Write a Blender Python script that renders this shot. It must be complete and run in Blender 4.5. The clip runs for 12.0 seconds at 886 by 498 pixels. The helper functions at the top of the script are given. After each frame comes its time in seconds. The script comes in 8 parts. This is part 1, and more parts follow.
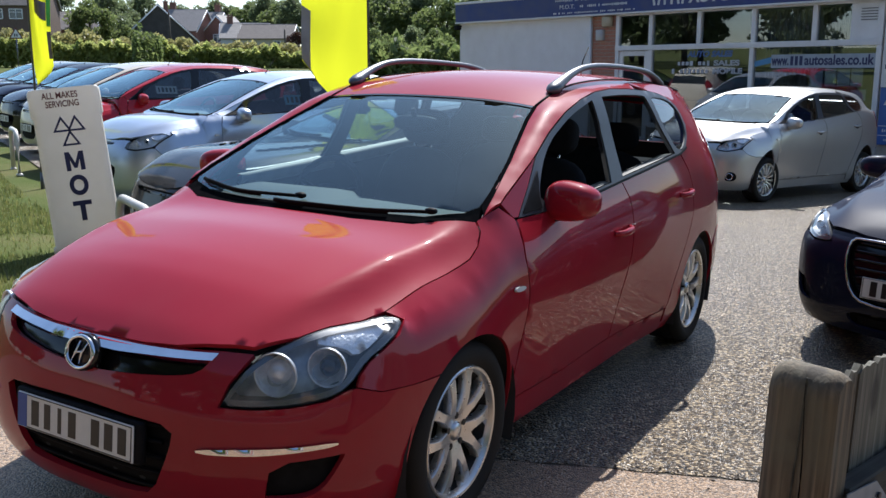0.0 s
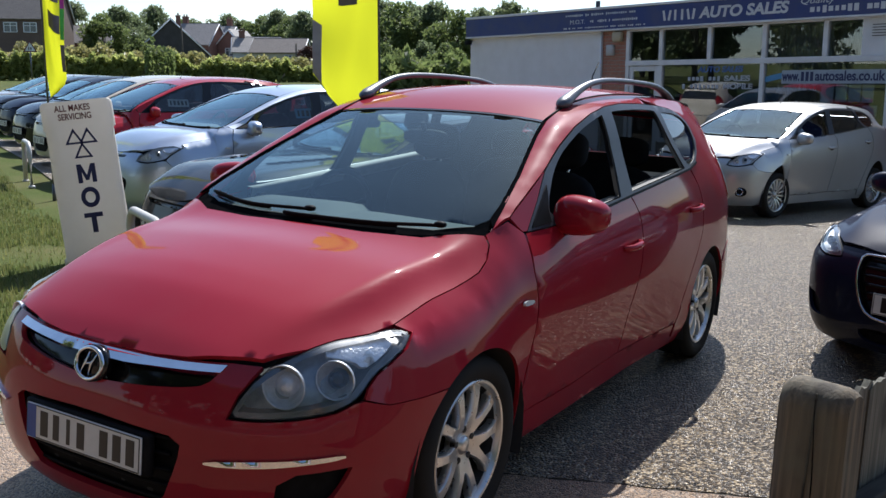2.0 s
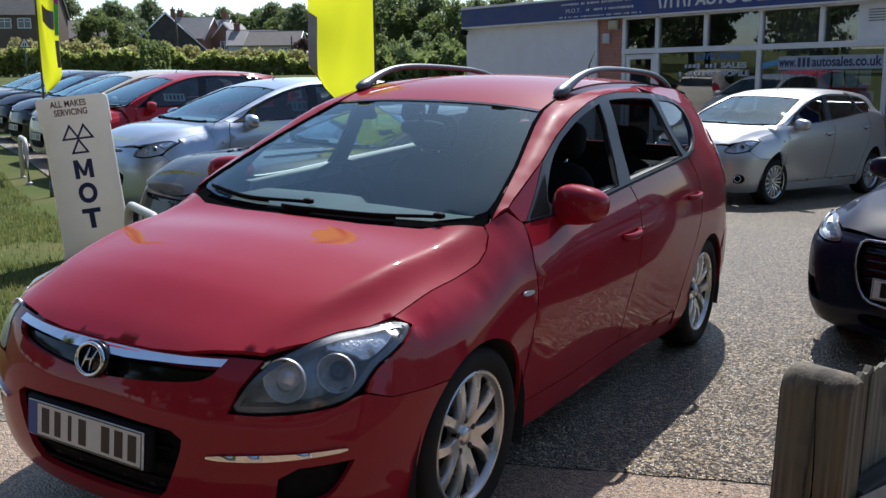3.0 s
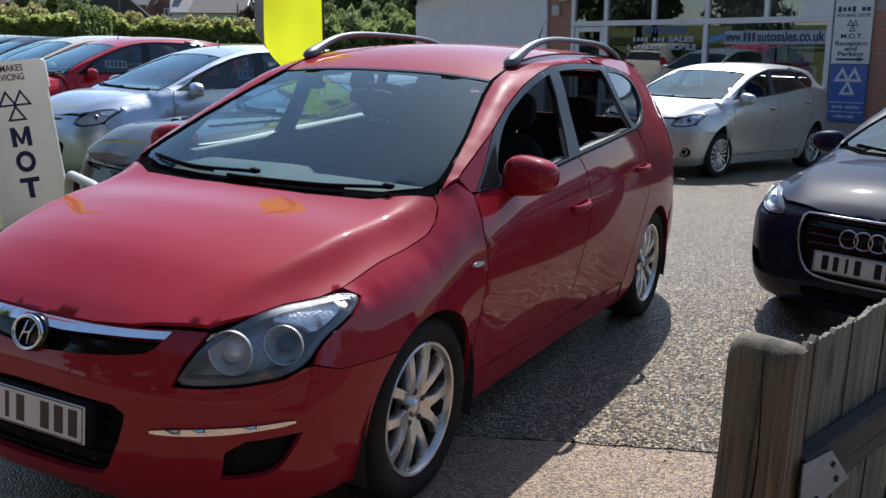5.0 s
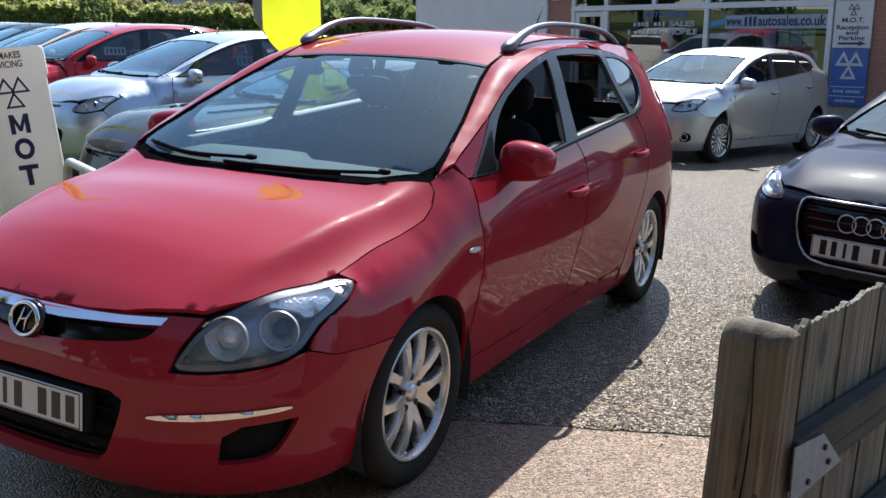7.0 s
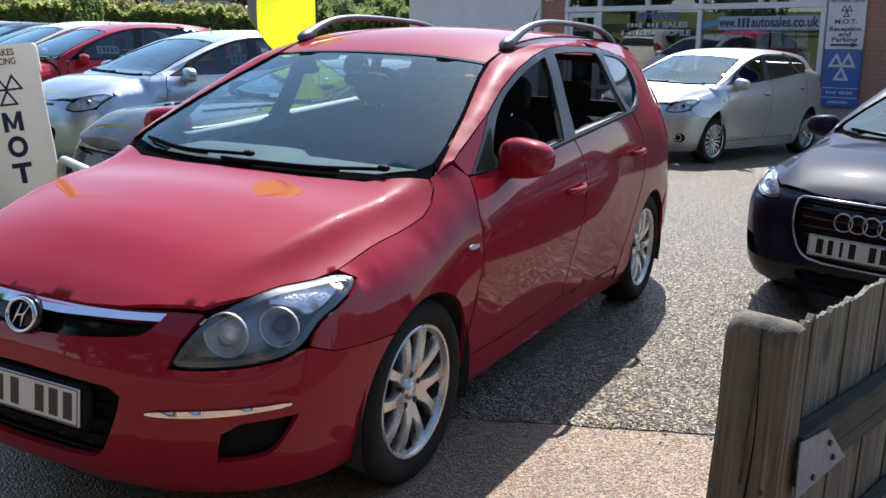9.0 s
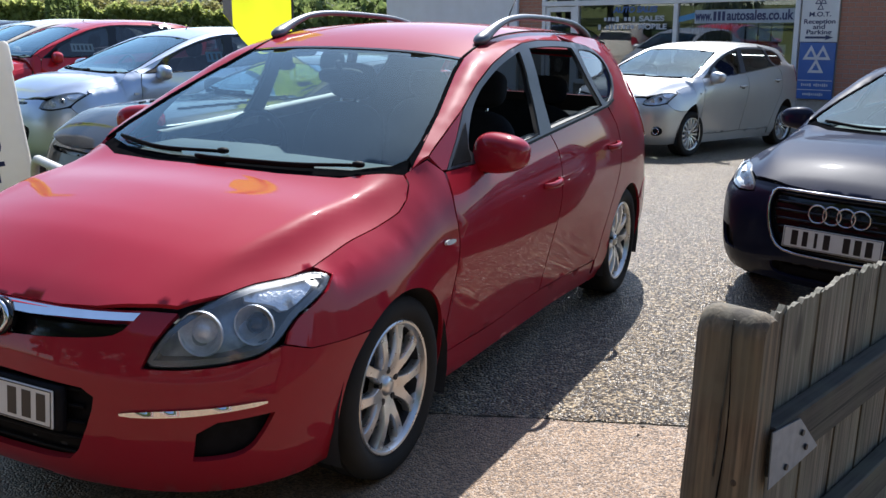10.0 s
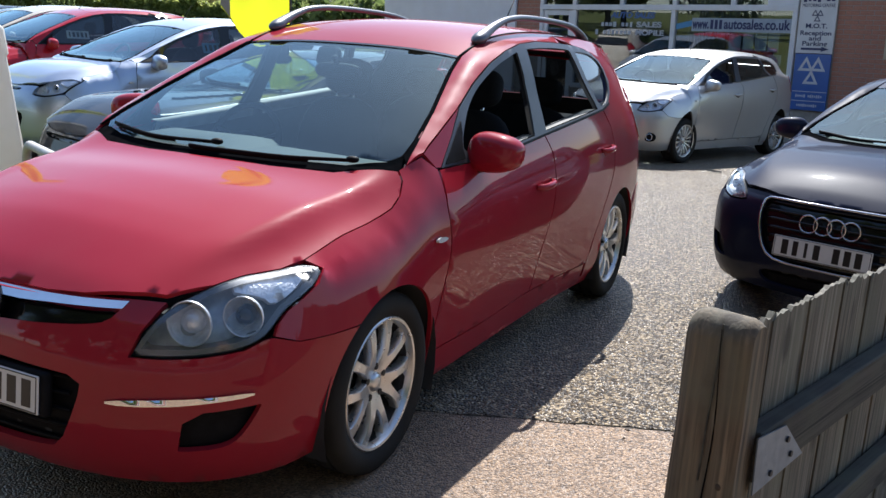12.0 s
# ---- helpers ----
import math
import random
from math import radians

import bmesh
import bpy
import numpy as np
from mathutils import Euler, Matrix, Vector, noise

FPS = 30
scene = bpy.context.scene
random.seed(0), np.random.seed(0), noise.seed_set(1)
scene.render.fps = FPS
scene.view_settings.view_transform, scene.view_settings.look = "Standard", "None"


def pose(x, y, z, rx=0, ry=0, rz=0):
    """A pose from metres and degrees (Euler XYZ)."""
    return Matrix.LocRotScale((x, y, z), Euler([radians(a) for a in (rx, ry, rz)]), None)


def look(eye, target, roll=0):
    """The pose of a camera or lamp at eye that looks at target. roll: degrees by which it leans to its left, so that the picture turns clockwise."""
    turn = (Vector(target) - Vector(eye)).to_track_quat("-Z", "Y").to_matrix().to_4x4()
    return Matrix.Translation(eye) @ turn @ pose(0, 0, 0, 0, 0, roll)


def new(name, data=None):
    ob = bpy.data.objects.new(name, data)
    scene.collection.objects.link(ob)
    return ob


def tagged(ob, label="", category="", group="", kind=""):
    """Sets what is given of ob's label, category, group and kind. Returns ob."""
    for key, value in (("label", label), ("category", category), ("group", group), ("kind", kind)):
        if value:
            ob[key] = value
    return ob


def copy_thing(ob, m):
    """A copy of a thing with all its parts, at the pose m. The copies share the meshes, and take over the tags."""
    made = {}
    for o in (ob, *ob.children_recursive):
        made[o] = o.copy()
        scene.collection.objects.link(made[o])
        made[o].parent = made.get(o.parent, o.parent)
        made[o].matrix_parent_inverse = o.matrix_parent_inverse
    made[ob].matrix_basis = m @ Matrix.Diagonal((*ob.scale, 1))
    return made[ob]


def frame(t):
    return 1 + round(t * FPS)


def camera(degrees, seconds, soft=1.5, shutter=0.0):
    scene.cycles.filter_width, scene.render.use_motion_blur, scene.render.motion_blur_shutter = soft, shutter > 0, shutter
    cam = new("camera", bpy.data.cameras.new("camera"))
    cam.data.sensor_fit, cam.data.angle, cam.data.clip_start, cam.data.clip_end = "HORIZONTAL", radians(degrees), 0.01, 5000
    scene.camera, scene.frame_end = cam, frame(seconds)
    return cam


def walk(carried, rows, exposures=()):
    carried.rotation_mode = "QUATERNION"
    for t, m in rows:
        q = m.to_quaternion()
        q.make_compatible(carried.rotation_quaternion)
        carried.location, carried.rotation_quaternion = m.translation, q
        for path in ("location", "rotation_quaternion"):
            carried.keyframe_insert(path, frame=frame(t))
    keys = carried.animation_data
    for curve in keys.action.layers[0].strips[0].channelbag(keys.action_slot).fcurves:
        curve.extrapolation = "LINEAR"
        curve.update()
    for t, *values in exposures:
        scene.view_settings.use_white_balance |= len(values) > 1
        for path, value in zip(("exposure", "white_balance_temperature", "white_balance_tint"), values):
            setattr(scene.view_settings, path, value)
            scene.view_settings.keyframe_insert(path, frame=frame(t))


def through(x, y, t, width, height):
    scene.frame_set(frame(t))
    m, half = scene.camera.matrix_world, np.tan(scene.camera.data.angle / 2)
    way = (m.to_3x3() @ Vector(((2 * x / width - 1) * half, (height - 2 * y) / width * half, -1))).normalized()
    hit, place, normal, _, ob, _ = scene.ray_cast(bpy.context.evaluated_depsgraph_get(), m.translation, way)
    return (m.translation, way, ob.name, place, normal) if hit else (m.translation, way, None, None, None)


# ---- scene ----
cam = camera(51.2, 12.0, soft=1.5)

# The yard falls gently to the right: everything that stands on it leans by this turn.
SLOPE = Matrix.Rotation(radians(1.9), 4, Vector((-0.507, 0.862, 0.0)))

PATH = [
    (0, (2.263, -2.585, 1.502), (1.266, -0.892, 1.128), 1.9),
    (0.5, (2.257, -2.58, 1.504), (1.319, -0.859, 1.107), 1.7),
    (1, (2.258, -2.581, 1.503), (1.315, -0.859, 1.119), 1.8),
    (1.5, (2.261, -2.583, 1.501), (1.273, -0.879, 1.158), 2.0),
    (2, (2.266, -2.586, 1.501), (1.248, -0.9, 1.156), 2.1),
    (2.5, (2.263, -2.585, 1.501), (1.244, -0.903, 1.139), 1.5),
    (4.5, (2.262, -2.582, 1.501), (1.297, -0.869, 1.132), 1.9),
    (5, (2.247, -2.561, 1.491), (1.337, -0.83, 1.071), 2.1),
    (5.5, (2.251, -2.554, 1.488), (1.36, -0.82, 1.039), 1.8),
    (6, (2.256, -2.551, 1.488), (1.363, -0.82, 1.036), 2.0),
    (6.5, (2.257, -2.553, 1.485), (1.353, -0.826, 1.036), 2.3),
    (7, (2.265, -2.556, 1.49), (1.356, -0.832, 1.041), 1.9),
    (9, (2.239, -2.559, 1.472), (1.345, -0.827, 1.026), 2.1),
    (9.5, (2.24, -2.549, 1.472), (1.374, -0.806, 1.01), 2.0),
    (10, (2.253, -2.549, 1.472), (1.397, -0.8, 1.018), 1.7),
    (10.5, (2.257, -2.549, 1.471), (1.41, -0.797, 1.008), 1.9),
    (11, (2.245, -2.549, 1.467), (1.395, -0.801, 0.996), 2.5),
    (11.5, (2.243, -2.556, 1.47), (1.393, -0.808, 0.999), 3.5),
    (12, (2.25, -2.551, 1.465), (1.412, -0.792, 1.011), 3.6),
]
EXPOSURES = [(0, 0.64, 6150, 10), (0.5, 0.68, 6150, 10), (1.0, 0.66, 6150, 10), (1.5, 0.58, 6150, 10), (2.0, 0.41, 6150, 10), (2.5, 0.34, 6150, 10), (3.5, 0.41, 6150, 10), (4.5, 0.50, 6150, 10), (5.0, 0.47, 6150, 10), (5.5, 0.66, 6150, 10), (6.0, 0.78, 6150, 10), (8.0, 0.88, 6150, 10), (10.0, 0.92, 6150, 10), (12.0, 0.88, 6150, 10)]
walk(cam, [(t, SLOPE @ look(eye, target, roll)) for t, eye, target, roll in PATH], EXPOSURES)

# ---- light ----
SUN_DIR = Vector((-0.36, 1.20, 1.42)).normalized()
world = bpy.data.worlds.new("sky")
scene.world = world
world.use_nodes = True
sky = world.node_tree.nodes.new("ShaderNodeTexSky")
sky.sky_type = "NISHITA"
sky.sun_disc = False
sky.sun_elevation = math.asin(SUN_DIR.z)
sky.sun_rotation = math.atan2(SUN_DIR.x, SUN_DIR.y)
sky.air_density, sky.dust_density, sky.ozone_density = 1.0, 0.6, 1.6
background = world.node_tree.nodes["Background"]
background.inputs["Strength"].default_value = 0.12
world.node_tree.links.new(sky.outputs["Color"], background.inputs["Color"])
sun = new("sun", bpy.data.lights.new("sun", "SUN"))
sun.data.energy, sun.data.angle, sun.data.color = 5.0, radians(0.53), (1.0, 0.965, 0.91)
sun.matrix_world = look(SUN_DIR * 60, (0, 0, 0))
scene.view_settings.exposure = 0.25

# ---- materials ----
def material(name, colour, rough=0.5, metal=0.0, coat=0.0, coat_rough=0.03, vary=0.0, scale=8.0, fine=0.0, fine_scale=120.0,
             bump=0.0, bump_scale=200.0, rough_vary=0.0, spec=0.5, second=None, second_scale=2.0, dust=0.0):
    """A surface with a coarse and a fine variation of colour, uneven gloss and fine relief, all at real size."""
    m = bpy.data.materials.new(name)
    m.use_nodes = True
    nt = m.node_tree
    b = nt.nodes["Principled BSDF"]
    b.inputs["Base Color"].default_value = (*colour, 1)
    b.inputs["Roughness"].default_value, b.inputs["Metallic"].default_value = rough, metal
    b.inputs["Coat Weight"].default_value, b.inputs["Coat Roughness"].default_value = coat, coat_rough
    b.inputs["Specular IOR Level"].default_value = spec
    co = nt.nodes.new("ShaderNodeTexCoord").outputs["Object"]

    def noise_at(sc, detail=4.0):
        n = nt.nodes.new("ShaderNodeTexNoise")
        n.inputs["Scale"].default_value, n.inputs["Detail"].default_value = sc, detail
        nt.links.new(co, n.inputs["Vector"])
        return n.outputs["Fac"]

    def mixed(fac, a, c, amount):
        x = nt.nodes.new("ShaderNodeMix")
        x.data_type = "RGBA"
        f = nt.nodes.new("ShaderNodeMapRange")
        f.inputs["From Min"].default_value, f.inputs["From Max"].default_value, f.inputs["To Max"].default_value = 0.35, 0.65, amount
        nt.links.new(fac, f.inputs["Value"])
        nt.links.new(f.outputs["Result"], x.inputs["Factor"])
        if isinstance(a, tuple): x.inputs["A"].default_value = (*a, 1)
        else: nt.links.new(a, x.inputs["A"])
        x.inputs["B"].default_value = (*c, 1)
        return x.outputs["Result"]

    col = colour
    if second: col = mixed(noise_at(second_scale, 6), col, second, 1.0)
    if vary: col = mixed(noise_at(scale), col, tuple(c * (1 - vary) for c in colour), 1.0)
    if fine: col = mixed(noise_at(fine_scale, 2), col, tuple(min(c * (1 + fine), 1) for c in colour), 1.0)
    if dust: col = mixed(noise_at(3.0, 8), col, (0.32, 0.28, 0.22), dust)
    if not isinstance(col, tuple): nt.links.new(col, b.inputs["Base Color"])
    if rough_vary:
        f = nt.nodes.new("ShaderNodeMapRange")
        f.inputs["To Min"].default_value, f.inputs["To Max"].default_value = max(rough - rough_vary, 0.02), min(rough + rough_vary, 1)
        nt.links.new(noise_at(scale * 1.7), f.inputs["Value"])
        nt.links.new(f.outputs["Result"], b.inputs["Roughness"])
    if bump:
        n = nt.nodes.new("ShaderNodeBump")
        n.inputs["Strength"].default_value, n.inputs["Distance"].default_value = bump, 1.0 / bump_scale
        nt.links.new(noise_at(bump_scale, 3), n.inputs["Height"])
        nt.links.new(n.outputs["Normal"], b.inputs["Normal"])
    return m


def glass_material(name, tint, base=0.065, rough=0.0, sheen=(1.0, 1.0, 1.0), slant=0.88):
    """A thin pane: clear, tinted, with its own reflections."""
    m = bpy.data.materials.new(name)
    m.use_nodes = True
    nt = m.node_tree
    nt.nodes.remove(nt.nodes["Principled BSDF"])
    mix, clear, gloss, face = (nt.nodes.new("ShaderNode" + k) for k in ("MixShader", "BsdfTransparent", "BsdfGlossy", "LayerWeight"))
    power, scaled = nt.nodes.new("ShaderNodeMath"), nt.nodes.new("ShaderNodeMath")
    power.operation, scaled.operation = "POWER", "MULTIPLY_ADD"
    power.inputs[1].default_value = 4.0
    scaled.inputs[1].default_value, scaled.inputs[2].default_value = slant, base
    clear.inputs["Color"].default_value = (*tint, 1)
    gloss.inputs["Roughness"].default_value = rough
    gloss.inputs["Color"].default_value = (*sheen, 1)
    face.inputs["Blend"].default_value = 0.5
    nt.links.new(face.outputs["Facing"], power.inputs[0])
    nt.links.new(power.outputs["Value"], scaled.inputs[0])
    nt.links.new(scaled.outputs["Value"], mix.inputs["Fac"])
    nt.links.new(clear.outputs["BSDF"], mix.inputs[1])
    nt.links.new(gloss.outputs["BSDF"], mix.inputs[2])
    nt.links.new(mix.outputs["Shader"], nt.nodes["Material Output"].inputs["Surface"])
    return m


def paint(name, colour, metal=0.0, rough=0.4, coat=0.85):
    return material(name, colour, rough=rough, metal=metal, spec=0.5 if metal else 0.02, coat=coat, coat_rough=0.03, vary=0.05, scale=2.0, dust=0.03, rough_vary=0.05)


RED_PAINT = paint("red_paint", (0.31, 0.012, 0.025), coat=0.62)
SILVER_PAINT = paint("silver_paint", (0.52, 0.52, 0.52), metal=0.6, rough=0.38)
BLUE_SILVER_PAINT = paint("blue_silver_paint", (0.50, 0.56, 0.66), metal=0.75, rough=0.36)
NAVY_PAINT = paint("navy_paint", (0.009, 0.012, 0.032), coat=0.34)
GREY_PAINT = paint("grey_paint", (0.030, 0.031, 0.034), coat=0.62)
CREAM_PAINT = paint("cream_paint", (0.62, 0.56, 0.46))
BLACK_PAINT = paint("black_paint", (0.015, 0.016, 0.02))
SCARLET_PAINT = paint("scarlet_paint", (0.40, 0.008, 0.02))
MAROON_PAINT = paint("maroon_paint", (0.12, 0.008, 0.02))
BLACK_PLASTIC = material("black_plastic", (0.010, 0.010, 0.012), rough=0.6, spec=0.06, vary=0.3, scale=30, dust=0.012)
MATT_BLACK = material("matt_black", (0.007, 0.007, 0.008), rough=0.9, spec=0.0, vary=0.3, scale=30)
GLOSS_BLACK = material("gloss_black", (0.008, 0.008, 0.009), rough=0.12, vary=0.2)
RUBBER = material("tyre_rubber", (0.012, 0.012, 0.012), rough=0.8, spec=0.25, vary=0.35, scale=12, bump=0.3, bump_scale=500, dust=0.07)
ALLOY = material("alloy", (0.74, 0.73, 0.71), rough=0.3, metal=0.85, vary=0.15, scale=14, rough_vary=0.1, dust=0.15)
CHROME = material("chrome", (0.80, 0.80, 0.82), rough=0.06, metal=1.0, vary=0.08, scale=20)
RAIL_METAL = material("rail_metal", (0.13, 0.135, 0.15), rough=0.42, metal=0.6, vary=0.1, scale=10)
FRAME_TRIM = material("window_trim", (0.055, 0.058, 0.066), rough=0.42, metal=0.2, vary=0.12, scale=20)
DARK_METAL = material("dark_metal", (0.05, 0.05, 0.052), rough=0.5, metal=0.6, vary=0.4, scale=20)
CABIN = material("cabin_trim", (0.030, 0.031, 0.034), rough=0.8, vary=0.25, scale=8)
SEAT_CLOTH = material("seat_cloth", (0.022, 0.023, 0.026), rough=0.95, spec=0.1, vary=0.3, scale=9)
LEDGE = material("door_ledge", (0.20, 0.20, 0.19), rough=0.6, vary=0.2, scale=20, bump=0.2, bump_scale=700)
HEADLINER = material("headliner", (0.35, 0.34, 0.32), rough=0.95, vary=0.1, scale=20)
DASH = material("dash_trim", (0.06, 0.062, 0.064), rough=0.75, spec=0.3, vary=0.2, scale=6, dust=0.04)
GLASS = glass_material("car_glass", (0.78, 0.93, 0.93), 0.068, 0.0, (0.74, 0.95, 1.0), 0.80)
SIDE_GLASS = glass_material("side_glass", (0.74, 0.80, 0.79), 0.05)
TINTED_GLASS = glass_material("tinted_glass", (0.45, 0.52, 0.54), 0.08)
DARK_GLASS = glass_material("dark_glass", (0.16, 0.18, 0.19))
LENS = glass_material("lamp_lens", (0.93, 0.95, 0.97), 0.10, 0.3)
CLEAR_PANE = glass_material("clear_lamp_lens", (0.95, 0.97, 0.99), 0.05)
REFLECTOR = material("lamp_reflector", (0.82, 0.84, 0.87), rough=0.3, metal=0.45, vary=0.2, scale=60, bump=0.4, bump_scale=120)
LAMP_DARK = material("lamp_bezel", (0.075, 0.08, 0.088), rough=0.35, metal=0.2, vary=0.2, scale=40)
LAMP_GREY = material("lamp_housing", (0.42, 0.45, 0.49), rough=0.3, metal=0.3, vary=0.25, scale=40)
RED_LENS = material("red_lens", (0.35, 0.005, 0.008), rough=0.08, coat=1.0, vary=0.3, scale=60)
AMBER = material("amber_lens", (0.75, 0.30, 0.05), rough=0.15, coat=1.0, vary=0.2, scale=60)
CLEAR_LENS = material("clear_lens", (0.75, 0.74, 0.70), rough=0.12, coat=1.0, vary=0.15, scale=60)
PLATE_WHITE = material("plate_white", (0.72, 0.72, 0.70), rough=0.35, vary=0.06, scale=30, dust=0.08)
PLATE_BLACK = material("plate_black", (0.012, 0.012, 0.013), rough=0.4, vary=0.2)
PLATE_BLUE = material("plate_blue", (0.02, 0.08, 0.35), rough=0.4, vary=0.1)
MIRROR_GLASS = material("mirror_glass", (0.85, 0.86, 0.88), rough=0.02, metal=1.0)


def stone_material(name, base, light, dark, grain=110.0, bump=0.6, rough=0.75, patch=None, patch_scale=0.7, spread=0.5, spec=0.4):
    """Rolled stone chippings: every chip with its own shade and height, and larger worn patches."""
    m = bpy.data.materials.new(name)
    m.use_nodes = True
    nt = m.node_tree
    b = nt.nodes["Principled BSDF"]
    co = nt.nodes.new("ShaderNodeTexCoord").outputs["Object"]
    vor = nt.nodes.new("ShaderNodeTexVoronoi")
    vor.inputs["Scale"].default_value = grain
    nt.links.new(co, vor.inputs["Vector"])
    sep = nt.nodes.new("ShaderNodeSeparateColor")
    nt.links.new(vor.outputs["Color"], sep.inputs["Color"])
    rampn = nt.nodes.new("ShaderNodeValToRGB")
    r = rampn.color_ramp
    r.elements[0].position, r.elements[0].color = 0.0, (*dark, 1)
    r.elements[1].position, r.elements[1].color = 1.0, (*light, 1)
    e = r.elements.new(spread)
    e.color = (*base, 1)
    nt.links.new(sep.outputs["Red"], rampn.inputs["Fac"])
    noi = nt.nodes.new("ShaderNodeTexNoise")
    noi.inputs["Scale"].default_value, noi.inputs["Detail"].default_value = patch_scale, 7
    nt.links.new(co, noi.inputs["Vector"])
    rng = nt.nodes.new("ShaderNodeMapRange")
    rng.inputs["From Min"].default_value, rng.inputs["From Max"].default_value, rng.inputs["To Max"].default_value = 0.4, 0.68, 0.4
    nt.links.new(noi.outputs["Fac"], rng.inputs["Value"])
    mix = nt.nodes.new("ShaderNodeMix")
    mix.data_type = "RGBA"
    nt.links.new(rng.outputs["Result"], mix.inputs["Factor"])
    nt.links.new(rampn.outputs["Color"], mix.inputs["A"])
    mix.inputs["B"].default_value = (*(patch or tuple(c * 0.75 for c in base)), 1)
    nt.links.new(mix.outputs["Result"], b.inputs["Base Color"])
    bn = nt.nodes.new("ShaderNodeBump")
    bn.inputs["Strength"].default_value, bn.inputs["Distance"].default_value, bn.invert = bump, 0.006, True
    nt.links.new(vor.outputs["Distance"], bn.inputs["Height"])
    nt.links.new(bn.outputs["Normal"], b.inputs["Normal"])
    b.inputs["Roughness"].default_value = rough
    b.inputs["Specular IOR Level"].default_value = spec
    return m


def wood_material(name, base, dark, green=None, along="Z", scale=1.0):
    """Weathered softwood: coarse and fine grain along one axis, open checks, knots and algae."""
    m = bpy.data.materials.new(name)
    m.use_nodes = True
    nt = m.node_tree
    b = nt.nodes["Principled BSDF"]
    co = nt.nodes.new("ShaderNodeTexCoord").outputs["Object"]
    info = nt.nodes.new("ShaderNodeObjectInfo").outputs["Random"]
    off = nt.nodes.new("ShaderNodeVectorMath")
    off.operation = "SCALE"
    off.inputs[0].default_value = (31.0, 17.0, 23.0)
    nt.links.new(info, off.inputs["Scale"])

    def stretched(across, length):
        mp = nt.nodes.new("ShaderNodeMapping")
        st = [across * scale] * 3
        st["XYZ".index(along)] = length * scale
        mp.inputs["Scale"].default_value = st
        nt.links.new(co, mp.inputs["Vector"])
        nt.links.new(off.outputs["Vector"], mp.inputs["Location"])
        return mp.outputs["Vector"]

    def streaks(across, length, detail, bend):
        n = nt.nodes.new("ShaderNodeTexNoise")
        n.inputs["Scale"].default_value, n.inputs["Detail"].default_value, n.inputs["Distortion"].default_value = 1.0, detail, bend
        nt.links.new(stretched(across, length), n.inputs["Vector"])
        return n.outputs["Fac"]

    def ranged(v, lo, hi, a=0.0, c=1.0):
        r = nt.nodes.new("ShaderNodeMapRange")
        r.inputs["From Min"].default_value, r.inputs["From Max"].default_value, r.inputs["To Min"].default_value, r.inputs["To Max"].default_value = lo, hi, a, c
        nt.links.new(v, r.inputs["Value"])
        return r.outputs["Result"]

    def blend(fac, a, c):
        x = nt.nodes.new("ShaderNodeMix")
        x.data_type = "RGBA"
        nt.links.new(fac, x.inputs["Factor"])
        for key, val in (("A", a), ("B", c)):
            if isinstance(val, tuple): x.inputs[key].default_value = (*val, 1)
            else: nt.links.new(val, x.inputs[key])
        return x.outputs["Result"]

    coarse, fine = streaks(22, 1.1, 7, 1.2), streaks(95, 2.0, 6, 0.7)
    col = blend(ranged(coarse, 0.34, 0.64), dark, base)
    col = blend(ranged(fine, 0.36, 0.60, 0.85, 0.0), col, tuple(c * 0.6 for c in dark))
    blot = nt.nodes.new("ShaderNodeTexNoise")
    blot.inputs["Scale"].default_value, blot.inputs["Detail"].default_value = 6.0, 8
    nt.links.new(co, blot.inputs["Vector"])
    col = blend(ranged(blot.outputs["Fac"], 0.44, 0.66, 0.0, 0.75), col, green or tuple(c * 0.5 for c in base))
    checks = ranged(streaks(75, 0.9, 2, 0.8), 0.27, 0.33, 1.0, 0.0)
    col = blend(checks, col, tuple(c * 0.25 for c in dark))
    vor = nt.nodes.new("ShaderNodeTexVoronoi")
    vor.inputs["Scale"].default_value = 1.0
    nt.links.new(stretched(9.0, 4.2), vor.inputs["Vector"])
    knots = ranged(vor.outputs["Distance"], 0.13, 0.25, 0.85, 0.0)
    col = blend(knots, col, tuple(c * 0.45 for c in dark))
    hsv = nt.nodes.new("ShaderNodeHueSaturation")
    nt.links.new(ranged(info, 0.0, 1.0, 0.72, 1.25), hsv.inputs["Value"])
    nt.links.new(col, hsv.inputs["Color"])
    nt.links.new(hsv.outputs["Color"], b.inputs["Base Color"])
    bn = nt.nodes.new("ShaderNodeBump")
    bn.inputs["Strength"].default_value, bn.inputs["Distance"].default_value = 0.6, 0.003
    nt.links.new(fine, bn.inputs["Height"])
    nt.links.new(bn.outputs["Normal"], b.inputs["Normal"])
    b.inputs["Roughness"].default_value = 0.85
    return m


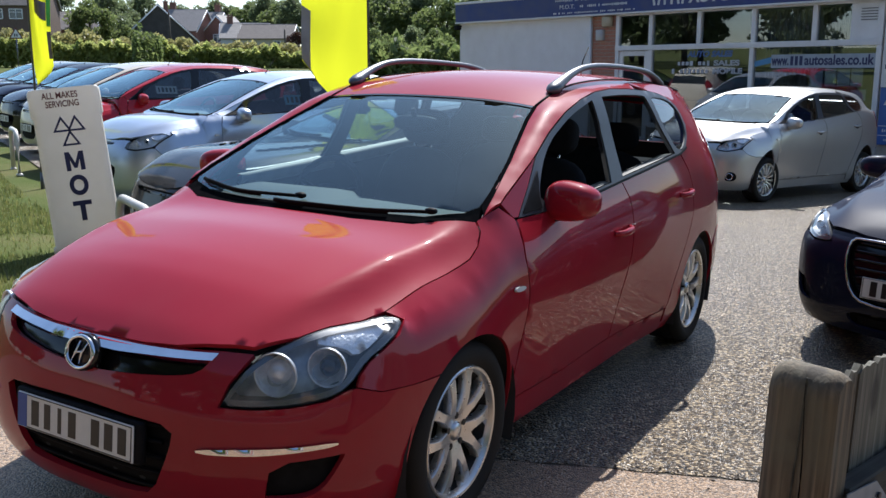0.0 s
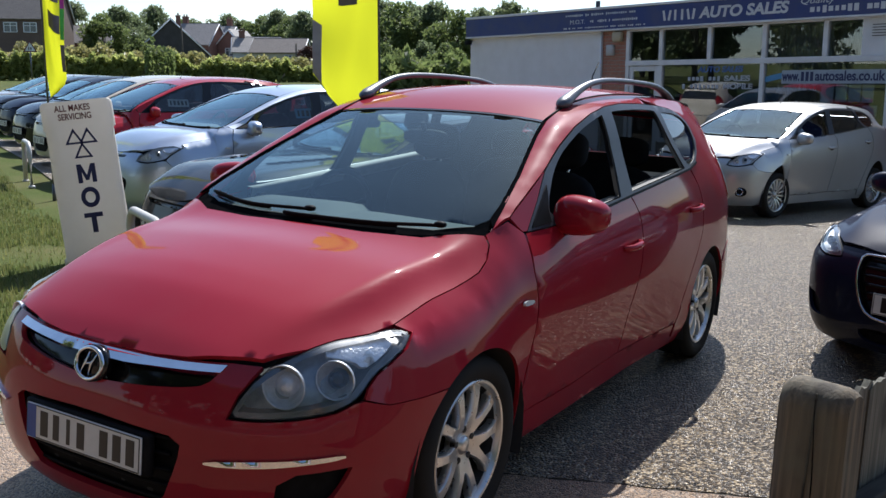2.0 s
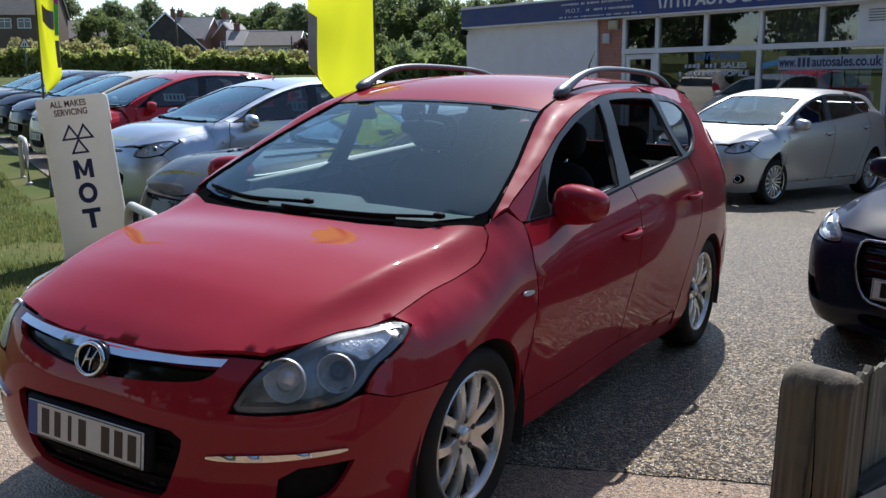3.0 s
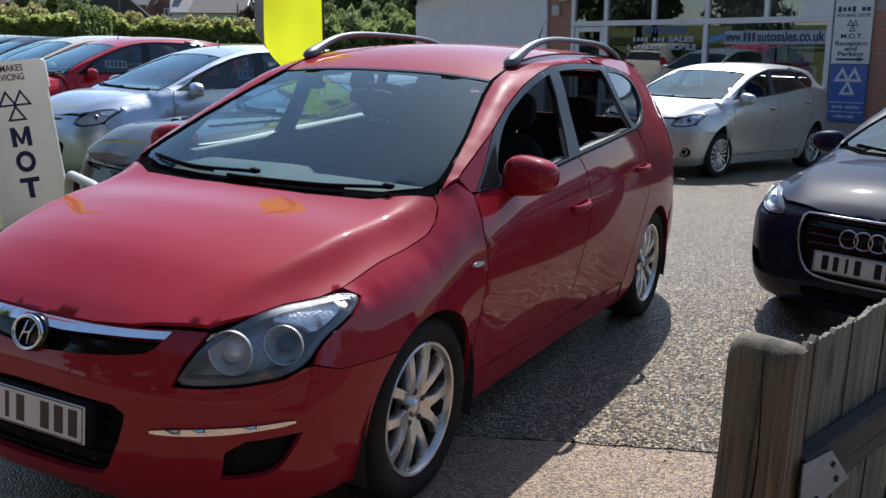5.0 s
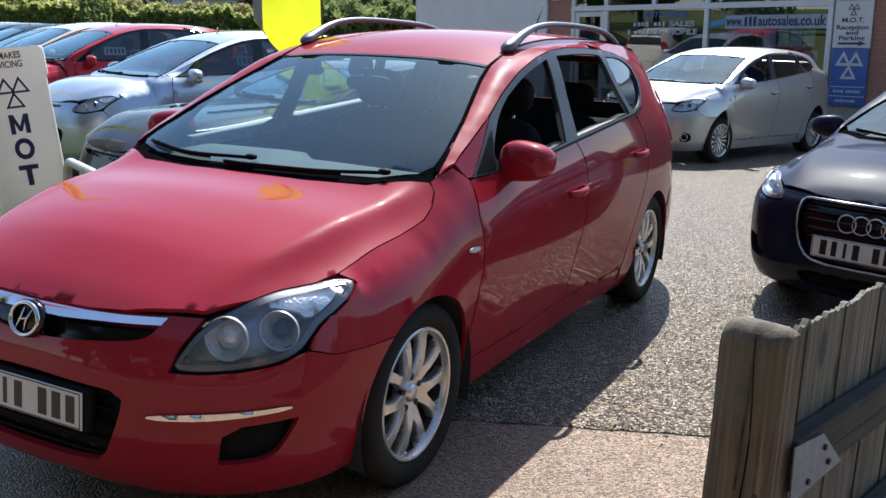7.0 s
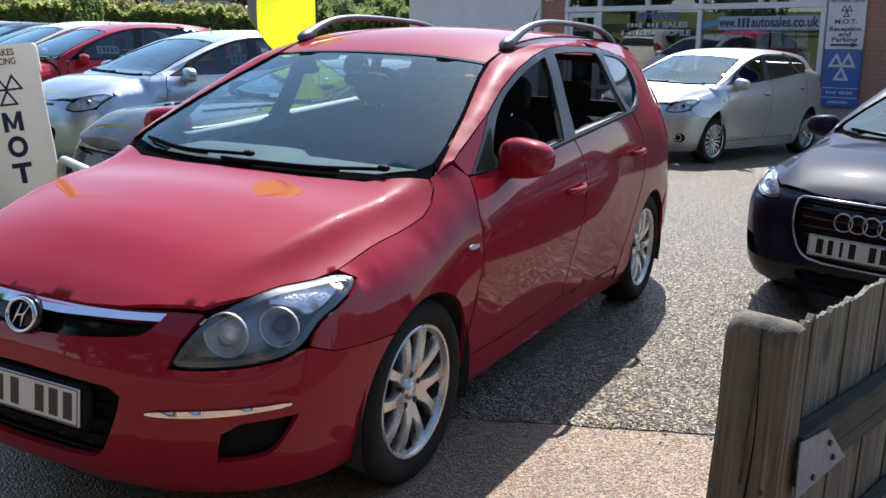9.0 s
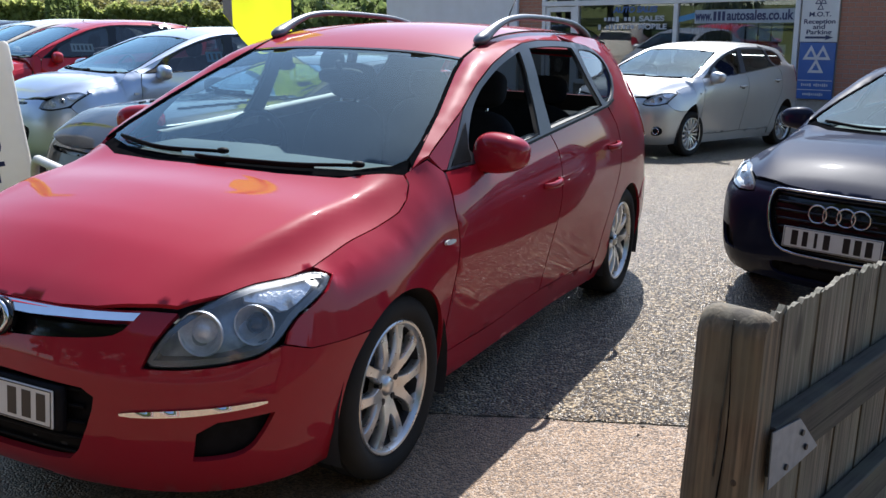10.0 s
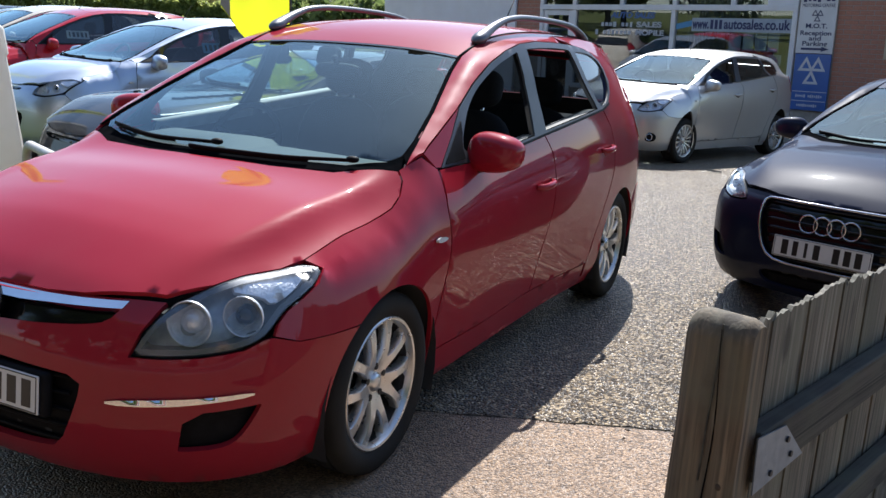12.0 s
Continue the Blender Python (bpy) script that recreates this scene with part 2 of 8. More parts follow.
def leaf_material(name, a, c, through=0.35):
    """Leaves: each clump with its own green, some light let through."""
    m = bpy.data.materials.new(name)
    m.use_nodes = True
    nt = m.node_tree
    b = nt.nodes["Principled BSDF"]
    geo = nt.nodes.new("ShaderNodeNewGeometry")
    mix = nt.nodes.new("ShaderNodeMix")
    mix.data_type = "RGBA"
    nt.links.new(geo.outputs["Random Per Island"], mix.inputs["Factor"])
    mix.inputs["A"].default_value, mix.inputs["B"].default_value = (*a, 1), (*c, 1)
    nt.links.new(mix.outputs["Result"], b.inputs["Base Color"])
    b.inputs["Roughness"].default_value = 0.55
    tr = nt.nodes.new("ShaderNodeBsdfTranslucent")
    nt.links.new(mix.outputs["Result"], tr.inputs["Color"])
    ms = nt.nodes.new("ShaderNodeMixShader")
    ms.inputs["Fac"].default_value = through
    nt.links.new(b.outputs["BSDF"], ms.inputs[1])
    nt.links.new(tr.outputs["BSDF"], ms.inputs[2])
    nt.links.new(ms.outputs["Shader"], nt.nodes["Material Output"].inputs["Surface"])
    return m


ASPHALT = stone_material("yard_asphalt", (0.115, 0.084, 0.052), (0.56, 0.43, 0.27), (0.018, 0.015, 0.012), 82, 1.7, 0.32, (0.12, 0.094, 0.064), 0.55, 0.62, 0.6)
FOOTWAY = stone_material("footway_tarmac", (0.235, 0.15, 0.088), (0.46, 0.305, 0.185), (0.065, 0.045, 0.03), 125, 1.0, 0.45, (0.19, 0.14, 0.105), 1.1, 0.5, 0.6)
JOINT = stone_material("joint_dirt", (0.10, 0.085, 0.066), (0.10, 0.09, 0.075), (0.02, 0.02, 0.018), 130, 0.7, 0.9)
GRASS_GROUND = material("grass_ground", (0.062, 0.082, 0.022), rough=0.95, spec=0.08, second=(0.15, 0.12, 0.06), second_scale=0.9, fine=0.5, fine_scale=60, bump=0.8, bump_scale=60)
GRASS_BLADE = leaf_material("grass_blades", (0.10, 0.145, 0.035), (0.27, 0.26, 0.095), 0.5)
LEAF = leaf_material("tree_leaves", (0.11, 0.145, 0.07), (0.24, 0.28, 0.14), 0.68)
LEAF_LIGHT = leaf_material("light_leaves", (0.10, 0.14, 0.045), (0.22, 0.26, 0.09), 0.65)
LEAF_PURPLE = leaf_material("purple_leaves", (0.05, 0.018, 0.016), (0.10, 0.045, 0.025), 0.3)
HEDGE_LEAF = leaf_material("hedge_leaves", (0.17, 0.215, 0.06), (0.50, 0.52, 0.17), 0.70)
HEDGE_DRY = leaf_material("dry_growth", (0.20, 0.20, 0.07), (0.40, 0.36, 0.15), 0.6)
BARK = material("bark", (0.09, 0.075, 0.06), rough=0.95, vary=0.4, scale=6, bump=0.8, bump_scale=30)
POST_WOOD = wood_material("post_wood", (0.235, 0.168, 0.108), (0.075, 0.055, 0.037), (0.13, 0.115, 0.078))
BOARD_WOOD = wood_material("board_wood", (0.24, 0.21, 0.165), (0.10, 0.085, 0.065), (0.14, 0.135, 0.10))
KNOT_WOOD = wood_material("knot_wood", (0.10, 0.07, 0.045), (0.03, 0.022, 0.016))
RAIL_WOOD = wood_material("rail_wood", (0.075, 0.066, 0.053), (0.035, 0.03, 0.025), (0.06, 0.06, 0.042), "Y")
GALVANISED = material("galvanised_steel", (0.17, 0.22, 0.30), rough=0.4, metal=0.9, vary=0.18, scale=30, rough_vary=0.12)
RENDER_WHITE = material("white_render", (0.78, 0.78, 0.80), rough=0.9, vary=0.06, scale=1.2, fine=0.05, fine_scale=90, bump=0.25, bump_scale=150, dust=0.10)
SIGN_BLUE = material("sign_blue", (0.020, 0.040, 0.19), rough=0.45, vary=0.15, scale=3, dust=0.10)
SIGN_BLUE_LIGHT = material("sign_blue_light", (0.045, 0.13, 0.42), rough=0.4, vary=0.1, scale=4, dust=0.06)
SIGN_WHITE = material("sign_white", (0.70, 0.71, 0.72), rough=0.45, vary=0.06, scale=5, dust=0.10)
LETTER_NAVY = material("letter_navy", (0.02, 0.03, 0.11), rough=0.45, vary=0.15, scale=20)
LETTER_MAROON = material("letter_maroon", (0.14, 0.03, 0.035), rough=0.5, vary=0.2, scale=30)
LETTER_WHITE = material("letter_white", (0.62, 0.63, 0.66), rough=0.5, vary=0.08, scale=10)
WINDOW_WHITE = material("white_window_frame", (0.76, 0.77, 0.79), rough=0.5, vary=0.08, scale=4, dust=0.12)
BRICK = material("red_brick", (0.38, 0.18, 0.125), rough=0.9, vary=0.3, scale=5, fine=0.3, fine_scale=70, bump=0.4, bump_scale=120)
HOUSE_BRICK = material("house_brick", (0.17, 0.085, 0.066), rough=0.9, vary=0.3, scale=1.5, fine=0.3, fine_scale=20)
BROWN_WALL = material("brown_wall", (0.11, 0.075, 0.06), rough=0.9, vary=0.3, scale=1.5, fine=0.3, fine_scale=20)
MORTAR = material("mortar", (0.38, 0.35, 0.31), rough=0.95, vary=0.15, scale=20, bump=0.3, bump_scale=200)
SHOP_GLASS = glass_material("shop_glass", (0.66, 0.72, 0.78), 0.12)
SHOP_INSIDE = material("shop_inside", (0.34, 0.35, 0.37), rough=0.9, vary=0.3, scale=2)
CURTAIN = material("curtain", (0.42, 0.38, 0.32), rough=0.95, vary=0.25, scale=6)
ROOF_FELT = material("roof_felt", (0.08, 0.08, 0.082), rough=0.9, vary=0.3, scale=2, bump=0.3, bump_scale=80)
ROOF_TILE = material("roof_tile", (0.16, 0.135, 0.12), rough=0.85, vary=0.3, scale=1.5, fine=0.3, fine_scale=12, bump=0.4, bump_scale=8)
ROOF_SLATE = material("roof_slate", (0.22, 0.20, 0.19), rough=0.7, vary=0.25, scale=1.2, fine=0.25, fine_scale=10, bump=0.4, bump_scale=8)
DARK_CLAD = material("dark_cladding", (0.07, 0.06, 0.058), rough=0.85, vary=0.3, scale=1.5)
CREAM_WALL = material("cream_wall", (0.52, 0.46, 0.34), rough=0.9, vary=0.12, scale=1.0)
PALE_WALL = material("pale_wall", (0.55, 0.55, 0.55), rough=0.9, vary=0.12, scale=1.0)
FAR_GLASS = material("far_glass", (0.08, 0.10, 0.12), rough=0.1, vary=0.3, scale=1)
FLAG_YELLOW = leaf_material("flag_cloth", (0.72, 0.74, 0.02), (0.76, 0.78, 0.03), 0.55)
FLAG_DARK = material("flag_print", (0.20, 0.17, 0.19), rough=0.8, vary=0.2, scale=8)
FLAG_GREY = material("flag_grey", (0.42, 0.40, 0.40), rough=0.8, vary=0.15, scale=8)
FLAG_GREEN = material("flag_green", (0.12, 0.55, 0.08), rough=0.8, vary=0.1, scale=8)
FLAG_PINK = material("flag_pink", (0.55, 0.05, 0.30), rough=0.8, vary=0.1, scale=8)
MOULDED = material("moulded_plastic", (0.76, 0.73, 0.69), rough=0.5, vary=0.08, scale=4, dust=0.22, bump=0.1, bump_scale=300)
nt = MOULDED.node_tree
glow, both = nt.nodes.new("ShaderNodeBsdfTranslucent"), nt.nodes.new("ShaderNodeMixShader")
glow.inputs["Color"].default_value = (0.86, 0.83, 0.78, 1)
both.inputs["Fac"].default_value = 0.38
nt.links.new(nt.nodes["Principled BSDF"].outputs["BSDF"], both.inputs[1])
nt.links.new(glow.outputs["BSDF"], both.inputs[2])
nt.links.new(both.outputs["Shader"], nt.nodes["Material Output"].inputs["Surface"])
WHITE_TUBE = material("white_painted_tube", (0.66, 0.65, 0.62), rough=0.45, vary=0.12, scale=12, dust=0.2)
LETTER_PALE = material("letter_pale", (0.42, 0.46, 0.54), rough=0.5, vary=0.1, scale=10)
LETTER_BACKING = material("letter_backing", (0.34, 0.40, 0.48), rough=0.4, vary=0.15, scale=5)
PAPER = material("paper", (0.68, 0.68, 0.66), rough=0.8, vary=0.05, scale=8)
BLUE_STICKER = material("blue_sticker", (0.10, 0.30, 0.55), rough=0.6, vary=0.1, scale=20)
CONCRETE = material("kerb_concrete", (0.30, 0.29, 0.27), rough=0.9, vary=0.2, scale=6, fine=0.2, fine_scale=90, bump=0.3, bump_scale=150)
UNSEEN_PAVING = material("unseen_paving_grey", (0.13, 0.127, 0.122), rough=0.9, vary=0.25, scale=1.5, fine=0.2, fine_scale=60)
ROAD = stone_material("road_asphalt", (0.075, 0.073, 0.07), (0.16, 0.155, 0.145), (0.03, 0.03, 0.03), 110, 0.6, 0.7)

# ---- car body surfaces ----
def spline(pts, n=12):
    """A smooth line through the given points (Catmull-Rom), as an array."""
    p = np.array(pts, float)
    p = np.vstack([2 * p[0] - p[1], p, 2 * p[-1] - p[-2]])
    out = []
    for i in range(1, len(p) - 2):
        a, b, c, d = p[i - 1], p[i], p[i + 1], p[i + 2]
        for k in range(n):
            t = k / n
            out.append(0.5 * (2 * b + (c - a) * t + (2 * a - 5 * b + 4 * c - d) * t ** 2 + (3 * b - a - 3 * c + d) * t ** 3))
    out.append(p[-2])
    return np.array(out)


def ramp(pts, v, n=12):
    s = spline(pts, n)
    return np.interp(v, s[:, 0], s[:, 1])


class Shell:
    """The outer skin of a car: a plan line round its half, drawn in by height, and the deck over it."""

    def __init__(self, plan, stations, deck, crown, crease):
        base = spline(plan, 24)
        seg = np.hypot(*np.diff(base, axis=0).T)
        self.s = np.concatenate([[0], np.cumsum(seg)])
        self.base = base
        self.length = self.s[-1]
        t = np.gradient(base, axis=0)
        t /= np.linalg.norm(t, axis=1)[:, None]
        self.out = np.stack([t[:, 1], -t[:, 0]], 1)
        # stations: y on the flank (or "f"/"r" for the middle of the nose and tail) with (z, inset) pairs
        self.keys, self.profiles = [], []
        self.zs = np.linspace(0.05, 1.75, 171)
        for where, prof in stations:
            self.keys.append(0.0 if where == "f" else self.length if where == "r" else self.s_at(where))
            self.profiles.append(ramp(prof, self.zs))
        self.keys, self.profiles = np.array(self.keys), np.array(self.profiles)
        self.deck_line = spline(deck)
        self.crown, self.crease = crown, crease

    def s_at(self, y):
        """Where along the plan line the flank lies at y."""
        return float(np.interp(y, self.base[:, 1], self.s))

    def inset(self, s, z):
        k = np.clip((z - 0.05) / 0.01, 0, 169.99)
        i, f = int(k), k - int(k)
        col = self.profiles[:, i] * (1 - f) + self.profiles[:, i + 1] * f
        j = int(np.clip(np.searchsorted(self.keys, s) - 1, 0, len(self.keys) - 2))
        t = np.clip((s - self.keys[j]) / (self.keys[j + 1] - self.keys[j]), 0, 1)
        p0, p1, p2, p3 = (col[max(j - 1, 0)], col[j], col[j + 1], col[min(j + 2, len(col) - 1)])
        # monotone-ish cubic between the stations
        m1, m2 = 0.5 * (p2 - p0), 0.5 * (p3 - p1)
        if (p2 - p1) * (p1 - p0) <= 0: m1 = 0
        if (p3 - p2) * (p2 - p1) <= 0: m2 = 0
        h = t * t
        return (2 * t * h - 3 * h + 1) * p1 + (t * h - 2 * h + t) * m1 + (3 * h - 2 * t * h) * p2 + (t * h - h) * m2

    def at(self, s, z, off=0.0):
        """The point of the skin at plan length s and height z, drawn in by off."""
        bx, by = np.interp(s, self.s, self.base[:, 0]), np.interp(s, self.s, self.base[:, 1])
        nx, ny = np.interp(s, self.s, self.out[:, 0]), np.interp(s, self.s, self.out[:, 1])
        d = self.inset(s, z) + off
        return (max(bx - nx * d, 0.0) if s < 0.05 or s > self.length - 0.05 else bx - nx * d, by - ny * d, z)

    def top(self, x, y):
        """The height of bonnet and roof over x, y."""
        z = np.interp(y, self.deck_line[:, 0], self.deck_line[:, 1])
        ax = abs(x)
        z -= np.interp(y, *self.crown) * ax ** 2
        z += float(np.interp(y, [-0.78, -0.55, -0.42, 0.15], [0.0, 0.085, 0.09, 0.0])) * max(0.0, 0.3025 - ax * ax)
        xc, k = np.interp(y, *self.crease[:2]), np.interp(y, self.crease[0], self.crease[2])
        w = float(np.interp(y, [-0.6, -0.4, 0.1, 0.3], [0.035, 0.020, 0.020, 0.035]))
        q = (ax - xc) / w
        fall = k * w * (np.log1p(np.exp(-abs(q))) + max(q, 0))
        b = float(np.interp(y, [-0.70, -0.48, 0.1, 0.26], [0.0, 1.0, 1.0, 0.0]))
        if b > 0:
            # the bonnet: a sharp crest, then a hollow that runs out towards the wing
            crest = float(np.interp(y, [-0.9, -0.7, -0.5, -0.3, -0.1, 0.1, 0.22], [0.50, 0.535, 0.57, 0.62, 0.648, 0.672, 0.69]))
            full, reach = k * (0.75 - xc), 0.75 - crest
            q = (ax - crest) / 0.009
            d = 0.009 * (np.log1p(np.exp(-abs(q))) + max(q, 0))
            hollow = full * (1 - math.exp(-d / 0.10)) / (1 - math.exp(-reach / 0.10)) if d < reach else full + k * (d - reach)
            fall += b * (hollow - fall)
        return float(z - fall)

    def rim_z(self, s, lo=0.4, hi=1.5):
        """The height at which the skin meets the deck."""
        for _ in range(28):
            m = (lo + hi) / 2
            x, y, _z = self.at(s, m)
            if self.top(x, y) > m: lo = m
            else: hi = m
        return lo


estate = Shell(
    plan=[(0, -0.868), (0.25, -0.862), (0.48, -0.815), (0.67, -0.715), (0.795, -0.56), (0.858, -0.36), (0.88, -0.1), (0.8875, 0.4),
          (0.8875, 1.4), (0.8875, 2.3), (0.877, 2.8), (0.842, 3.15), (0.782, 3.38), (0.685, 3.50), (0.49, 3.565), (0.25, 3.588), (0, 3.592)],
    stations=[
        ("f", [(0.05, 0.12), (0.16, 0.08), (0.22, 0.035), (0.32, 0.005), (0.45, 0), (0.55, 0.008), (0.62, 0.03), (0.70, 0.062), (0.78, 0.15), (1.75, 0.9)]),
        (-0.68, [(0.05, 0.12), (0.16, 0.08), (0.22, 0.04), (0.32, 0.01), (0.48, 0), (0.58, 0.012), (0.65, 0.04), (0.72, 0.09), (0.80, 0.16), (0.88, 0.26), (1.75, 0.9)]),
        (-0.30, [(0.05, 0.12), (0.16, 0.07), (0.30, 0.02), (0.50, 0.004), (0.60, 0), (0.68, 0.012), (0.75, 0.045), (0.82, 0.10), (0.90, 0.18), (1.75, 0.9)]),
        (0.10, [(0.05, 0.12), (0.16, 0.08), (0.30, 0.02), (0.50, 0.004), (0.62, 0), (0.72, 0.008), (0.80, 0.03), (0.88, 0.07), (0.96, 0.13), (1.05, 0.20), (1.2, 0.28), (1.75, 0.6)]),
        (0.40, [(0.05, 0.14), (0.20, 0.09), (0.27, 0.076), (0.36, 0.060), (0.52, 0.031), (0.66, 0.004), (0.75, 0.002), (0.84, 0.02), (0.92, 0.055), (0.98, 0.098), (1.05, 0.14), (1.2, 0.22), (1.75, 0.5)]),
        (0.70, [(0.05, 0.14), (0.20, 0.09), (0.27, 0.078), (0.36, 0.062), (0.52, 0.033), (0.66, 0.005), (0.76, 0), (0.86, 0.012), (0.96, 0.045), (1.03, 0.08), (1.2, 0.168), (1.35, 0.235), (1.43, 0.262), (1.46, 0.28), (1.485, 0.30), (1.75, 0.6)]),
        (1.60, [(0.05, 0.14), (0.20, 0.09), (0.27, 0.076), (0.36, 0.060), (0.52, 0.032), (0.68, 0.004), (0.78, 0), (0.88, 0.010), (0.98, 0.036), (1.05, 0.062), (1.2, 0.122), (1.35, 0.182), (1.43, 0.222), (1.46, 0.25), (1.485, 0.30), (1.75, 0.6)]),
        (2.60, [(0.05, 0.12), (0.16, 0.07), (0.30, 0.012), (0.50, 0.0), (0.65, 0.0), (0.80, 0.004), (0.95, 0.025), (1.07, 0.06), (1.2, 0.115), (1.35, 0.19), (1.43, 0.235), (1.46, 0.265), (1.485, 0.31), (1.75, 0.6)]),
        (3.20, [(0.05, 0.12), (0.16, 0.08), (0.28, 0.025), (0.42, 0), (0.65, 0.0), (0.85, 0.012), (1.0, 0.052), (1.15, 0.12), (1.3, 0.205), (1.42, 0.29), (1.48, 0.37), (1.75, 0.7)]),
        ("r", [(0.05, 0.12), (0.16, 0.09), (0.26, 0.03), (0.40, 0), (0.64, 0.0), (0.74, 0.035), (0.95, 0.07), (1.2, 0.17), (1.4, 0.29), (1.48, 0.38), (1.75, 0.8)]),
    ],
    deck=[(-0.90, 0.60), (-0.84, 0.66), (-0.79, 0.705), (-0.70, 0.762), (-0.5, 0.845), (-0.2, 0.922), (0.11, 0.972), (0.4, 1.10), (0.75, 1.262), (1.08, 1.402), (1.3, 1.470), (1.55, 1.510), (1.9, 1.528), (2.5, 1.524),
          (3.0, 1.482), (3.35, 1.415), (3.6, 1.30)],
    crown=([-0.9, -0.5, 0.1, 1.1, 1.6, 2.6, 3.4], [0.05, 0.05, 0.04, 0.075, 0.105, 0.10, 0.06]),
    crease=([-0.9, -0.7, -0.5, -0.3, 0.0, 0.22, 0.32, 0.416, 0.613, 0.928, 1.06, 1.3, 3.4], [0.46, 0.482, 0.51, 0.55, 0.602, 0.655, 0.69, 0.70, 0.667, 0.583, 0.57, 0.58, 0.58],
            [0.25, 0.27, 0.32, 0.39, 0.45, 0.46, 0.42, 0.40, 0.30, 0.13, 0.13, 0.18, 0.5]),
)


# ---- building parts ----
from mathutils.geometry import delaunay_2d_cdt


def part(name, bm, mat, parent=None, label="", smooth=True, sharp=None):
    """Links a bmesh as one mesh object under a thing or a part."""
    if sharp is not None:
        for e in bm.edges:
            if len(e.link_faces) == 2 and e.calc_face_angle(0) > radians(sharp): e.smooth = False
    me = bpy.data.meshes.new(name)
    bm.to_mesh(me)
    bm.free()
    if smooth: me.shade_smooth() if sharp is None else None
    if smooth and sharp is not None:
        for p in me.polygons: p.use_smooth = True
    for x in (mat if isinstance(mat, (list, tuple)) else [mat]): me.materials.append(x)
    ob = new(name, me)
    if parent is not None: ob.parent = parent
    if label: ob["label"] = label
    return ob


def thing(name, m, label, category, group=""):
    ob = new(name)
    ob.empty_display_size = 0.2
    ob.matrix_world = m
    return tagged(ob, label, category, group)


def inside(poly, pts):
    """Which points lie inside a closed outline."""
    x, y = pts[:, 0], pts[:, 1]
    r = np.zeros(len(pts), bool)
    a, b = poly, np.roll(poly, -1, 0)
    for (x0, y0), (x1, y1) in zip(a, b):
        if y0 == y1: continue
        c = (y0 > y) != (y1 > y)
        r ^= c & (x < (x1 - x0) * (y - y0) / (y1 - y0) + x0)
    return r


def chaikin(p, n=2):
    """Rounds the corners of a closed outline."""
    p = np.array(p, float)
    for _ in range(n):
        q = np.roll(p, -1, 0)
        p = np.stack([0.75 * p + 0.25 * q, 0.25 * p + 0.75 * q], 1).reshape(-1, 2)
    return p


def dense(p, step):
    out = []
    for a, b in zip(p, np.roll(p, -1, 0)):
        k = max(1, int(math.ceil(np.hypot(*(b - a)) / step)))
        out += [a + (b - a) * i / k for i in range(k)]
    return np.array(out)


def fill(outline, holes=(), step=0.05):
    """Triangles over a flat outline with holes, fine enough to be bent."""
    loops = [dense(np.array(o, float), step) for o in (outline, *holes)]
    pts, edges = [], []
    for lp in loops:
        n0 = len(pts)
        pts += [tuple(p) for p in lp]
        edges += [(n0 + i, n0 + (i + 1) % len(lp)) for i in range(len(lp))]
    lo, hi = loops[0].min(0), loops[0].max(0)
    gx, gy = np.arange(lo[0] + step * 0.5, hi[0], step), np.arange(lo[1] + step * 0.5, hi[1], step)
    if len(gx) and len(gy):
        g = np.stack(np.meshgrid(gx, gy), -1).reshape(-1, 2)
        g[:, 0] += ((np.round((g[:, 1] - lo[1]) / step)).astype(int) % 2) * step * 0.5
        ok = inside(loops[0], g)
        for h in loops[1:]: ok &= ~inside(h, g)
        g = g[ok]
        if len(g):
            allb = np.vstack(loops)
            d = np.min(np.hypot(g[:, None, 0] - allb[None, :, 0], g[:, None, 1] - allb[None, :, 1]), 1)
            pts += [tuple(p) for p in g[d > step * 0.42]]
    v, _, f, *_ = delaunay_2d_cdt([Vector(p) for p in pts], edges, [], 0, 1e-5)
    v = np.array([tuple(p) for p in v])
    f = [t for t in f if len(t) == 3]
    c = np.array([v[list(t)].mean(0) for t in f])
    ok = inside(loops[0], c)
    for h in loops[1:]: ok &= ~inside(h, c)
    return v, [t for t, k in zip(f, ok) if k]


def bent(bm, outline, holes, fn, step=0.05, rim=0.012, mirror=False, both=False, flip=False, weld=False):
    """Adds a bent sheet with a turned-in edge to bm; fn takes the flat place to the place in space."""
    v, f = fill(outline, holes, step)
    pos = np.array([fn(a, b) for a, b in v])
    for sign in ((1, -1) if both else ((-1,) if mirror else (1,))):
        vs = [bm.verts.new((p[0] * sign, p[1], p[2])) for p in pos]
        fs = []
        for t in f:
            t = t if (sign > 0) != flip else t[::-1]
            try: fs.append(bm.faces.new([vs[i] for i in t]))
            except ValueError: pass
    if both or weld: bmesh.ops.remove_doubles(bm, verts=bm.verts[:], dist=0.0006)
    return bm


def turned_in(bm, depth):
    """Gives a sheet its thickness: every open edge is turned in by depth."""
    bm.normal_update()
    edges = [e for e in bm.edges if len(e.link_faces) == 1]
    normals = {v: v.normal.copy() for e in edges for v in e.verts}
    ret = bmesh.ops.extrude_edge_only(bm, edges=edges)
    newv = [g for g in ret["geom"] if isinstance(g, bmesh.types.BMVert)]
    near = {tuple(round(c, 6) for c in v.co): n for v, n in normals.items()}
    for v in newv:
        n = near.get(tuple(round(c, 6) for c in v.co))
        if n is not None: v.co -= n * depth
    for e in edges: e.smooth = False
    bmesh.ops.recalc_face_normals(bm, faces=[f for f in bm.faces if len(f.verts) == 4])


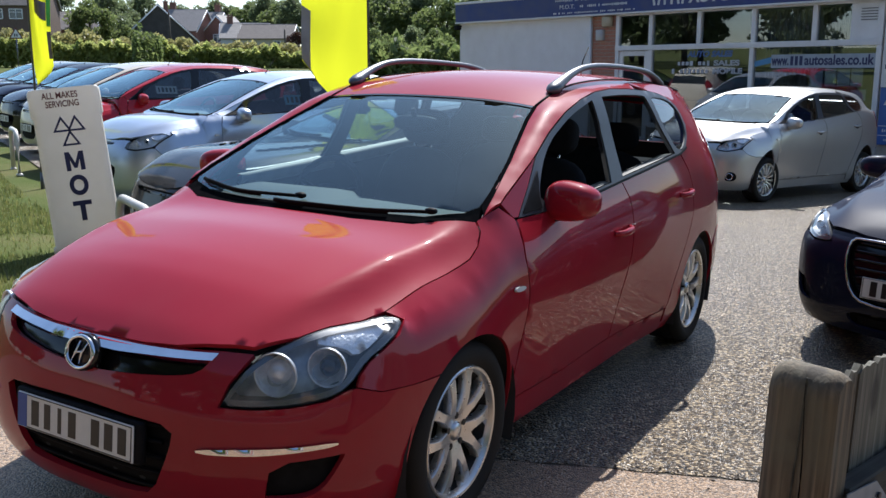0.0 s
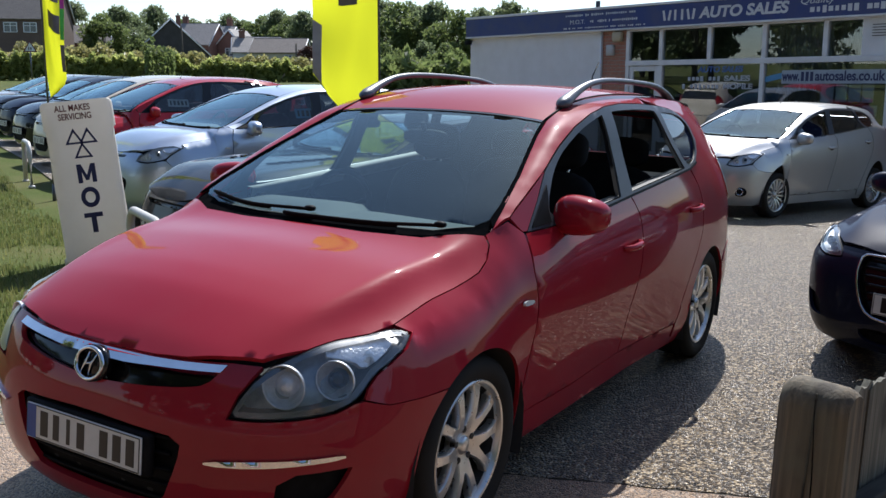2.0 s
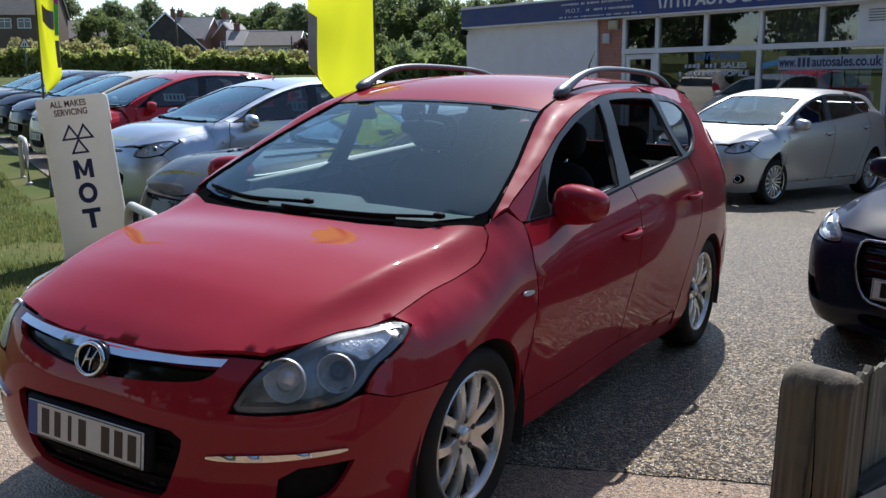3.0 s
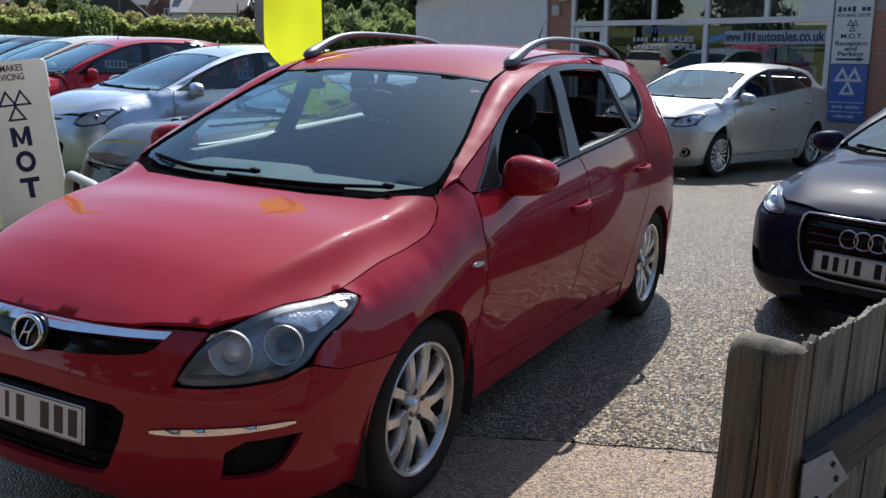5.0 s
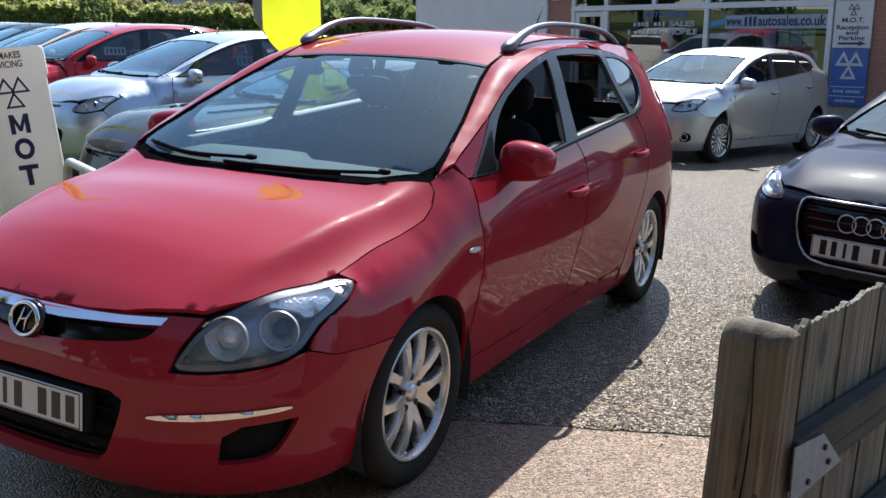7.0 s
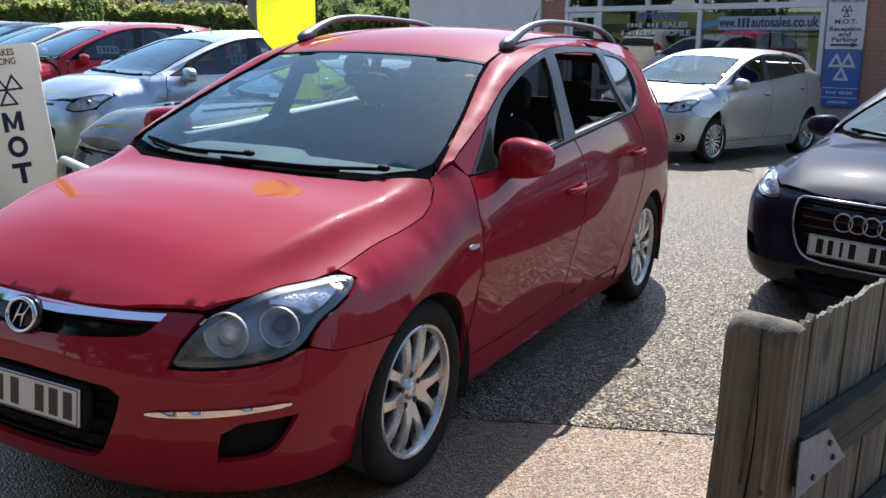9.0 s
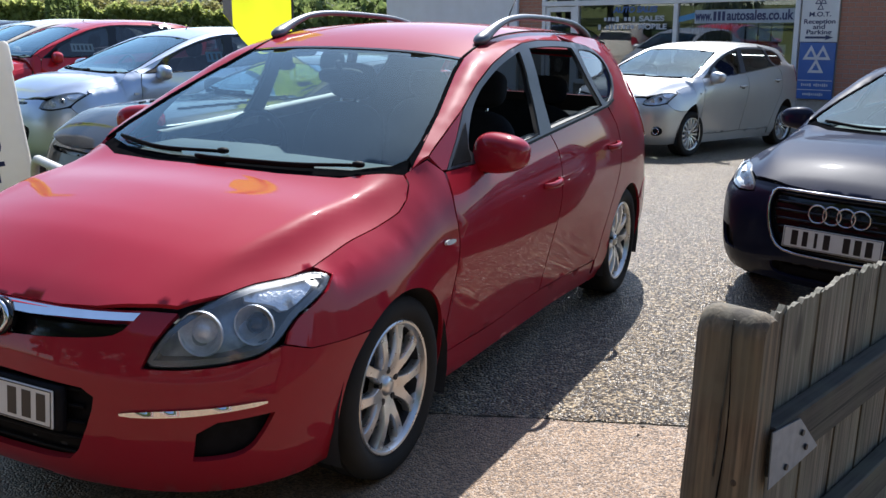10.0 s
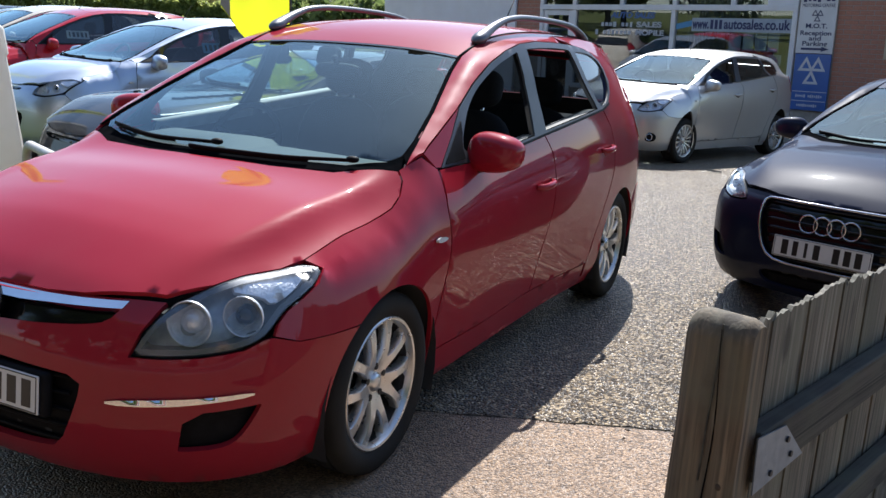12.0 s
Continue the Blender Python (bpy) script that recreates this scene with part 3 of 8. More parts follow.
def lathe(bm, profile, n=48, axis="x", centre=(0, 0, 0), closed=False):
    """Turns a profile of (along the axis, radius) round the axis."""
    rings = []
    for i in range(n):
        a = 2 * math.pi * i / n
        c, s = math.cos(a), math.sin(a)
        ring = []
        for u, r in profile:
            p = (u, r * c, r * s) if axis == "x" else (r * c, u, r * s) if axis == "y" else (r * c, r * s, u)
            ring.append(bm.verts.new((p[0] + centre[0], p[1] + centre[1], p[2] + centre[2])))
        rings.append(ring)
    m = len(profile)
    for i in range(n):
        a, b = rings[i], rings[(i + 1) % n]
        for k in range(m if closed else m - 1):
            q = [a[k], a[(k + 1) % m], b[(k + 1) % m], b[k]]
            try: bm.faces.new(q)
            except ValueError: pass
    bmesh.ops.remove_doubles(bm, verts=bm.verts[:], dist=0.0002)
    bmesh.ops.recalc_face_normals(bm, faces=bm.faces[:])
    return bm


def box(bm, size, m=None, bevel=0.0, seg=2):
    """Adds a box with rounded edges."""
    ret = bmesh.ops.create_cube(bm, size=1.0)
    vs = ret["verts"]
    bmesh.ops.scale(bm, vec=size, verts=vs)
    if bevel:
        es = list({e for v in vs for e in v.link_edges})
        r2 = bmesh.ops.bevel(bm, geom=es, offset=bevel, segments=seg, profile=0.5, affect="EDGES")
        vs = list({v for f in r2["faces"] for v in f.verts} | {v for v in vs if v.is_valid})
    if m is not None: bmesh.ops.transform(bm, matrix=m, verts=vs)
    return vs


def cylinder(bm, r, h, m=None, n=20, r2=None):
    ret = bmesh.ops.create_cone(bm, cap_ends=True, segments=n, radius1=r, radius2=r if r2 is None else r2, depth=h)
    if m is not None: bmesh.ops.transform(bm, matrix=m, verts=ret["verts"])
    return ret["verts"]


def tube(bm, pts, radius, n=10, flat=1.0, cap=True):
    """A round (or flattened) bar along a line of points; radius may be one a point."""
    p = [Vector(q) for q in pts]
    rings = []
    up = Vector((0, 0, 1))
    for i, c in enumerate(p):
        t = (p[min(i + 1, len(p) - 1)] - p[max(i - 1, 0)]).normalized()
        side = t.cross(up)
        if side.length < 1e-3: side = t.cross(Vector((1, 0, 0)))
        side.normalize()
        nrm = side.cross(t).normalized()
        r = radius[i] if isinstance(radius, (list, tuple, np.ndarray)) else radius
        rings.append([bm.verts.new(c + side * (r * math.cos(2 * math.pi * k / n)) + nrm * (r * flat * math.sin(2 * math.pi * k / n))) for k in range(n)])
    for a, b in zip(rings, rings[1:]):
        for k in range(n): bm.faces.new((a[k], a[(k + 1) % n], b[(k + 1) % n], b[k]))
    if cap:
        bm.faces.new(rings[0][::-1])
        bm.faces.new(rings[-1])
    bmesh.ops.recalc_face_normals(bm, faces=bm.faces[:])
    return bm


def blob(bm, size, m, power=2.6, nu=24, nv=14):
    """A rounded pillow shape (a superellipsoid)."""
    sp = lambda c: math.copysign(abs(c) ** (2 / power), c)
    rings = []
    for j in range(1, nv):
        b = -math.pi / 2 + math.pi * j / nv
        rings.append([bm.verts.new(m @ Vector((size[0] * sp(math.cos(b)) * sp(math.cos(2 * math.pi * i / nu)), size[1] * sp(math.cos(b)) * sp(math.sin(2 * math.pi * i / nu)), size[2] * sp(math.sin(b))))) for i in range(nu)])
    lo, hi = bm.verts.new(m @ Vector((0, 0, -size[2]))), bm.verts.new(m @ Vector((0, 0, size[2])))
    for a, b in zip(rings, rings[1:]):
        for i in range(nu): bm.faces.new((a[i], a[(i + 1) % nu], b[(i + 1) % nu], b[i]))
    for i in range(nu):
        bm.faces.new((lo, rings[0][(i + 1) % nu], rings[0][i]))
        bm.faces.new((hi, rings[-1][i], rings[-1][(i + 1) % nu]))
    return bm


def arc(cs, cz, r, a0, a1, n=14):
    """Points of a circle's arc, angles in degrees from the rear."""
    return [(cs + r * math.cos(radians(a)), cz + r * math.sin(radians(a))) for a in np.linspace(a0, a1, n)]


# ---- cars ----
AX_F, AX_R, ARCH_Z, ARCH_R = 1.473, 4.173, 0.30, 0.355
HEADLAMP = [(0.517, 0.574), (0.545, 0.629), (0.591, 0.682), (0.656, 0.717), (0.755, 0.748), (0.886, 0.774), (1.017, 0.785), (1.116, 0.785),
            (1.14, 0.771), (1.099, 0.737), (1.034, 0.708), (0.968, 0.678), (0.927, 0.646), (0.886, 0.614), (0.828, 0.592), (0.714, 0.579), (0.607, 0.573)]
WINDOW_TOP = [(1.925, 0.985), (2.059, 1.082), (2.19, 1.172), (2.387, 1.287), (2.567, 1.367), (2.748, 1.41), (2.928, 1.435), (3.15, 1.444), (3.40, 1.447),
              (3.691, 1.44), (3.86, 1.425), (3.987, 1.402), (4.10, 1.362), (4.15, 1.315), (4.15, 1.255), (4.08, 1.19), (3.99, 1.143)]
BELT = [(3.84, 1.115), (3.4, 1.082), (2.95, 1.048), (2.6, 1.02), (2.2, 0.998)]
GLASS_FRONT = [(2.10, 1.02), (2.13, 1.085), (2.231, 1.170), (2.34, 1.235), (2.444, 1.288), (2.633, 1.362), (2.85, 1.408), (2.862, 1.408), (2.864, 1.395), (2.863, 1.32), (2.846, 1.18), (2.80, 1.05), (2.79, 1.046), (2.4, 1.018)]
GLASS_REAR = [(2.935, 1.06), (2.945, 1.062), (2.962, 1.22), (2.984, 1.405), (2.986, 1.416), (3.0, 1.419), (3.3, 1.428), (3.585, 1.422), (3.60, 1.41), (3.62, 1.38), (3.675, 1.238), (3.76, 1.126), (3.755, 1.119), (3.3, 1.085)]
GLASS_QUARTER = [(3.81, 1.133), (3.735, 1.25), (3.683, 1.40), (3.69, 1.412), (3.9, 1.405), (4.045, 1.375), (4.13, 1.31), (4.065, 1.198), (3.94, 1.142)]
GRILLE = [(0, 0.605), (0.09, 0.61), (0.23, 0.622), (0.369, 0.637), (0.435, 0.652), (0.476, 0.692), (0.35, 0.696), (0.2, 0.693), (0, 0.69)]
GRILLE_BAR = [(0, 0.672), (0.123, 0.673), (0.238, 0.680), (0.353, 0.684), (0.474, 0.688), (0.486, 0.704), (0.336, 0.699), (0.197, 0.697), (0, 0.696)]
INTAKE = [(0, 0.255), (0.20, 0.262), (0.29, 0.275), (0.36, 0.42), (0.375, 0.497), (0.2, 0.507), (0, 0.512)]
FOG_RECESS = [(0.663, 0.415), (0.872, 0.428), (0.88, 0.424), (0.83, 0.345), (0.80, 0.318), (0.755, 0.304), (0.648, 0.300), (0.644, 0.304)]
SIDE_STRIP = [(0.451, 0.446), (0.591, 0.459), (0.73, 0.466), (0.853, 0.470), (0.853, 0.458), (0.73, 0.450), (0.591, 0.438), (0.451, 0.433)]


def whole(half):
    """A closed outline across the middle from its half, which runs from the middle line to the middle line."""
    return list(half) + [(-a, b) for a, b in half[::-1] if a > 1e-6]


def shrink(p, d):
    p = np.array(p, float)
    a, b = p - np.roll(p, 1, 0), np.roll(p, -1, 0) - p
    area = 0.5 * np.sum(p[:, 0] * np.roll(p[:, 1], -1) - np.roll(p[:, 0], -1) * p[:, 1])
    n = []
    for u, v in zip(a, b):
        u, v = u / (np.linalg.norm(u) + 1e-9), v / (np.linalg.norm(v) + 1e-9)
        q = np.array([-u[1] - v[1], u[0] + v[0]])
        n.append(q / max(np.linalg.norm(q), 0.3))
    return p + np.array(n) * d * (1 if area > 0 else -1)


def skin(off=0.0, over=True):
    def fn(s, z):
        if s < 0:
            x, y, z = fn(-s, z)
            return (-x, y, z)
        if s > estate.length:
            x, y, z = fn(2 * estate.length - s, z)
            return (-x, y, z)
        if over and s < 1.75 and z > 0.66:
            r = rim_at(s)
            if z > r:
                x, y, _ = estate.at(s, r, off + (z - r) * 1.6)
                return (x, y, estate.top(x, y) - off * 0.5)
        return estate.at(s, z, off)
    return fn


RIM_S = np.linspace(0, 5.73, 116)
RIM_Z = np.array([estate.rim_z(s) for s in RIM_S])


def rim_at(s): return float(np.interp(s, RIM_S, RIM_Z))


def deck(off=0.0):
    def fn(x, y): return (x, y, estate.top(x, y) - off)
    return fn


def under_rim(line, d):
    return [(a, min(b, rim_at(a) - d)) for a, b in line]


WINDOW_TOP = [(a, min(rim_at(a) - 0.003, 1.452)) if 2.15 < a < 3.5 else (a, min(b + 0.004, rim_at(a) - 0.006)) for a, b in WINDOW_TOP]
GLASS_FRONT, GLASS_REAR, GLASS_QUARTER = (under_rim(g, 0.028) for g in (GLASS_FRONT, GLASS_REAR, GLASS_QUARTER))


def rim_points(s0, s1, n): return [(s, rim_at(s)) for s in np.linspace(s0, s1, n)]


def rim_plan(s0, s1, n):
    return [estate.at(s, rim_at(s))[:2] for s in np.linspace(s0, s1, n)]


def edge_points(s0, s1, n):
    """The outer edge of pillar and roof: the window frame's top where there is one, else the rim."""
    top = [p for p in WINDOW_TOP if 2.1 < p[0] < 3.7 and p[1] > 1.1]
    out = []
    for s in np.linspace(s0, s1, n):
        z = float(np.interp(s, [p[0] for p in top], [p[1] for p in top])) + 0.003 if 2.15 < s < 3.55 else rim_at(s)
        out.append(estate.at(s, min(z, rim_at(s))))
    return out


def edge_plan(s0, s1, n): return [p[:2] for p in edge_points(s0, s1, n)]


PILLAR_IN = ([0.285, 0.416, 0.613, 0.928, 1.06, 1.3], [0.726, 0.70, 0.667, 0.583, 0.556, 0.55])


def pillar_deck():
    """The deck with the windscreen pillar rounded across its width, and the roof's edge rolled down to the window frame."""
    edge = np.array(edge_points(1.86, 4.4, 90))
    over = np.array([max(0.0, estate.top(x, y) - z) for x, y, z in edge])

    def fn(x, y):
        z = estate.top(x, y)
        a, b = float(np.interp(y, *PILLAR_IN)), float(np.interp(y, edge[:, 1], edge[:, 0]))
        t = (abs(x) - a) / max(b - a, 0.02) * 2 - 1
        k = float(np.interp(y, [0.30, 0.45, 1.0, 1.25], [0, 1, 1, 0]))
        u = min(1.0, max(0.0, (abs(x) - a) / max(b - a, 0.02)))
        return (x, y, z + 0.034 * k * max(0.0, 1 - t * t) - float(np.interp(y, edge[:, 1], over)) * u * u)
    return fn


def with_warp(fn, warp):
    return fn if warp is None else lambda a, b: warp(*fn(a, b))


def sheet(parent, name, mat, pieces, warp=None, step=0.05, gap=0.0025, depth=0.014, mirror=False, label=""):
    """A body panel of one or more bent pieces: (outline, holes, surface)."""
    bm = bmesh.new()
    for outline, holes, fn in pieces:
        bent(bm, shrink(outline, gap) if gap else outline, holes, with_warp(fn, warp), step, mirror=mirror)
    bmesh.ops.remove_doubles(bm, verts=bm.verts[:], dist=0.004 if len(pieces) > 1 else 0.0005)
    if len(pieces) > 1:
        inner = [v for v in bm.verts if not v.is_boundary]
        for _ in range(8): bmesh.ops.smooth_vert(bm, verts=inner, factor=0.5, use_axis_x=True, use_axis_y=True, use_axis_z=True)
    bm.normal_update()
    # outwards: away from the car's inside
    mid = Vector((0, 1.3, 0.55))
    good = sum((f.calc_center_median() - mid).dot(f.normal) * f.calc_area() for f in bm.faces)
    if good < 0: bmesh.ops.reverse_faces(bm, faces=bm.faces[:])
    if depth: turned_in(bm, depth)
    return part(name, bm, mat, parent, label)


def wheel(parent, at, side, style, tyre_r=0.316, rim_r=0.222, width=0.205):
    """A road wheel: alloy rim with its spokes, tyre, brake disc and centre cap. The face looks along +x, or -x on the other side."""
    m = Matrix.Translation(at) @ Matrix.Diagonal((side, 1, 1, 1))
    w = width / 2
    bm = bmesh.new()
    lathe(bm, [(w * 0.93, rim_r + 0.008), (w * 0.97, rim_r + 0.004), (w * 0.95, rim_r - 0.004), (w * 0.86, rim_r - 0.010), (w * 0.72, rim_r - 0.013), (w * 0.70, rim_r - 0.009)], 56)
    face = w * 0.80
    sp = bmesh.new()
    if style == "ten":
        # five arms, each forking into two prongs that meet the rim
        angles = [72 * i + 36 for i in range(5)]
        k = rim_r / 0.222
        at_ = lambda deg, r: (r * k * math.sin(radians(deg)), r * k * math.cos(radians(deg)))
        side_ = [(36, 0.046), (33, 0.060), (28, 0.080), (25, 0.100), (24, 0.128), (24.5, 0.160), (25.5, 0.190), (27, 0.216)]
        edge = [at_(d, r) for d, r in side_] + [at_(d, 0.216) for d in (15, 5, -5, -15)] + [at_(-d, r) for d, r in side_[::-1]]
        hole = [at_(d, r) for d, r in ((0, 0.098), (5, 0.110), (9, 0.130), (12, 0.160), (13.5, 0.190), (12.5, 0.205), (5, 0.210), (-5, 0.210), (-12.5, 0.205), (-13.5, 0.190), (-12, 0.160), (-9, 0.130), (-5, 0.110))]
        dip = lambda r: float(np.interp(r, [0.04, 0.075, 0.12, 0.17, 0.216], [-0.016, -0.006, 0.004, 0.005, -0.002]))
        edge, hole = dense(np.array(edge), 0.012), dense(np.array(hole), 0.012)
        inner, hole_out = shrink(edge, 0.0035), shrink(hole, -0.0035)
        v, f = fill(inner, [hole_out], 0.012)
        vs = [sp.verts.new((face + dip(math.hypot(*p) / k), p[0], p[1])) for p in v]
        for t in f: sp.faces.new([vs[i] for i in t])
        for line, cut in ((inner, edge), (hole_out, hole)):
            rows = [[sp.verts.new((face + dip(math.hypot(*p) / k) - dx, p[0], p[1])) for p in q] for q, dx in ((line, 0.0), (cut, 0.006), (cut, 0.034))]
            for p, q in zip(rows, rows[1:]):
                for i in range(len(p)): sp.faces.new((p[i], p[(i + 1) % len(p)], q[(i + 1) % len(p)], q[i]))
        bmesh.ops.remove_doubles(sp, verts=sp.verts[:], dist=0.0004)
    else:
        angles = [360 / 15 * i for i in range(15)]
        rows = []
        for r, wd, dx in ((0.045, 0.020, -0.016), (0.085, 0.018, -0.004), (0.13, 0.021, 0.004), (rim_r - 0.045, 0.028, 0.006), (rim_r - 0.008, 0.040, 0.000)):
            x, wd = face + dx, wd * 0.55
            rows.append([sp.verts.new(Vector(q)) for q in ((x - 0.030, -wd, r), (x - 0.006, -wd, r), (x, -wd * 0.72, r), (x, wd * 0.72, r), (x - 0.006, wd, r), (x - 0.030, wd, r))])
        for p, q in zip(rows, rows[1:]):
            for i in range(5): sp.faces.new((p[i], p[i + 1], q[i + 1], q[i]))
    bmesh.ops.recalc_face_normals(sp, faces=sp.faces[:])
    lathe(bm, [(face - 0.05, 0.068), (face - 0.022, 0.066), (face - 0.014, 0.056), (face - 0.016, 0.034), (face - 0.010, 0.031)], 30)
    bmesh.ops.recalc_face_normals(bm, faces=bm.faces[:])
    bmesh.ops.transform(bm, matrix=m, verts=bm.verts[:])
    if side < 0: bmesh.ops.reverse_faces(bm, faces=bm.faces[:])
    wh = part("wheel", bm, ALLOY, parent, "silver alloy wheel", sharp=35)
    first = part("spoke", sp, ALLOY, wh, sharp=35)
    for n, a in enumerate(angles):
        o = first if n == 0 else new("spoke", first.data)
        o.parent = wh
        o.matrix_basis = m @ Matrix.Rotation(radians(a), 4, "X")
    bm = bmesh.new()
    b = tyre_r
    lathe(bm, [(w * 0.90, rim_r + 0.006), (w * 1.02, rim_r + 0.02), (w * 1.10, (rim_r + b) / 2), (w * 1.04, b - 0.022), (w * 0.90, b - 0.006), (w * 0.62, b), (w * 0.60, b - 0.007), (w * 0.52, b - 0.007), (w * 0.50, b),
               (w * 0.05, b), (w * 0.03, b - 0.007), (-w * 0.03, b - 0.007), (-w * 0.05, b), (-w * 0.9, b - 0.006), (-w * 1.08, (rim_r + b) / 2), (-w * 0.9, rim_r + 0.006)], 64)
    bmesh.ops.transform(bm, matrix=m, verts=bm.verts[:])
    part("tyre", bm, RUBBER, wh, "black rubber tyre", sharp=50)
    # Shade between the spokes is put into the barrel's dark metal colour.
    bm = bmesh.new()
    lathe(bm, [(w * 0.72, rim_r - 0.0125), (0.0, rim_r - 0.028), (-w * 0.9, rim_r - 0.012), (-w * 0.95, rim_r + 0.008)], 48)
    bmesh.ops.transform(bm, matrix=m, verts=bm.verts[:])
    part("barrel", bm, DARK_METAL, wh, "wheel barrel coloured dark for the shade behind the spokes", sharp=40)
    bm = bmesh.new()
    lathe(bm, [(-0.02, 0.14), (0.0, 0.14), (0.0, 0.06), (0.01, 0.05)], 36)
    cylinder(bm, 0.145, 0.012, pose(-0.03, 0, 0, 0, 90, 0), 32)
    bmesh.ops.transform(bm, matrix=m, verts=bm.verts[:])
    part("brake_disc", bm, DARK_METAL, wh, "dull dark brake disc", sharp=40)
    bm = bmesh.new()
    lathe(bm, [(face - 0.012, 0.030), (face - 0.006, 0.028), (face - 0.003, 0.015), (face - 0.002, 0.0)], 24)
    bmesh.ops.transform(bm, matrix=m, verts=bm.verts[:])
    part("centre_cap", bm, ALLOY, wh)
    for i in range(5):
        bm = bmesh.new()
        cylinder(bm, 0.012, 0.02, pose(0, 0, 0, 72 * i, 0, 0) @ pose(face - 0.020, 0, 0.056, 0, 90, 0), 10)
        bmesh.ops.transform(bm, matrix=m, verts=bm.verts[:])
        part("wheel_nut", bm, DARK_METAL, wh, smooth=False)
    return wh


def bars(parent, name, m, width, height, mat, letters, gap_after=None):
    """Plain upright bars in place of writing that is not repeated here."""
    n = len(letters)
    cell = width / (n + 0.8)
    x = -width / 2 + cell * 0.5
    for i, k in enumerate(letters):
        bm = bmesh.new()
        box(bm, (cell * 0.62 * k, height, 0.0012), m @ pose(x, 0, 0))
        x += cell * (1.8 if gap_after == i else 1.0)
        part(name, bm, mat, parent, smooth=False)


def number_plate(parent, m, blue=True, width=0.52):
    """A white front plate on the pose m: x along it, y up, z out."""
    bm = bmesh.new()
    box(bm, (width, 0.111, 0.006), m, 0.002, 1)
    plate = part("number_plate", bm, PLATE_WHITE, parent, "white reflective number plate", smooth=False)
    bm = bmesh.new()
    for sx, sy, px, py in ((width - 0.012, 0.003, 0, 0.051), (width - 0.012, 0.003, 0, -0.051), (0.003, 0.105, width / 2 - 0.007, 0), (0.003, 0.105, -width / 2 + 0.007, 0)):
        box(bm, (sx, sy, 0.0012), m @ pose(px, py, 0.0036))
    part("plate_border", bm, PLATE_BLACK, plate, smooth=False)
    off = 0.02 if blue else 0.0
    bars(plate, "plate_bar", m @ pose(off, 0, 0.0036), width * 0.86, 0.079, PLATE_BLACK, [1, 0.8, 0.45, 0.95, 1, 1, 1], 3)
    if blue:
        bm = bmesh.new()
        box(bm, (0.042, 0.105, 0.0014), m @ pose(-width / 2 + 0.024, 0, 0.0037))
        part("plate_band", bm, PLATE_BLUE, plate, "blue band", smooth=False)
    return plate


def door_mirror(parent, at, side, paint_mat, size=(0.115, 0.075, 0.076)):
    m = Matrix.Translation(at) @ Matrix.Diagonal((side, 1, 1, 1))
    bm = bmesh.new()
    blob(bm, (size[0], size[1], size[2]), pose(0, 0, 0, 0, 0, -10), 2.7, 28, 16)
    for v in bm.verts:
        # domed front, flat back, narrower towards the tip
        if v.co.y > 0: v.co.y *= 0.55
        v.co.z *= 1.0 - 0.16 * (v.co.x / size[0])
        v.co.x += 0.10 * v.co.z
    bmesh.ops.transform(bm, matrix=m, verts=bm.verts[:])
    bmesh.ops.recalc_face_normals(bm, faces=bm.faces[:])
    ob = part("door_mirror", bm, paint_mat, parent)
    bm = bmesh.new()
    tube(bm, [(-0.17, 0.02, -0.085), (-0.11, 0.01, -0.075), (-0.05, 0.0, -0.058)], [0.034, 0.03, 0.03], 12, 0.7)
    bmesh.ops.transform(bm, matrix=m, verts=bm.verts[:])
    bmesh.ops.recalc_face_normals(bm, faces=bm.faces[:])
    part("mirror_arm", bm, BLACK_PLASTIC, ob, "black plastic arm")
    bm = bmesh.new()
    blob(bm, (size[0] * 0.86, 0.006, size[2] * 0.82), pose(0.0, size[1] * 0.52, 0, 0, 0, -10), 3.0, 20, 10)
    bmesh.ops.transform(bm, matrix=m, verts=bm.verts[:])
    part("mirror_glass", bm, MIRROR_GLASS, ob)
    return ob


def bowl(parent, name, at, aim, r, mat, ring=True, lens=True):
    """A lamp's bowl-shaped reflector with a bright ring and a bulb cover."""
    m = look(at, Vector(at) + Vector(aim)) @ pose(0, 0, 0, 180, 0, 0)
    bm = bmesh.new()
    lathe(bm, [(0.0, r), (-0.012, r * 0.9), (-0.03, r * 0.65), (-0.04, r * 0.35), (-0.042, 0.0)], 32, "z")
    bmesh.ops.transform(bm, matrix=m, verts=bm.verts[:])
    ob = part(name, bm, mat, parent)
    bm = bmesh.new()
    lathe(bm, [(-0.004, r), (0.006, r * 1.03), (0.010, r), (0.006, r * 0.95), (-0.004, r * 0.93)], 36, "z")
    bmesh.ops.transform(bm, matrix=m, verts=bm.verts[:])
    part("bezel", bm, REFLECTOR, ob)
    if lens:
        bm = bmesh.new()
        lathe(bm, [(-0.034, r * 0.52), (-0.012, r * 0.50), (0.0, r * 0.35), (0.005, 0.0)], 24, "z")
        bmesh.ops.transform(bm, matrix=m, verts=bm.verts[:])
        part("bulb_cover", bm, REFLECTOR, ob)
    return ob


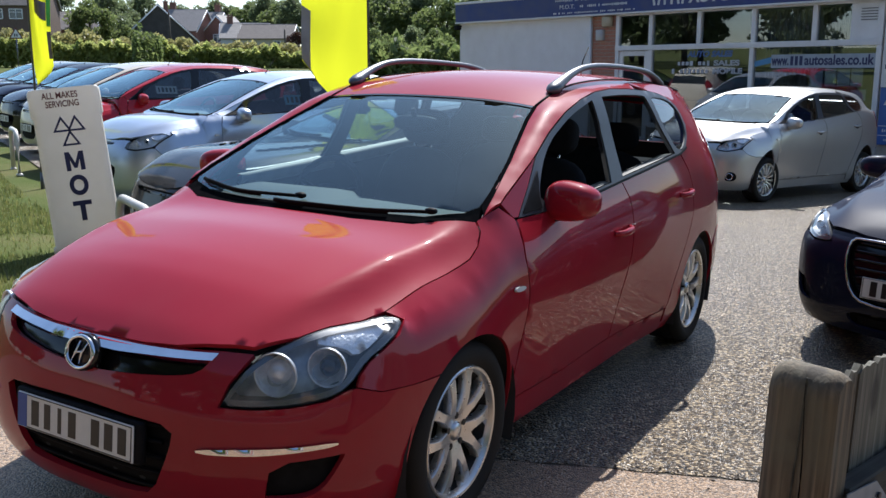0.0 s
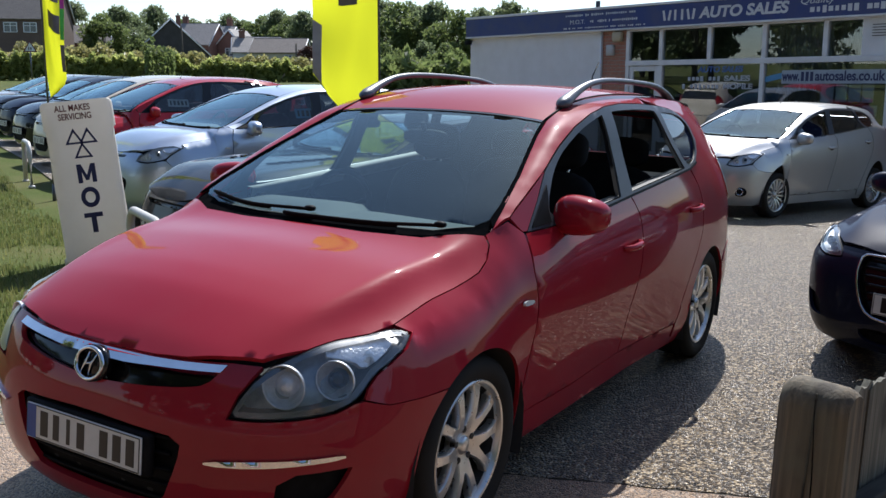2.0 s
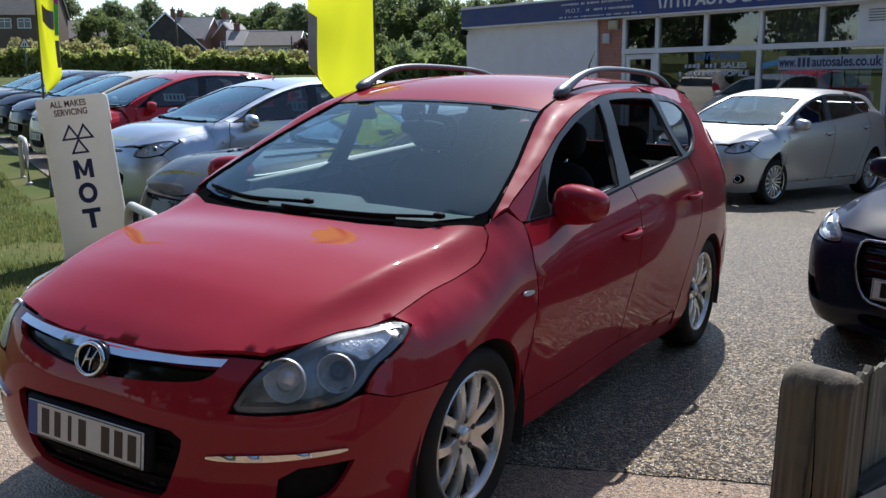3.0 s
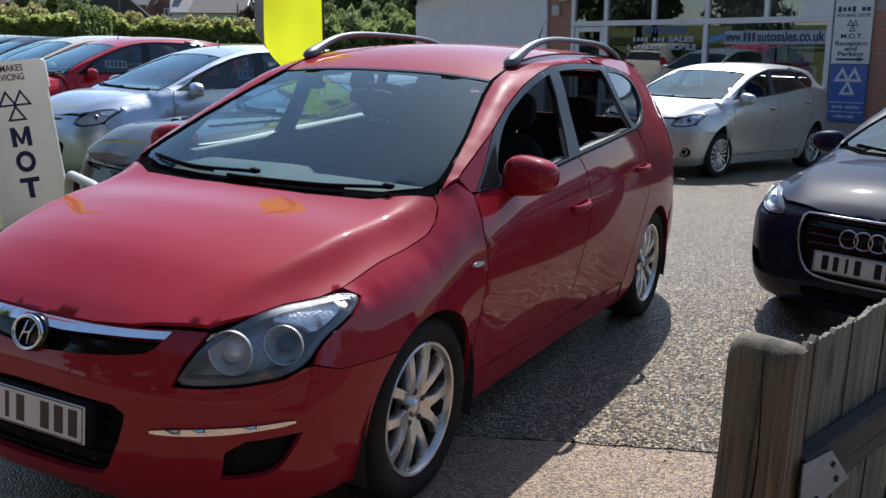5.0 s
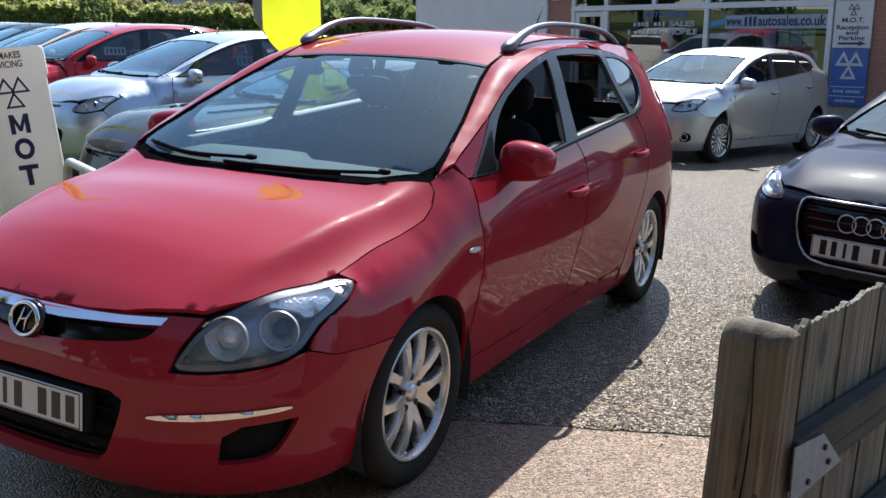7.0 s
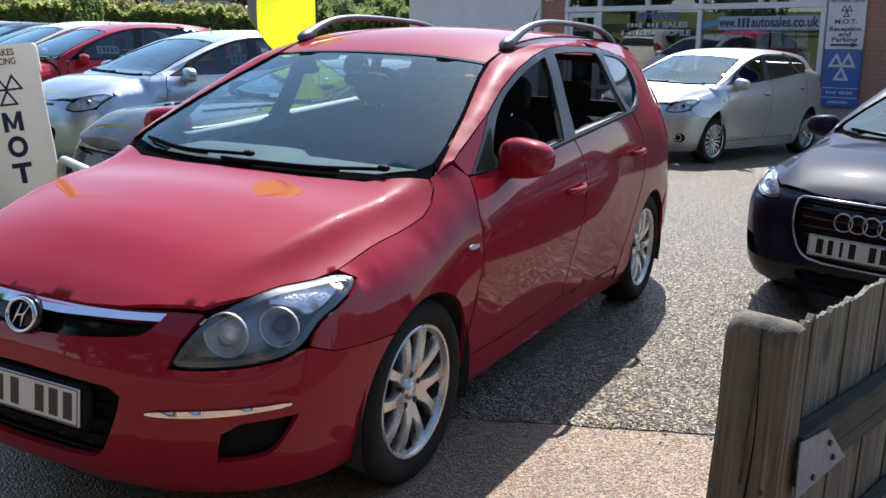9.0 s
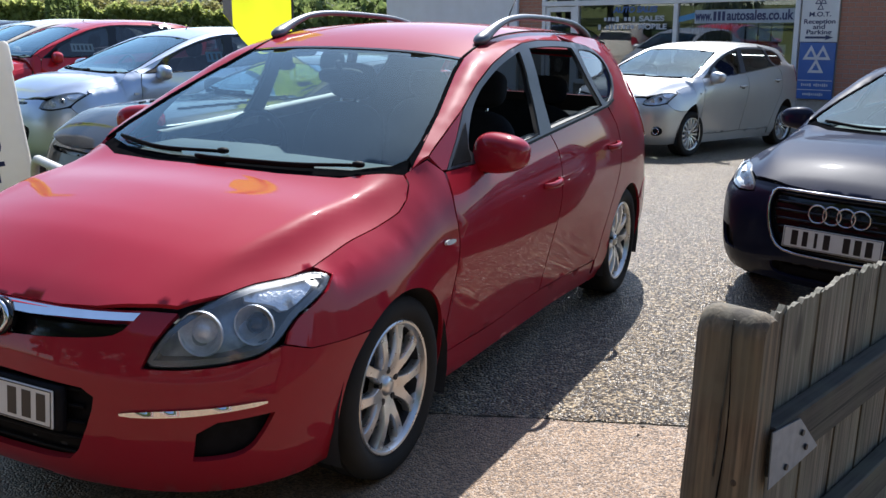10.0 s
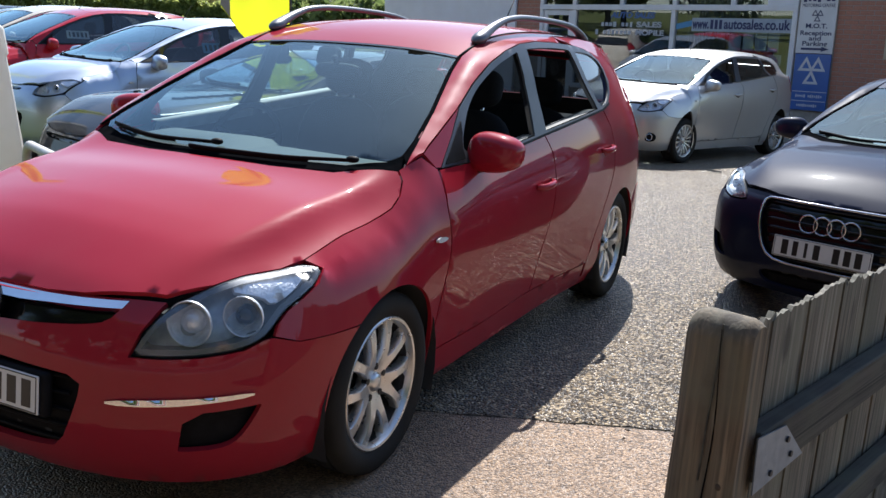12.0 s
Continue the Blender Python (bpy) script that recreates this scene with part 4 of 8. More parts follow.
def seat(parent, x, y, mat=None):
    mat = mat or SEAT_CLOTH
    bm = bmesh.new()
    blob(bm, (0.24, 0.26, 0.09), pose(x, y, 0.50, 6, 0, 0), 3.4, 24, 10)
    base = part("seat", bm, mat, parent)
    bm = bmesh.new()
    blob(bm, (0.235, 0.075, 0.32), pose(x, y + 0.30, 0.80, -16, 0, 0), 3.2, 24, 14)
    part("seat_back", bm, mat, base)
    bm = bmesh.new()
    blob(bm, (0.135, 0.05, 0.095), pose(x, y + 0.42, 1.215, -10, 0, 0), 3.0, 20, 12)
    part("headrest", bm, mat, base)
    for dx in (-0.05, 0.05):
        bm = bmesh.new()
        tube(bm, [(x + dx, y + 0.37, 1.05), (x + dx, y + 0.41, 1.17)], 0.007, 8)
        part("headrest_post", bm, CHROME, base)
    return base


def cabin(parent, warp=None, driver=-0.37, rich=True):
    """Dark inside: floor and inner walls, dashboard, seats and steering wheel."""
    w = warp or (lambda x, y, z: (x, y, z))
    bm = bmesh.new()
    out = [(0.04, 0.24), (1.06, 0.24)] + arc(AX_F, ARCH_Z, 0.41, 172, 8, 14) + [(1.89, 0.24), (3.75, 0.24)] + arc(AX_R, ARCH_Z, 0.41, 172, 8, 14) + [(4.60, 0.26), (5.70, 0.26), (5.70, 0.95), (4.3, 1.09), (3.84, 1.118), (3.4, 1.086), (2.6, 1.024), (2.2, 1.0), (1.95, 0.96), (1.7, 0.82), (1.4, 0.74), (1.1, 0.68), (0.8, 0.55), (0.04, 0.58)]
    bent(bm, out, (), with_warp(skin(0.035, False), warp), 0.12)
    shell = part("inner_side", bm, CABIN, parent, "dark inner side trim")
    bm = bmesh.new()
    bent(bm, out, (), with_warp(skin(0.035, False), warp), 0.12, mirror=True)
    part("inner_side", bm, CABIN, parent, "dark inner side trim")
    for a in (AX_F, AX_R):
        for sx in (-1, 1):
            bm = bmesh.new()
            pts = arc(a - AX_F, ARCH_Z, 0.372, -20, 200, 16)
            rows = [[bm.verts.new(w(sx * xx, y, z)) for y, z in pts] for xx in (0.855, 0.52)]
            for i in range(len(pts) - 1): bm.faces.new((rows[0][i], rows[0][i + 1], rows[1][i + 1], rows[1][i]))
            bm.faces.new(rows[1])
            part("wheel_housing", bm, CABIN, parent)
    bm = bmesh.new()
    fl = [(0.50, -0.62), (0.72, 0.5), (0.72, 2.2), (0.64, 3.3)]
    lo = [bm.verts.new(w(x, y, 0.20)) for x, y in fl] + [bm.verts.new(w(-x, y, 0.20)) for x, y in fl[::-1]]
    bm.faces.new(lo)
    part("floor_pan", bm, CABIN, parent, smooth=False)
    sheet(parent, "headliner", HEADLINER, [(whole([(0, 1.09), (0.53, 1.10), (0.56, 1.6), (0.56, 2.8), (0.45, 3.2), (0, 3.22)]), (), deck(0.03))], warp, 0.12, 0, 0)
    bm = bmesh.new()
    rows = []
    for y, z in ((0.27, 0.945), (0.36, 0.957), (0.55, 0.965), (0.66, 0.945), (0.70, 0.88), (0.68, 0.70), (0.60, 0.45)):
        rows.append([bm.verts.new(w(x, y + 0.07 * (1 - (abs(x) / 0.7)), z + (0.03 if (abs(x - driver) < 0.22 and 0.35 < y < 0.69 and z > 0.85) else 0))) for x in np.linspace(-1, 1, 29) * (0.62 if y < 0.3 else 0.66 if y < 0.5 else 0.72)])
    for a, b in zip(rows, rows[1:]):
        for i in range(28): bm.faces.new((a[i], a[i + 1], b[i + 1], b[i]))
    part("dashboard", bm, DASH, parent, "dark grey moulded dashboard")
    for sx in (-0.37, 0.37):
        if rich:
            q = w(sx, 1.25, 0)
            seat(parent, q[0], q[1])
    bm = bmesh.new()
    q = w(0, 2.15, 0.55)
    blob(bm, (0.62, 0.25, 0.09), pose(0, q[1], 0.52), 4, 24, 10)
    blob(bm, (0.62, 0.07, 0.32), pose(0, q[1] + 0.3, 0.80, -16, 0, 0), 4, 24, 12)
    if rich:
        for dx in (-0.38, 0.0, 0.38): blob(bm, (0.13, 0.045, 0.085), pose(dx, q[1] + 0.41, 1.17, -10, 0, 0), 3, 16, 10)
    part("rear_bench", bm, SEAT_CLOTH, parent, "dark cloth rear bench")
    bm = bmesh.new()
    q = w(driver, 0.80, 0.93)
    m = pose(q[0], q[1], q[2], 66, 0, 0)
    ring = [m @ Vector((0.182 * math.cos(a), 0.182 * math.sin(a), 0)) for a in np.linspace(0, 2 * math.pi, 33)]
    tube(bm, ring, 0.015, 10, 1.0, False)
    for a in (-90, 20, 160): tube(bm, [m @ Vector((0, 0, -0.02)), m @ Vector((0.175 * math.cos(radians(a)), 0.175 * math.sin(radians(a)), 0))], 0.018, 8, 0.6)
    blob(bm, (0.07, 0.06, 0.025), m, 2.4, 16, 8)
    part("steering_wheel", bm, BLACK_PLASTIC, parent, "black steering wheel")


def flank(car, body, warp, side, style):
    """Wing, doors with windows, quarter panel and the upper side frame of one flank."""
    mir = side < 0
    arch_f = arc(AX_F, ARCH_Z, ARCH_R, 127, 0, 22)
    wing_skin = arch_f + [(1.822, 0.20), (1.852, 0.20), (1.848, 0.6), (1.858, 0.86), (1.90, 0.985)] + rim_points(1.84, 1.15, 31) + style.get("lamp_behind", [(1.15, 0.775), (1.105, 0.735), (1.04, 0.705), (0.975, 0.675), (0.935, 0.645), (0.92, 0.615), (1.0, 0.590), (1.13, 0.585)])
    shut = style.get("shut", [(0.745, -0.335), (0.750, -0.254), (0.755, -0.132), (0.767, 0.026), (0.779, 0.12), (0.772, 0.188), (0.749, 0.243), (0.718, 0.268)])
    wing_top = shut + rim_plan(1.84, 1.15, 31)
    wing = sheet(body, "wing", style["paint"], [(wing_skin, (), skin(0, False)), (wing_top, (), deck())], warp, 0.045, 0.0012, 0.014, mir)
    door_f = [(1.858, 0.30), (1.853, 0.6), (1.863, 0.86), (1.91, 0.985)] + BELT[::-1][:3] + [(2.905, 1.045), (2.955, 0.96), (2.955, 0.85), (2.93, 0.6), (2.905, 0.305)]
    door_f.insert(0, (2.4, 0.29))
    front = sheet(body, "front_door", style["paint"], [(door_f[1:] + [door_f[0]], (), skin(0, False))], warp, 0.06, 0.0025, 0.014, mir)
    arch_r = arc(AX_R, ARCH_Z, ARCH_R, 180, 118, 12)
    door_r = [(2.91, 0.305), (2.935, 0.6), (2.96, 0.85), (2.96, 0.965), (2.91, 1.05), (3.4, 1.082), (3.84, 1.115), (3.92, 1.02), (3.95, 0.92), (3.94, 0.80), (3.88, 0.70), (3.78, 0.56), (3.70, 0.43), (3.64, 0.305)]
    rear = sheet(body, "rear_door", style["paint"], [(door_r, (), skin(0, False))], warp, 0.06, 0.0025, 0.014, mir)
    quarter = [(3.86, 1.112), (3.925, 1.02), (3.955, 0.92), (3.945, 0.80), (3.885, 0.70), (3.785, 0.56), (3.705, 0.43), (3.645, 0.305), (3.66, 0.22), (3.80, 0.22)] + arc(AX_R, ARCH_Z, ARCH_R, 180, 40, 24) + [(4.55, 0.55), (4.60, 0.617), (4.90, 0.617), (4.98, 0.86), (4.665, 0.88), (4.665, 1.08), (4.715, 1.205), (4.82, 1.24)]
    sill = [(1.835, 0.17), (3.80, 0.17), (3.80, 0.215), (3.64, 0.225), (3.63, 0.30), (2.9, 0.30), (2.4, 0.285), (1.86, 0.295), (1.83, 0.295)]
    sheet(body, "sill", style["paint"], [(sill, (), skin(0.004, False))], warp, 0.06, 0.001, 0.014, mir)
    upper = [(3.55, rim_at(3.55) - 0.006)] + [p for p in WINDOW_TOP if p[0] > 3.6] + quarter + rim_points(4.80, 3.55, 24)
    foot = [(1.895, 0.99)] + [p for p in WINDOW_TOP if p[0] < 2.1] + rim_points(2.18, 1.86, 8)
    strip = [(0.726, 0.285), (0.70, 0.416), (0.667, 0.613), (0.583, 0.928), (0.556, 1.06), (0.552, 1.2), (0.548, 1.5), (0.548, 2.5), (0.545, 3.0), (0.53, 3.15)] + edge_plan(4.80, 1.86, 60)
    sheet(body, "side_frame", style["paint"], [(upper, (), skin(0, False)), (foot, (), skin(0, False)), (strip, (), pillar_deck())], warp, 0.03, 0.002, 0.012, mir, "painted pillar, roof edge and rear quarter")
    outer = WINDOW_TOP + BELT
    frame_part = sheet(body, "window_frame", style.get("trim", FRAME_TRIM), [(outer, [chaikin(g, 2) for g in (GLASS_FRONT, GLASS_REAR, GLASS_QUARTER)], skin(-0.001, False))], warp, 0.05, 0.0005, 0.01, mir, "satin grey window surround")
    sail = [(1.955, 1.0), (2.06, 1.074), (2.155, 1.142), (2.135, 1.10), (2.10, 1.05), (2.09, 1.01)]
    sheet(front, "mirror_sail", BLACK_PLASTIC, [(sail, (), skin(-0.006, False))], warp, 0.05, 0, 0.01, mir, "black triangle at the mirror")
    lining = [(1.98, 0.975), (2.2, 0.99), (2.6, 1.01), (3.0, 1.04), (3.5, 1.075), (3.84, 1.10), (4.3, 1.05), (4.75, 1.0)] + [(s, rim_at(s) - 0.03) for s in np.linspace(4.75, 2.05, 30)]
    sheet(frame_part, "pillar_lining", CABIN, [(lining, [shrink(chaikin(g, 2), -0.002) for g in (GLASS_FRONT, GLASS_REAR, GLASS_QUARTER)], skin(0.028, False))], warp, 0.09, 0, 0, mir)
    if not (side > 0 and style.get("windows_down")): sheet(front, "window_glass", TINTED_GLASS if style.get("dark_rear") else SIDE_GLASS, [(chaikin(GLASS_FRONT, 2), (), skin(0.006, False))], warp, 0.09, -0.006, 0, mir)
    if not (side > 0 and style.get("windows_down")): sheet(rear, "window_glass", TINTED_GLASS if style.get("dark_rear") else SIDE_GLASS, [(chaikin(GLASS_REAR, 2), (), skin(0.006, False))], warp, 0.09, -0.006, 0, mir)
    sheet(frame_part, "quarter_glass", DARK_GLASS if style.get("dark_rear") else SIDE_GLASS, [(chaikin(GLASS_QUARTER, 2), (), skin(0.006, False))], warp, 0.09, -0.006, 0, mir)
    if style.get("belt_chrome", True):
        belt = BELT[::-1]
        bm_line = [(a, b - 0.004) for a, b in belt] + [(3.99, 1.138), (3.99, 1.15)] + [(a, b + 0.006) for a, b in BELT]
        sheet(body, "belt_strip", BLACK_PLASTIC if not style.get("belt_bright") else CHROME, [(bm_line, (), skin(-0.006, False))], warp, 0.06, 0, 0.012, mir, "narrow waist strip")
    # handles: a bar over a shallow cup
    for door, s, z in ((front, 2.80, 0.838), (rear, 3.79, 0.914)):
        bm = bmesh.new()
        pts = []
        for k in np.linspace(-1, 1, 11):
            q = with_warp(skin(-0.034 + 0.034 * abs(k) ** 4, False), warp)(s + 0.095 * k, z + 0.004 * k)
            pts.append((q[0] * side, q[1], q[2]))
        tube(bm, pts, [0.010 + 0.004 * (1 - abs(k)) for k in np.linspace(-1, 1, 11)], 10, 1.25)
        part("door_handle", bm, style["paint"], door)
        sheet(door, "handle_cup", BLACK_PLASTIC if style.get("plain") else style["paint"], [([(s + 0.055 * math.cos(a), z - 0.012 + 0.026 * math.sin(a)) for a in np.linspace(0, 2 * math.pi, 17)[:-1]], (), skin(-0.002, False))], warp, 0.03, 0, 0.004, mir)
    rep = [(s, z) for s, z in ((1.742, 0.752), (1.81, 0.752), (1.818, 0.766), (1.75, 0.772))]
    sheet(wing, "side_repeater", CLEAR_LENS, [(chaikin(rep, 2), (), skin(-0.008, False))], warp, 0.03, 0, 0.01, mir, "clear side repeater lamp")
    # tail lamp
    tail = [(4.665, 0.885), (4.67, 1.08), (4.72, 1.20), (4.86, 1.235), (5.02, 1.20), (5.06, 1.05), (5.00, 0.88)]
    sheet(body, "tail_lamp", RED_LENS, [(chaikin(tail, 1), (), skin(-0.006, False))], warp, 0.05, 0, 0.02, mir, "glossy red tail lamp")


def headlamp(body, warp, mir, outline, bulbs, indicator, depth=0.085):
    sgn = -1 if mir else 1
    house = sheet(body, "headlamp", REFLECTOR if depth < 0.06 else LAMP_DARK if depth < 0.07 else LAMP_GREY, [(shrink(chaikin(outline, 1), 0.004), (), skin(depth))], warp, 0.03, 0, 0, mir, "clear-lensed headlamp")
    bm = bmesh.new()
    ol = dense(shrink(chaikin(outline, 1), 0.004), 0.03)
    a = [with_warp(skin(0.002), warp)(*p) for p in ol]
    b = [with_warp(skin(depth), warp)(*p) for p in ol]
    va, vb = [bm.verts.new((p[0] * sgn, p[1], p[2])) for p in a], [bm.verts.new((p[0] * sgn, p[1], p[2])) for p in b]
    for i in range(len(va)): bm.faces.new((va[i], va[(i + 1) % len(va)], vb[(i + 1) % len(va)], vb[i]))
    bmesh.ops.recalc_face_normals(bm, faces=bm.faces[:])
    part("lamp_wall", bm, LAMP_GREY if depth < 0.06 else LAMP_DARK, house)
    ring = shrink(chaikin(outline, 1), 0.003)
    sheet(house, "bezel_rim", LAMP_DARK, [(ring, [shrink(ring, 0.015)], skin(0.005))], warp, 0.03, 0, 0, mir, "dark inner rim") if depth > 0.06 else None
    for k, (s, z, r) in enumerate(bulbs):
        p = with_warp(skin(depth * 0.47), warp)(s, z)
        dish = bowl(house, "reflector", (p[0] * sgn, p[1], p[2]), (0.30 * sgn, -1, 0.03), r, REFLECTOR, lens=k == 0)
        if k == 1:
            bm = bmesh.new()
            m = look(p, Vector(p) + Vector((0.30, -1, 0.03))) @ pose(0, 0, 0, 180, 0, 0)
            lathe(bm, [(-0.03, r * 0.50), (-0.006, r * 0.48), (0.0, r * 0.42), (0.008, r * 0.3), (0.012, r * 0.12), (0.0125, 0.0)], 28, "z")
            bmesh.ops.transform(bm, matrix=Matrix.Diagonal((sgn, 1, 1, 1)) @ m, verts=bm.verts[:])
            bmesh.ops.recalc_face_normals(bm, faces=bm.faces[:])
            part("projector_lens", bm, GLOSS_BLACK, dish, "dark glass projector lens")
    if indicator: sheet(house, "indicator", REFLECTOR, [(chaikin(indicator, 1), (), skin(0.018))], warp, 0.03, 0, 0.02, mir)
    sheet(house, "lens", LENS if depth > 0.07 else CLEAR_PANE, [(shrink(chaikin(outline, 1), 0.003), (), skin(-0.001))], warp, 0.03, 0, 0, mir)
    return house


def build_car(name, m, label, style, warp=None):
    """A car at the pose m (its front axle's middle on the ground, nose towards -y)."""
    car = thing(name, m, label, "car", style.get("group", ""))
    lamp = style.get("headlamp", HEADLAMP)
    # bonnet: nose edge, along the lamps, the shut line and the cowl
    lamp_top = [skin()(s, z)[:2] for s, z in lamp if z > rim_at(s) - 0.004]
    lamp_top = sorted(lamp_top, key=lambda p: p[1])
    shut_line = style.get("bonnet_edge", [(0.743, -0.335), (0.748, -0.254), (0.753, -0.132), (0.765, 0.026), (0.777, 0.12), (0.770, 0.185), (0.747, 0.24), (0.716, 0.262)])
    half = [(0, -0.797), (0.2, -0.790), (0.327, -0.774), (0.457, -0.738), (0.548, -0.700)] + [p for p in lamp_top if -0.69 < p[1] < -0.36] + shut_line + [(0.527, 0.147), (0.281, 0.113), (0, 0.108)]
    bonnet = sheet(car, "bonnet", style["paint"], [(whole(half), (), deck())], warp, style.get("bonnet_step", 0.04), 0.0015, 0.016)
    # front bumper skin with its openings
    arch_f = arc(AX_F, ARCH_Z, ARCH_R, 180, 128, 10)
    half = [(0, 0.175), (0.6, 0.18), (1.0, 0.185), (1.122, 0.20)] + arch_f + style.get("lamp_under", [(1.13, 0.584), (1.0, 0.589), (0.918, 0.612), (0.886, 0.608), (0.828, 0.587), (0.714, 0.574), (0.607, 0.568), (0.51, 0.568), (0.537, 0.632), (0.578, 0.684)]) + [(0.60, 0.706), (0.50, 0.709), (0.35, 0.704), (0.2, 0.7005), (0, 0.699)]
    full = lambda h: chaikin(whole(h), 1)
    holes = [full(style.get("grille", GRILLE)), full(style.get("intake", INTAKE))]
    fog = style.get("fog", FOG_RECESS)
    if fog: holes += [chaikin(fog, 1), chaikin([(-a, b) for a, b in fog], 1)]
    bumper = sheet(car, "front_bumper", style["paint"], [(whole(half), holes, skin(0, False))], warp, 0.035, 0.001, 0.02)
    sheet(bumper, "grille", GLOSS_BLACK, [(shrink(full(style.get("grille", GRILLE)), -0.01), (), skin(0.03, False))], warp, 0.04, 0, 0, False, "black upper grille")
    sheet(bumper, "intake", BLACK_PLASTIC, [(shrink(full(style.get("intake", INTAKE)), -0.01), (), skin(0.035, False))], warp, 0.04, 0, 0, False, "black lower intake")
    bm = bmesh.new()
    gr = style.get("intake", INTAKE)
    zs = np.linspace(min(p[1] for p in gr) + 0.03, max(p[1] for p in gr) - 0.03, 5)
    hw = max(p[0] for p in gr) * 0.86
    for z in zs:
        tube(bm, [with_warp(skin(0.022, False), warp)(s, z) for s in np.linspace(-hw, hw, 13)], 0.006, 6)
    part("grille_slats", bm, BLACK_PLASTIC, bumper)
    if fog:
        for mir in (False, True): sheet(bumper, "fog_recess", BLACK_PLASTIC, [(shrink(chaikin(fog, 1), -0.012), (), skin(0.03, False))], warp, 0.04, 0, 0, mir)
    for mir in (False, True):
        headlamp(car, warp, mir, lamp, style.get("bulbs", [(0.672, 0.650, 0.064), (0.850, 0.662, 0.058)]), style.get("indicator", [(0.796, 0.731), (0.902, 0.768), (1.095, 0.775), (1.07, 0.748), (1.009, 0.714), (0.94, 0.69), (0.911, 0.715)]), style.get("lamp_depth", 0.085))
    for side in (1, -1): flank(car, car, warp, side, style)
    roof = [(0, 1.075), (0.3, 1.078), (0.545, 1.068), (0.545, 1.2), (0.54, 1.5), (0.54, 2.5), (0.535, 3.0), (0.50, 3.15), (0.3, 3.24), (0, 3.26)]
    sheet(car, "roof", style["paint"], [(whole(roof), (), deck())], warp, 0.08, 0.003, 0.015)
    screen = [(0, 0.175), (0.28, 0.182), (0.527, 0.215), (0.66, 0.28), (0.692, 0.33), (0.69, 0.416), (0.652, 0.613), (0.568, 0.928), (0.543, 1.055), (0.3, 1.068), (0, 1.066)]
    sheet(car, "windscreen", GLASS, [(whole(screen), (), deck(0.003))], warp, 0.08, 0.001, 0, False, "clear laminated windscreen")
    cowl = [(0, 0.10), (0.281, 0.105), (0.527, 0.14), (0.70, 0.25), (0.72, 0.29), (0.70, 0.36), (0.655, 0.29), (0.527, 0.222), (0.28, 0.19), (0, 0.183)]
    sheet(car, "cowl", MATT_BLACK, [(whole(cowl), (), deck(0.012))], warp, 0.05, 0, 0.01, False, "black scuttle panel")
    trim = [(0.70, 0.33), (0.690, 0.416), (0.652, 0.613), (0.568, 0.928), (0.542, 1.06), (0.558, 1.06), (0.582, 0.928), (0.668, 0.613), (0.710, 0.416), (0.728, 0.30)]
    for mir in (False, True): sheet(car, "screen_seal", MATT_BLACK, [(trim, (), deck(-0.005))], warp, 0.06, 0, 0.01, mir)
    head = [(0, 1.060), (0.3, 1.062), (0.545, 1.050), (0.55, 1.066), (0.3, 1.077), (0, 1.0745)]
    sheet(car, "header_seal", GLOSS_BLACK, [(whole(head), (), deck(-0.001))], warp, 0.06, 0, 0.01)
    # tail
    L = estate.length
    rear_glass = [(4.99, 1.10), (5.05, 1.34), (L, 1.365), (2 * L - 5.05, 1.34), (2 * L - 4.99, 1.10)]
    sheet(car, "rear_window", DARK_GLASS, [(rear_glass, (), skin(-0.002, False))], warp, 0.08, 0, 0.006)
    gate = [(4.92, 0.62), (5.0, 0.87), (5.07, 1.05), (5.03, 1.21), (4.84, 1.24), (4.82, 1.39), (5.0, 1.40)] + [(s, 1.405) for s in np.linspace(5.1, 2 * L - 5.1, 9)] + [(2 * L - 5.0, 1.40), (2 * L - 4.82, 1.39), (2 * L - 4.84, 1.24), (2 * L - 5.03, 1.21), (2 * L - 5.07, 1.05), (2 * L - 5.0, 0.87), (2 * L - 4.92, 0.62)]
    sheet(car, "tailgate", style["paint"], [(gate, [rear_glass], skin(0, False))], warp, 0.07, 0.002, 0.015)
    tail_b = arc(AX_R, ARCH_Z, ARCH_R, 40, 5, 6) + [(4.53, 0.20), (4.7, 0.19), (L, 0.18), (2 * L - 4.7, 0.19), (2 * L - 4.53, 0.20)] + [(2 * L - a, b) for a, b in arc(AX_R, ARCH_Z, ARCH_R, 5, 40, 6)] + [(2 * L - 4.6, 0.612), (2 * L - 4.9, 0.612), (4.9, 0.612), (4.6, 0.612)]
    sheet(car, "rear_bumper", style["paint"], [(tail_b, (), skin(-0.004, False))], warp, 0.07, 0.002, 0.015)
    gate_lining = [(4.95, 0.64), (5.02, 0.9), (5.02, 1.36)] + [(s, 1.385) for s in np.linspace(5.1, 2 * L - 5.1, 7)] + [(2 * L - 5.02, 1.36), (2 * L - 5.02, 0.9), (2 * L - 4.95, 0.64)]
    sheet(car, "tailgate_lining", CABIN, [(gate_lining, [shrink(rear_glass, -0.004)], skin(0.03, False))], warp, 0.12, 0, 0)
    bm = bmesh.new()
    q0, q1 = (warp or (lambda x, y, z: (x, y, z)))(0.66, 2.62, 0.99), (warp or (lambda x, y, z: (x, y, z)))(0.60, 3.34, 0.99)
    box(bm, (q0[0] * 2, q1[1] - q0[1], 0.02), pose(0, (q0[1] + q1[1]) / 2, q0[2]), 0.006, 1)
    part("luggage_cover", bm, CABIN, car, smooth=False)
    cabin(car, warp, style.get("driver", -0.37), style.get("rich", True))
    w = warp or (lambda x, y, z: (x, y, z))
    tr, rr = style.get("tyre", 0.316), style.get("rim", 0.222)
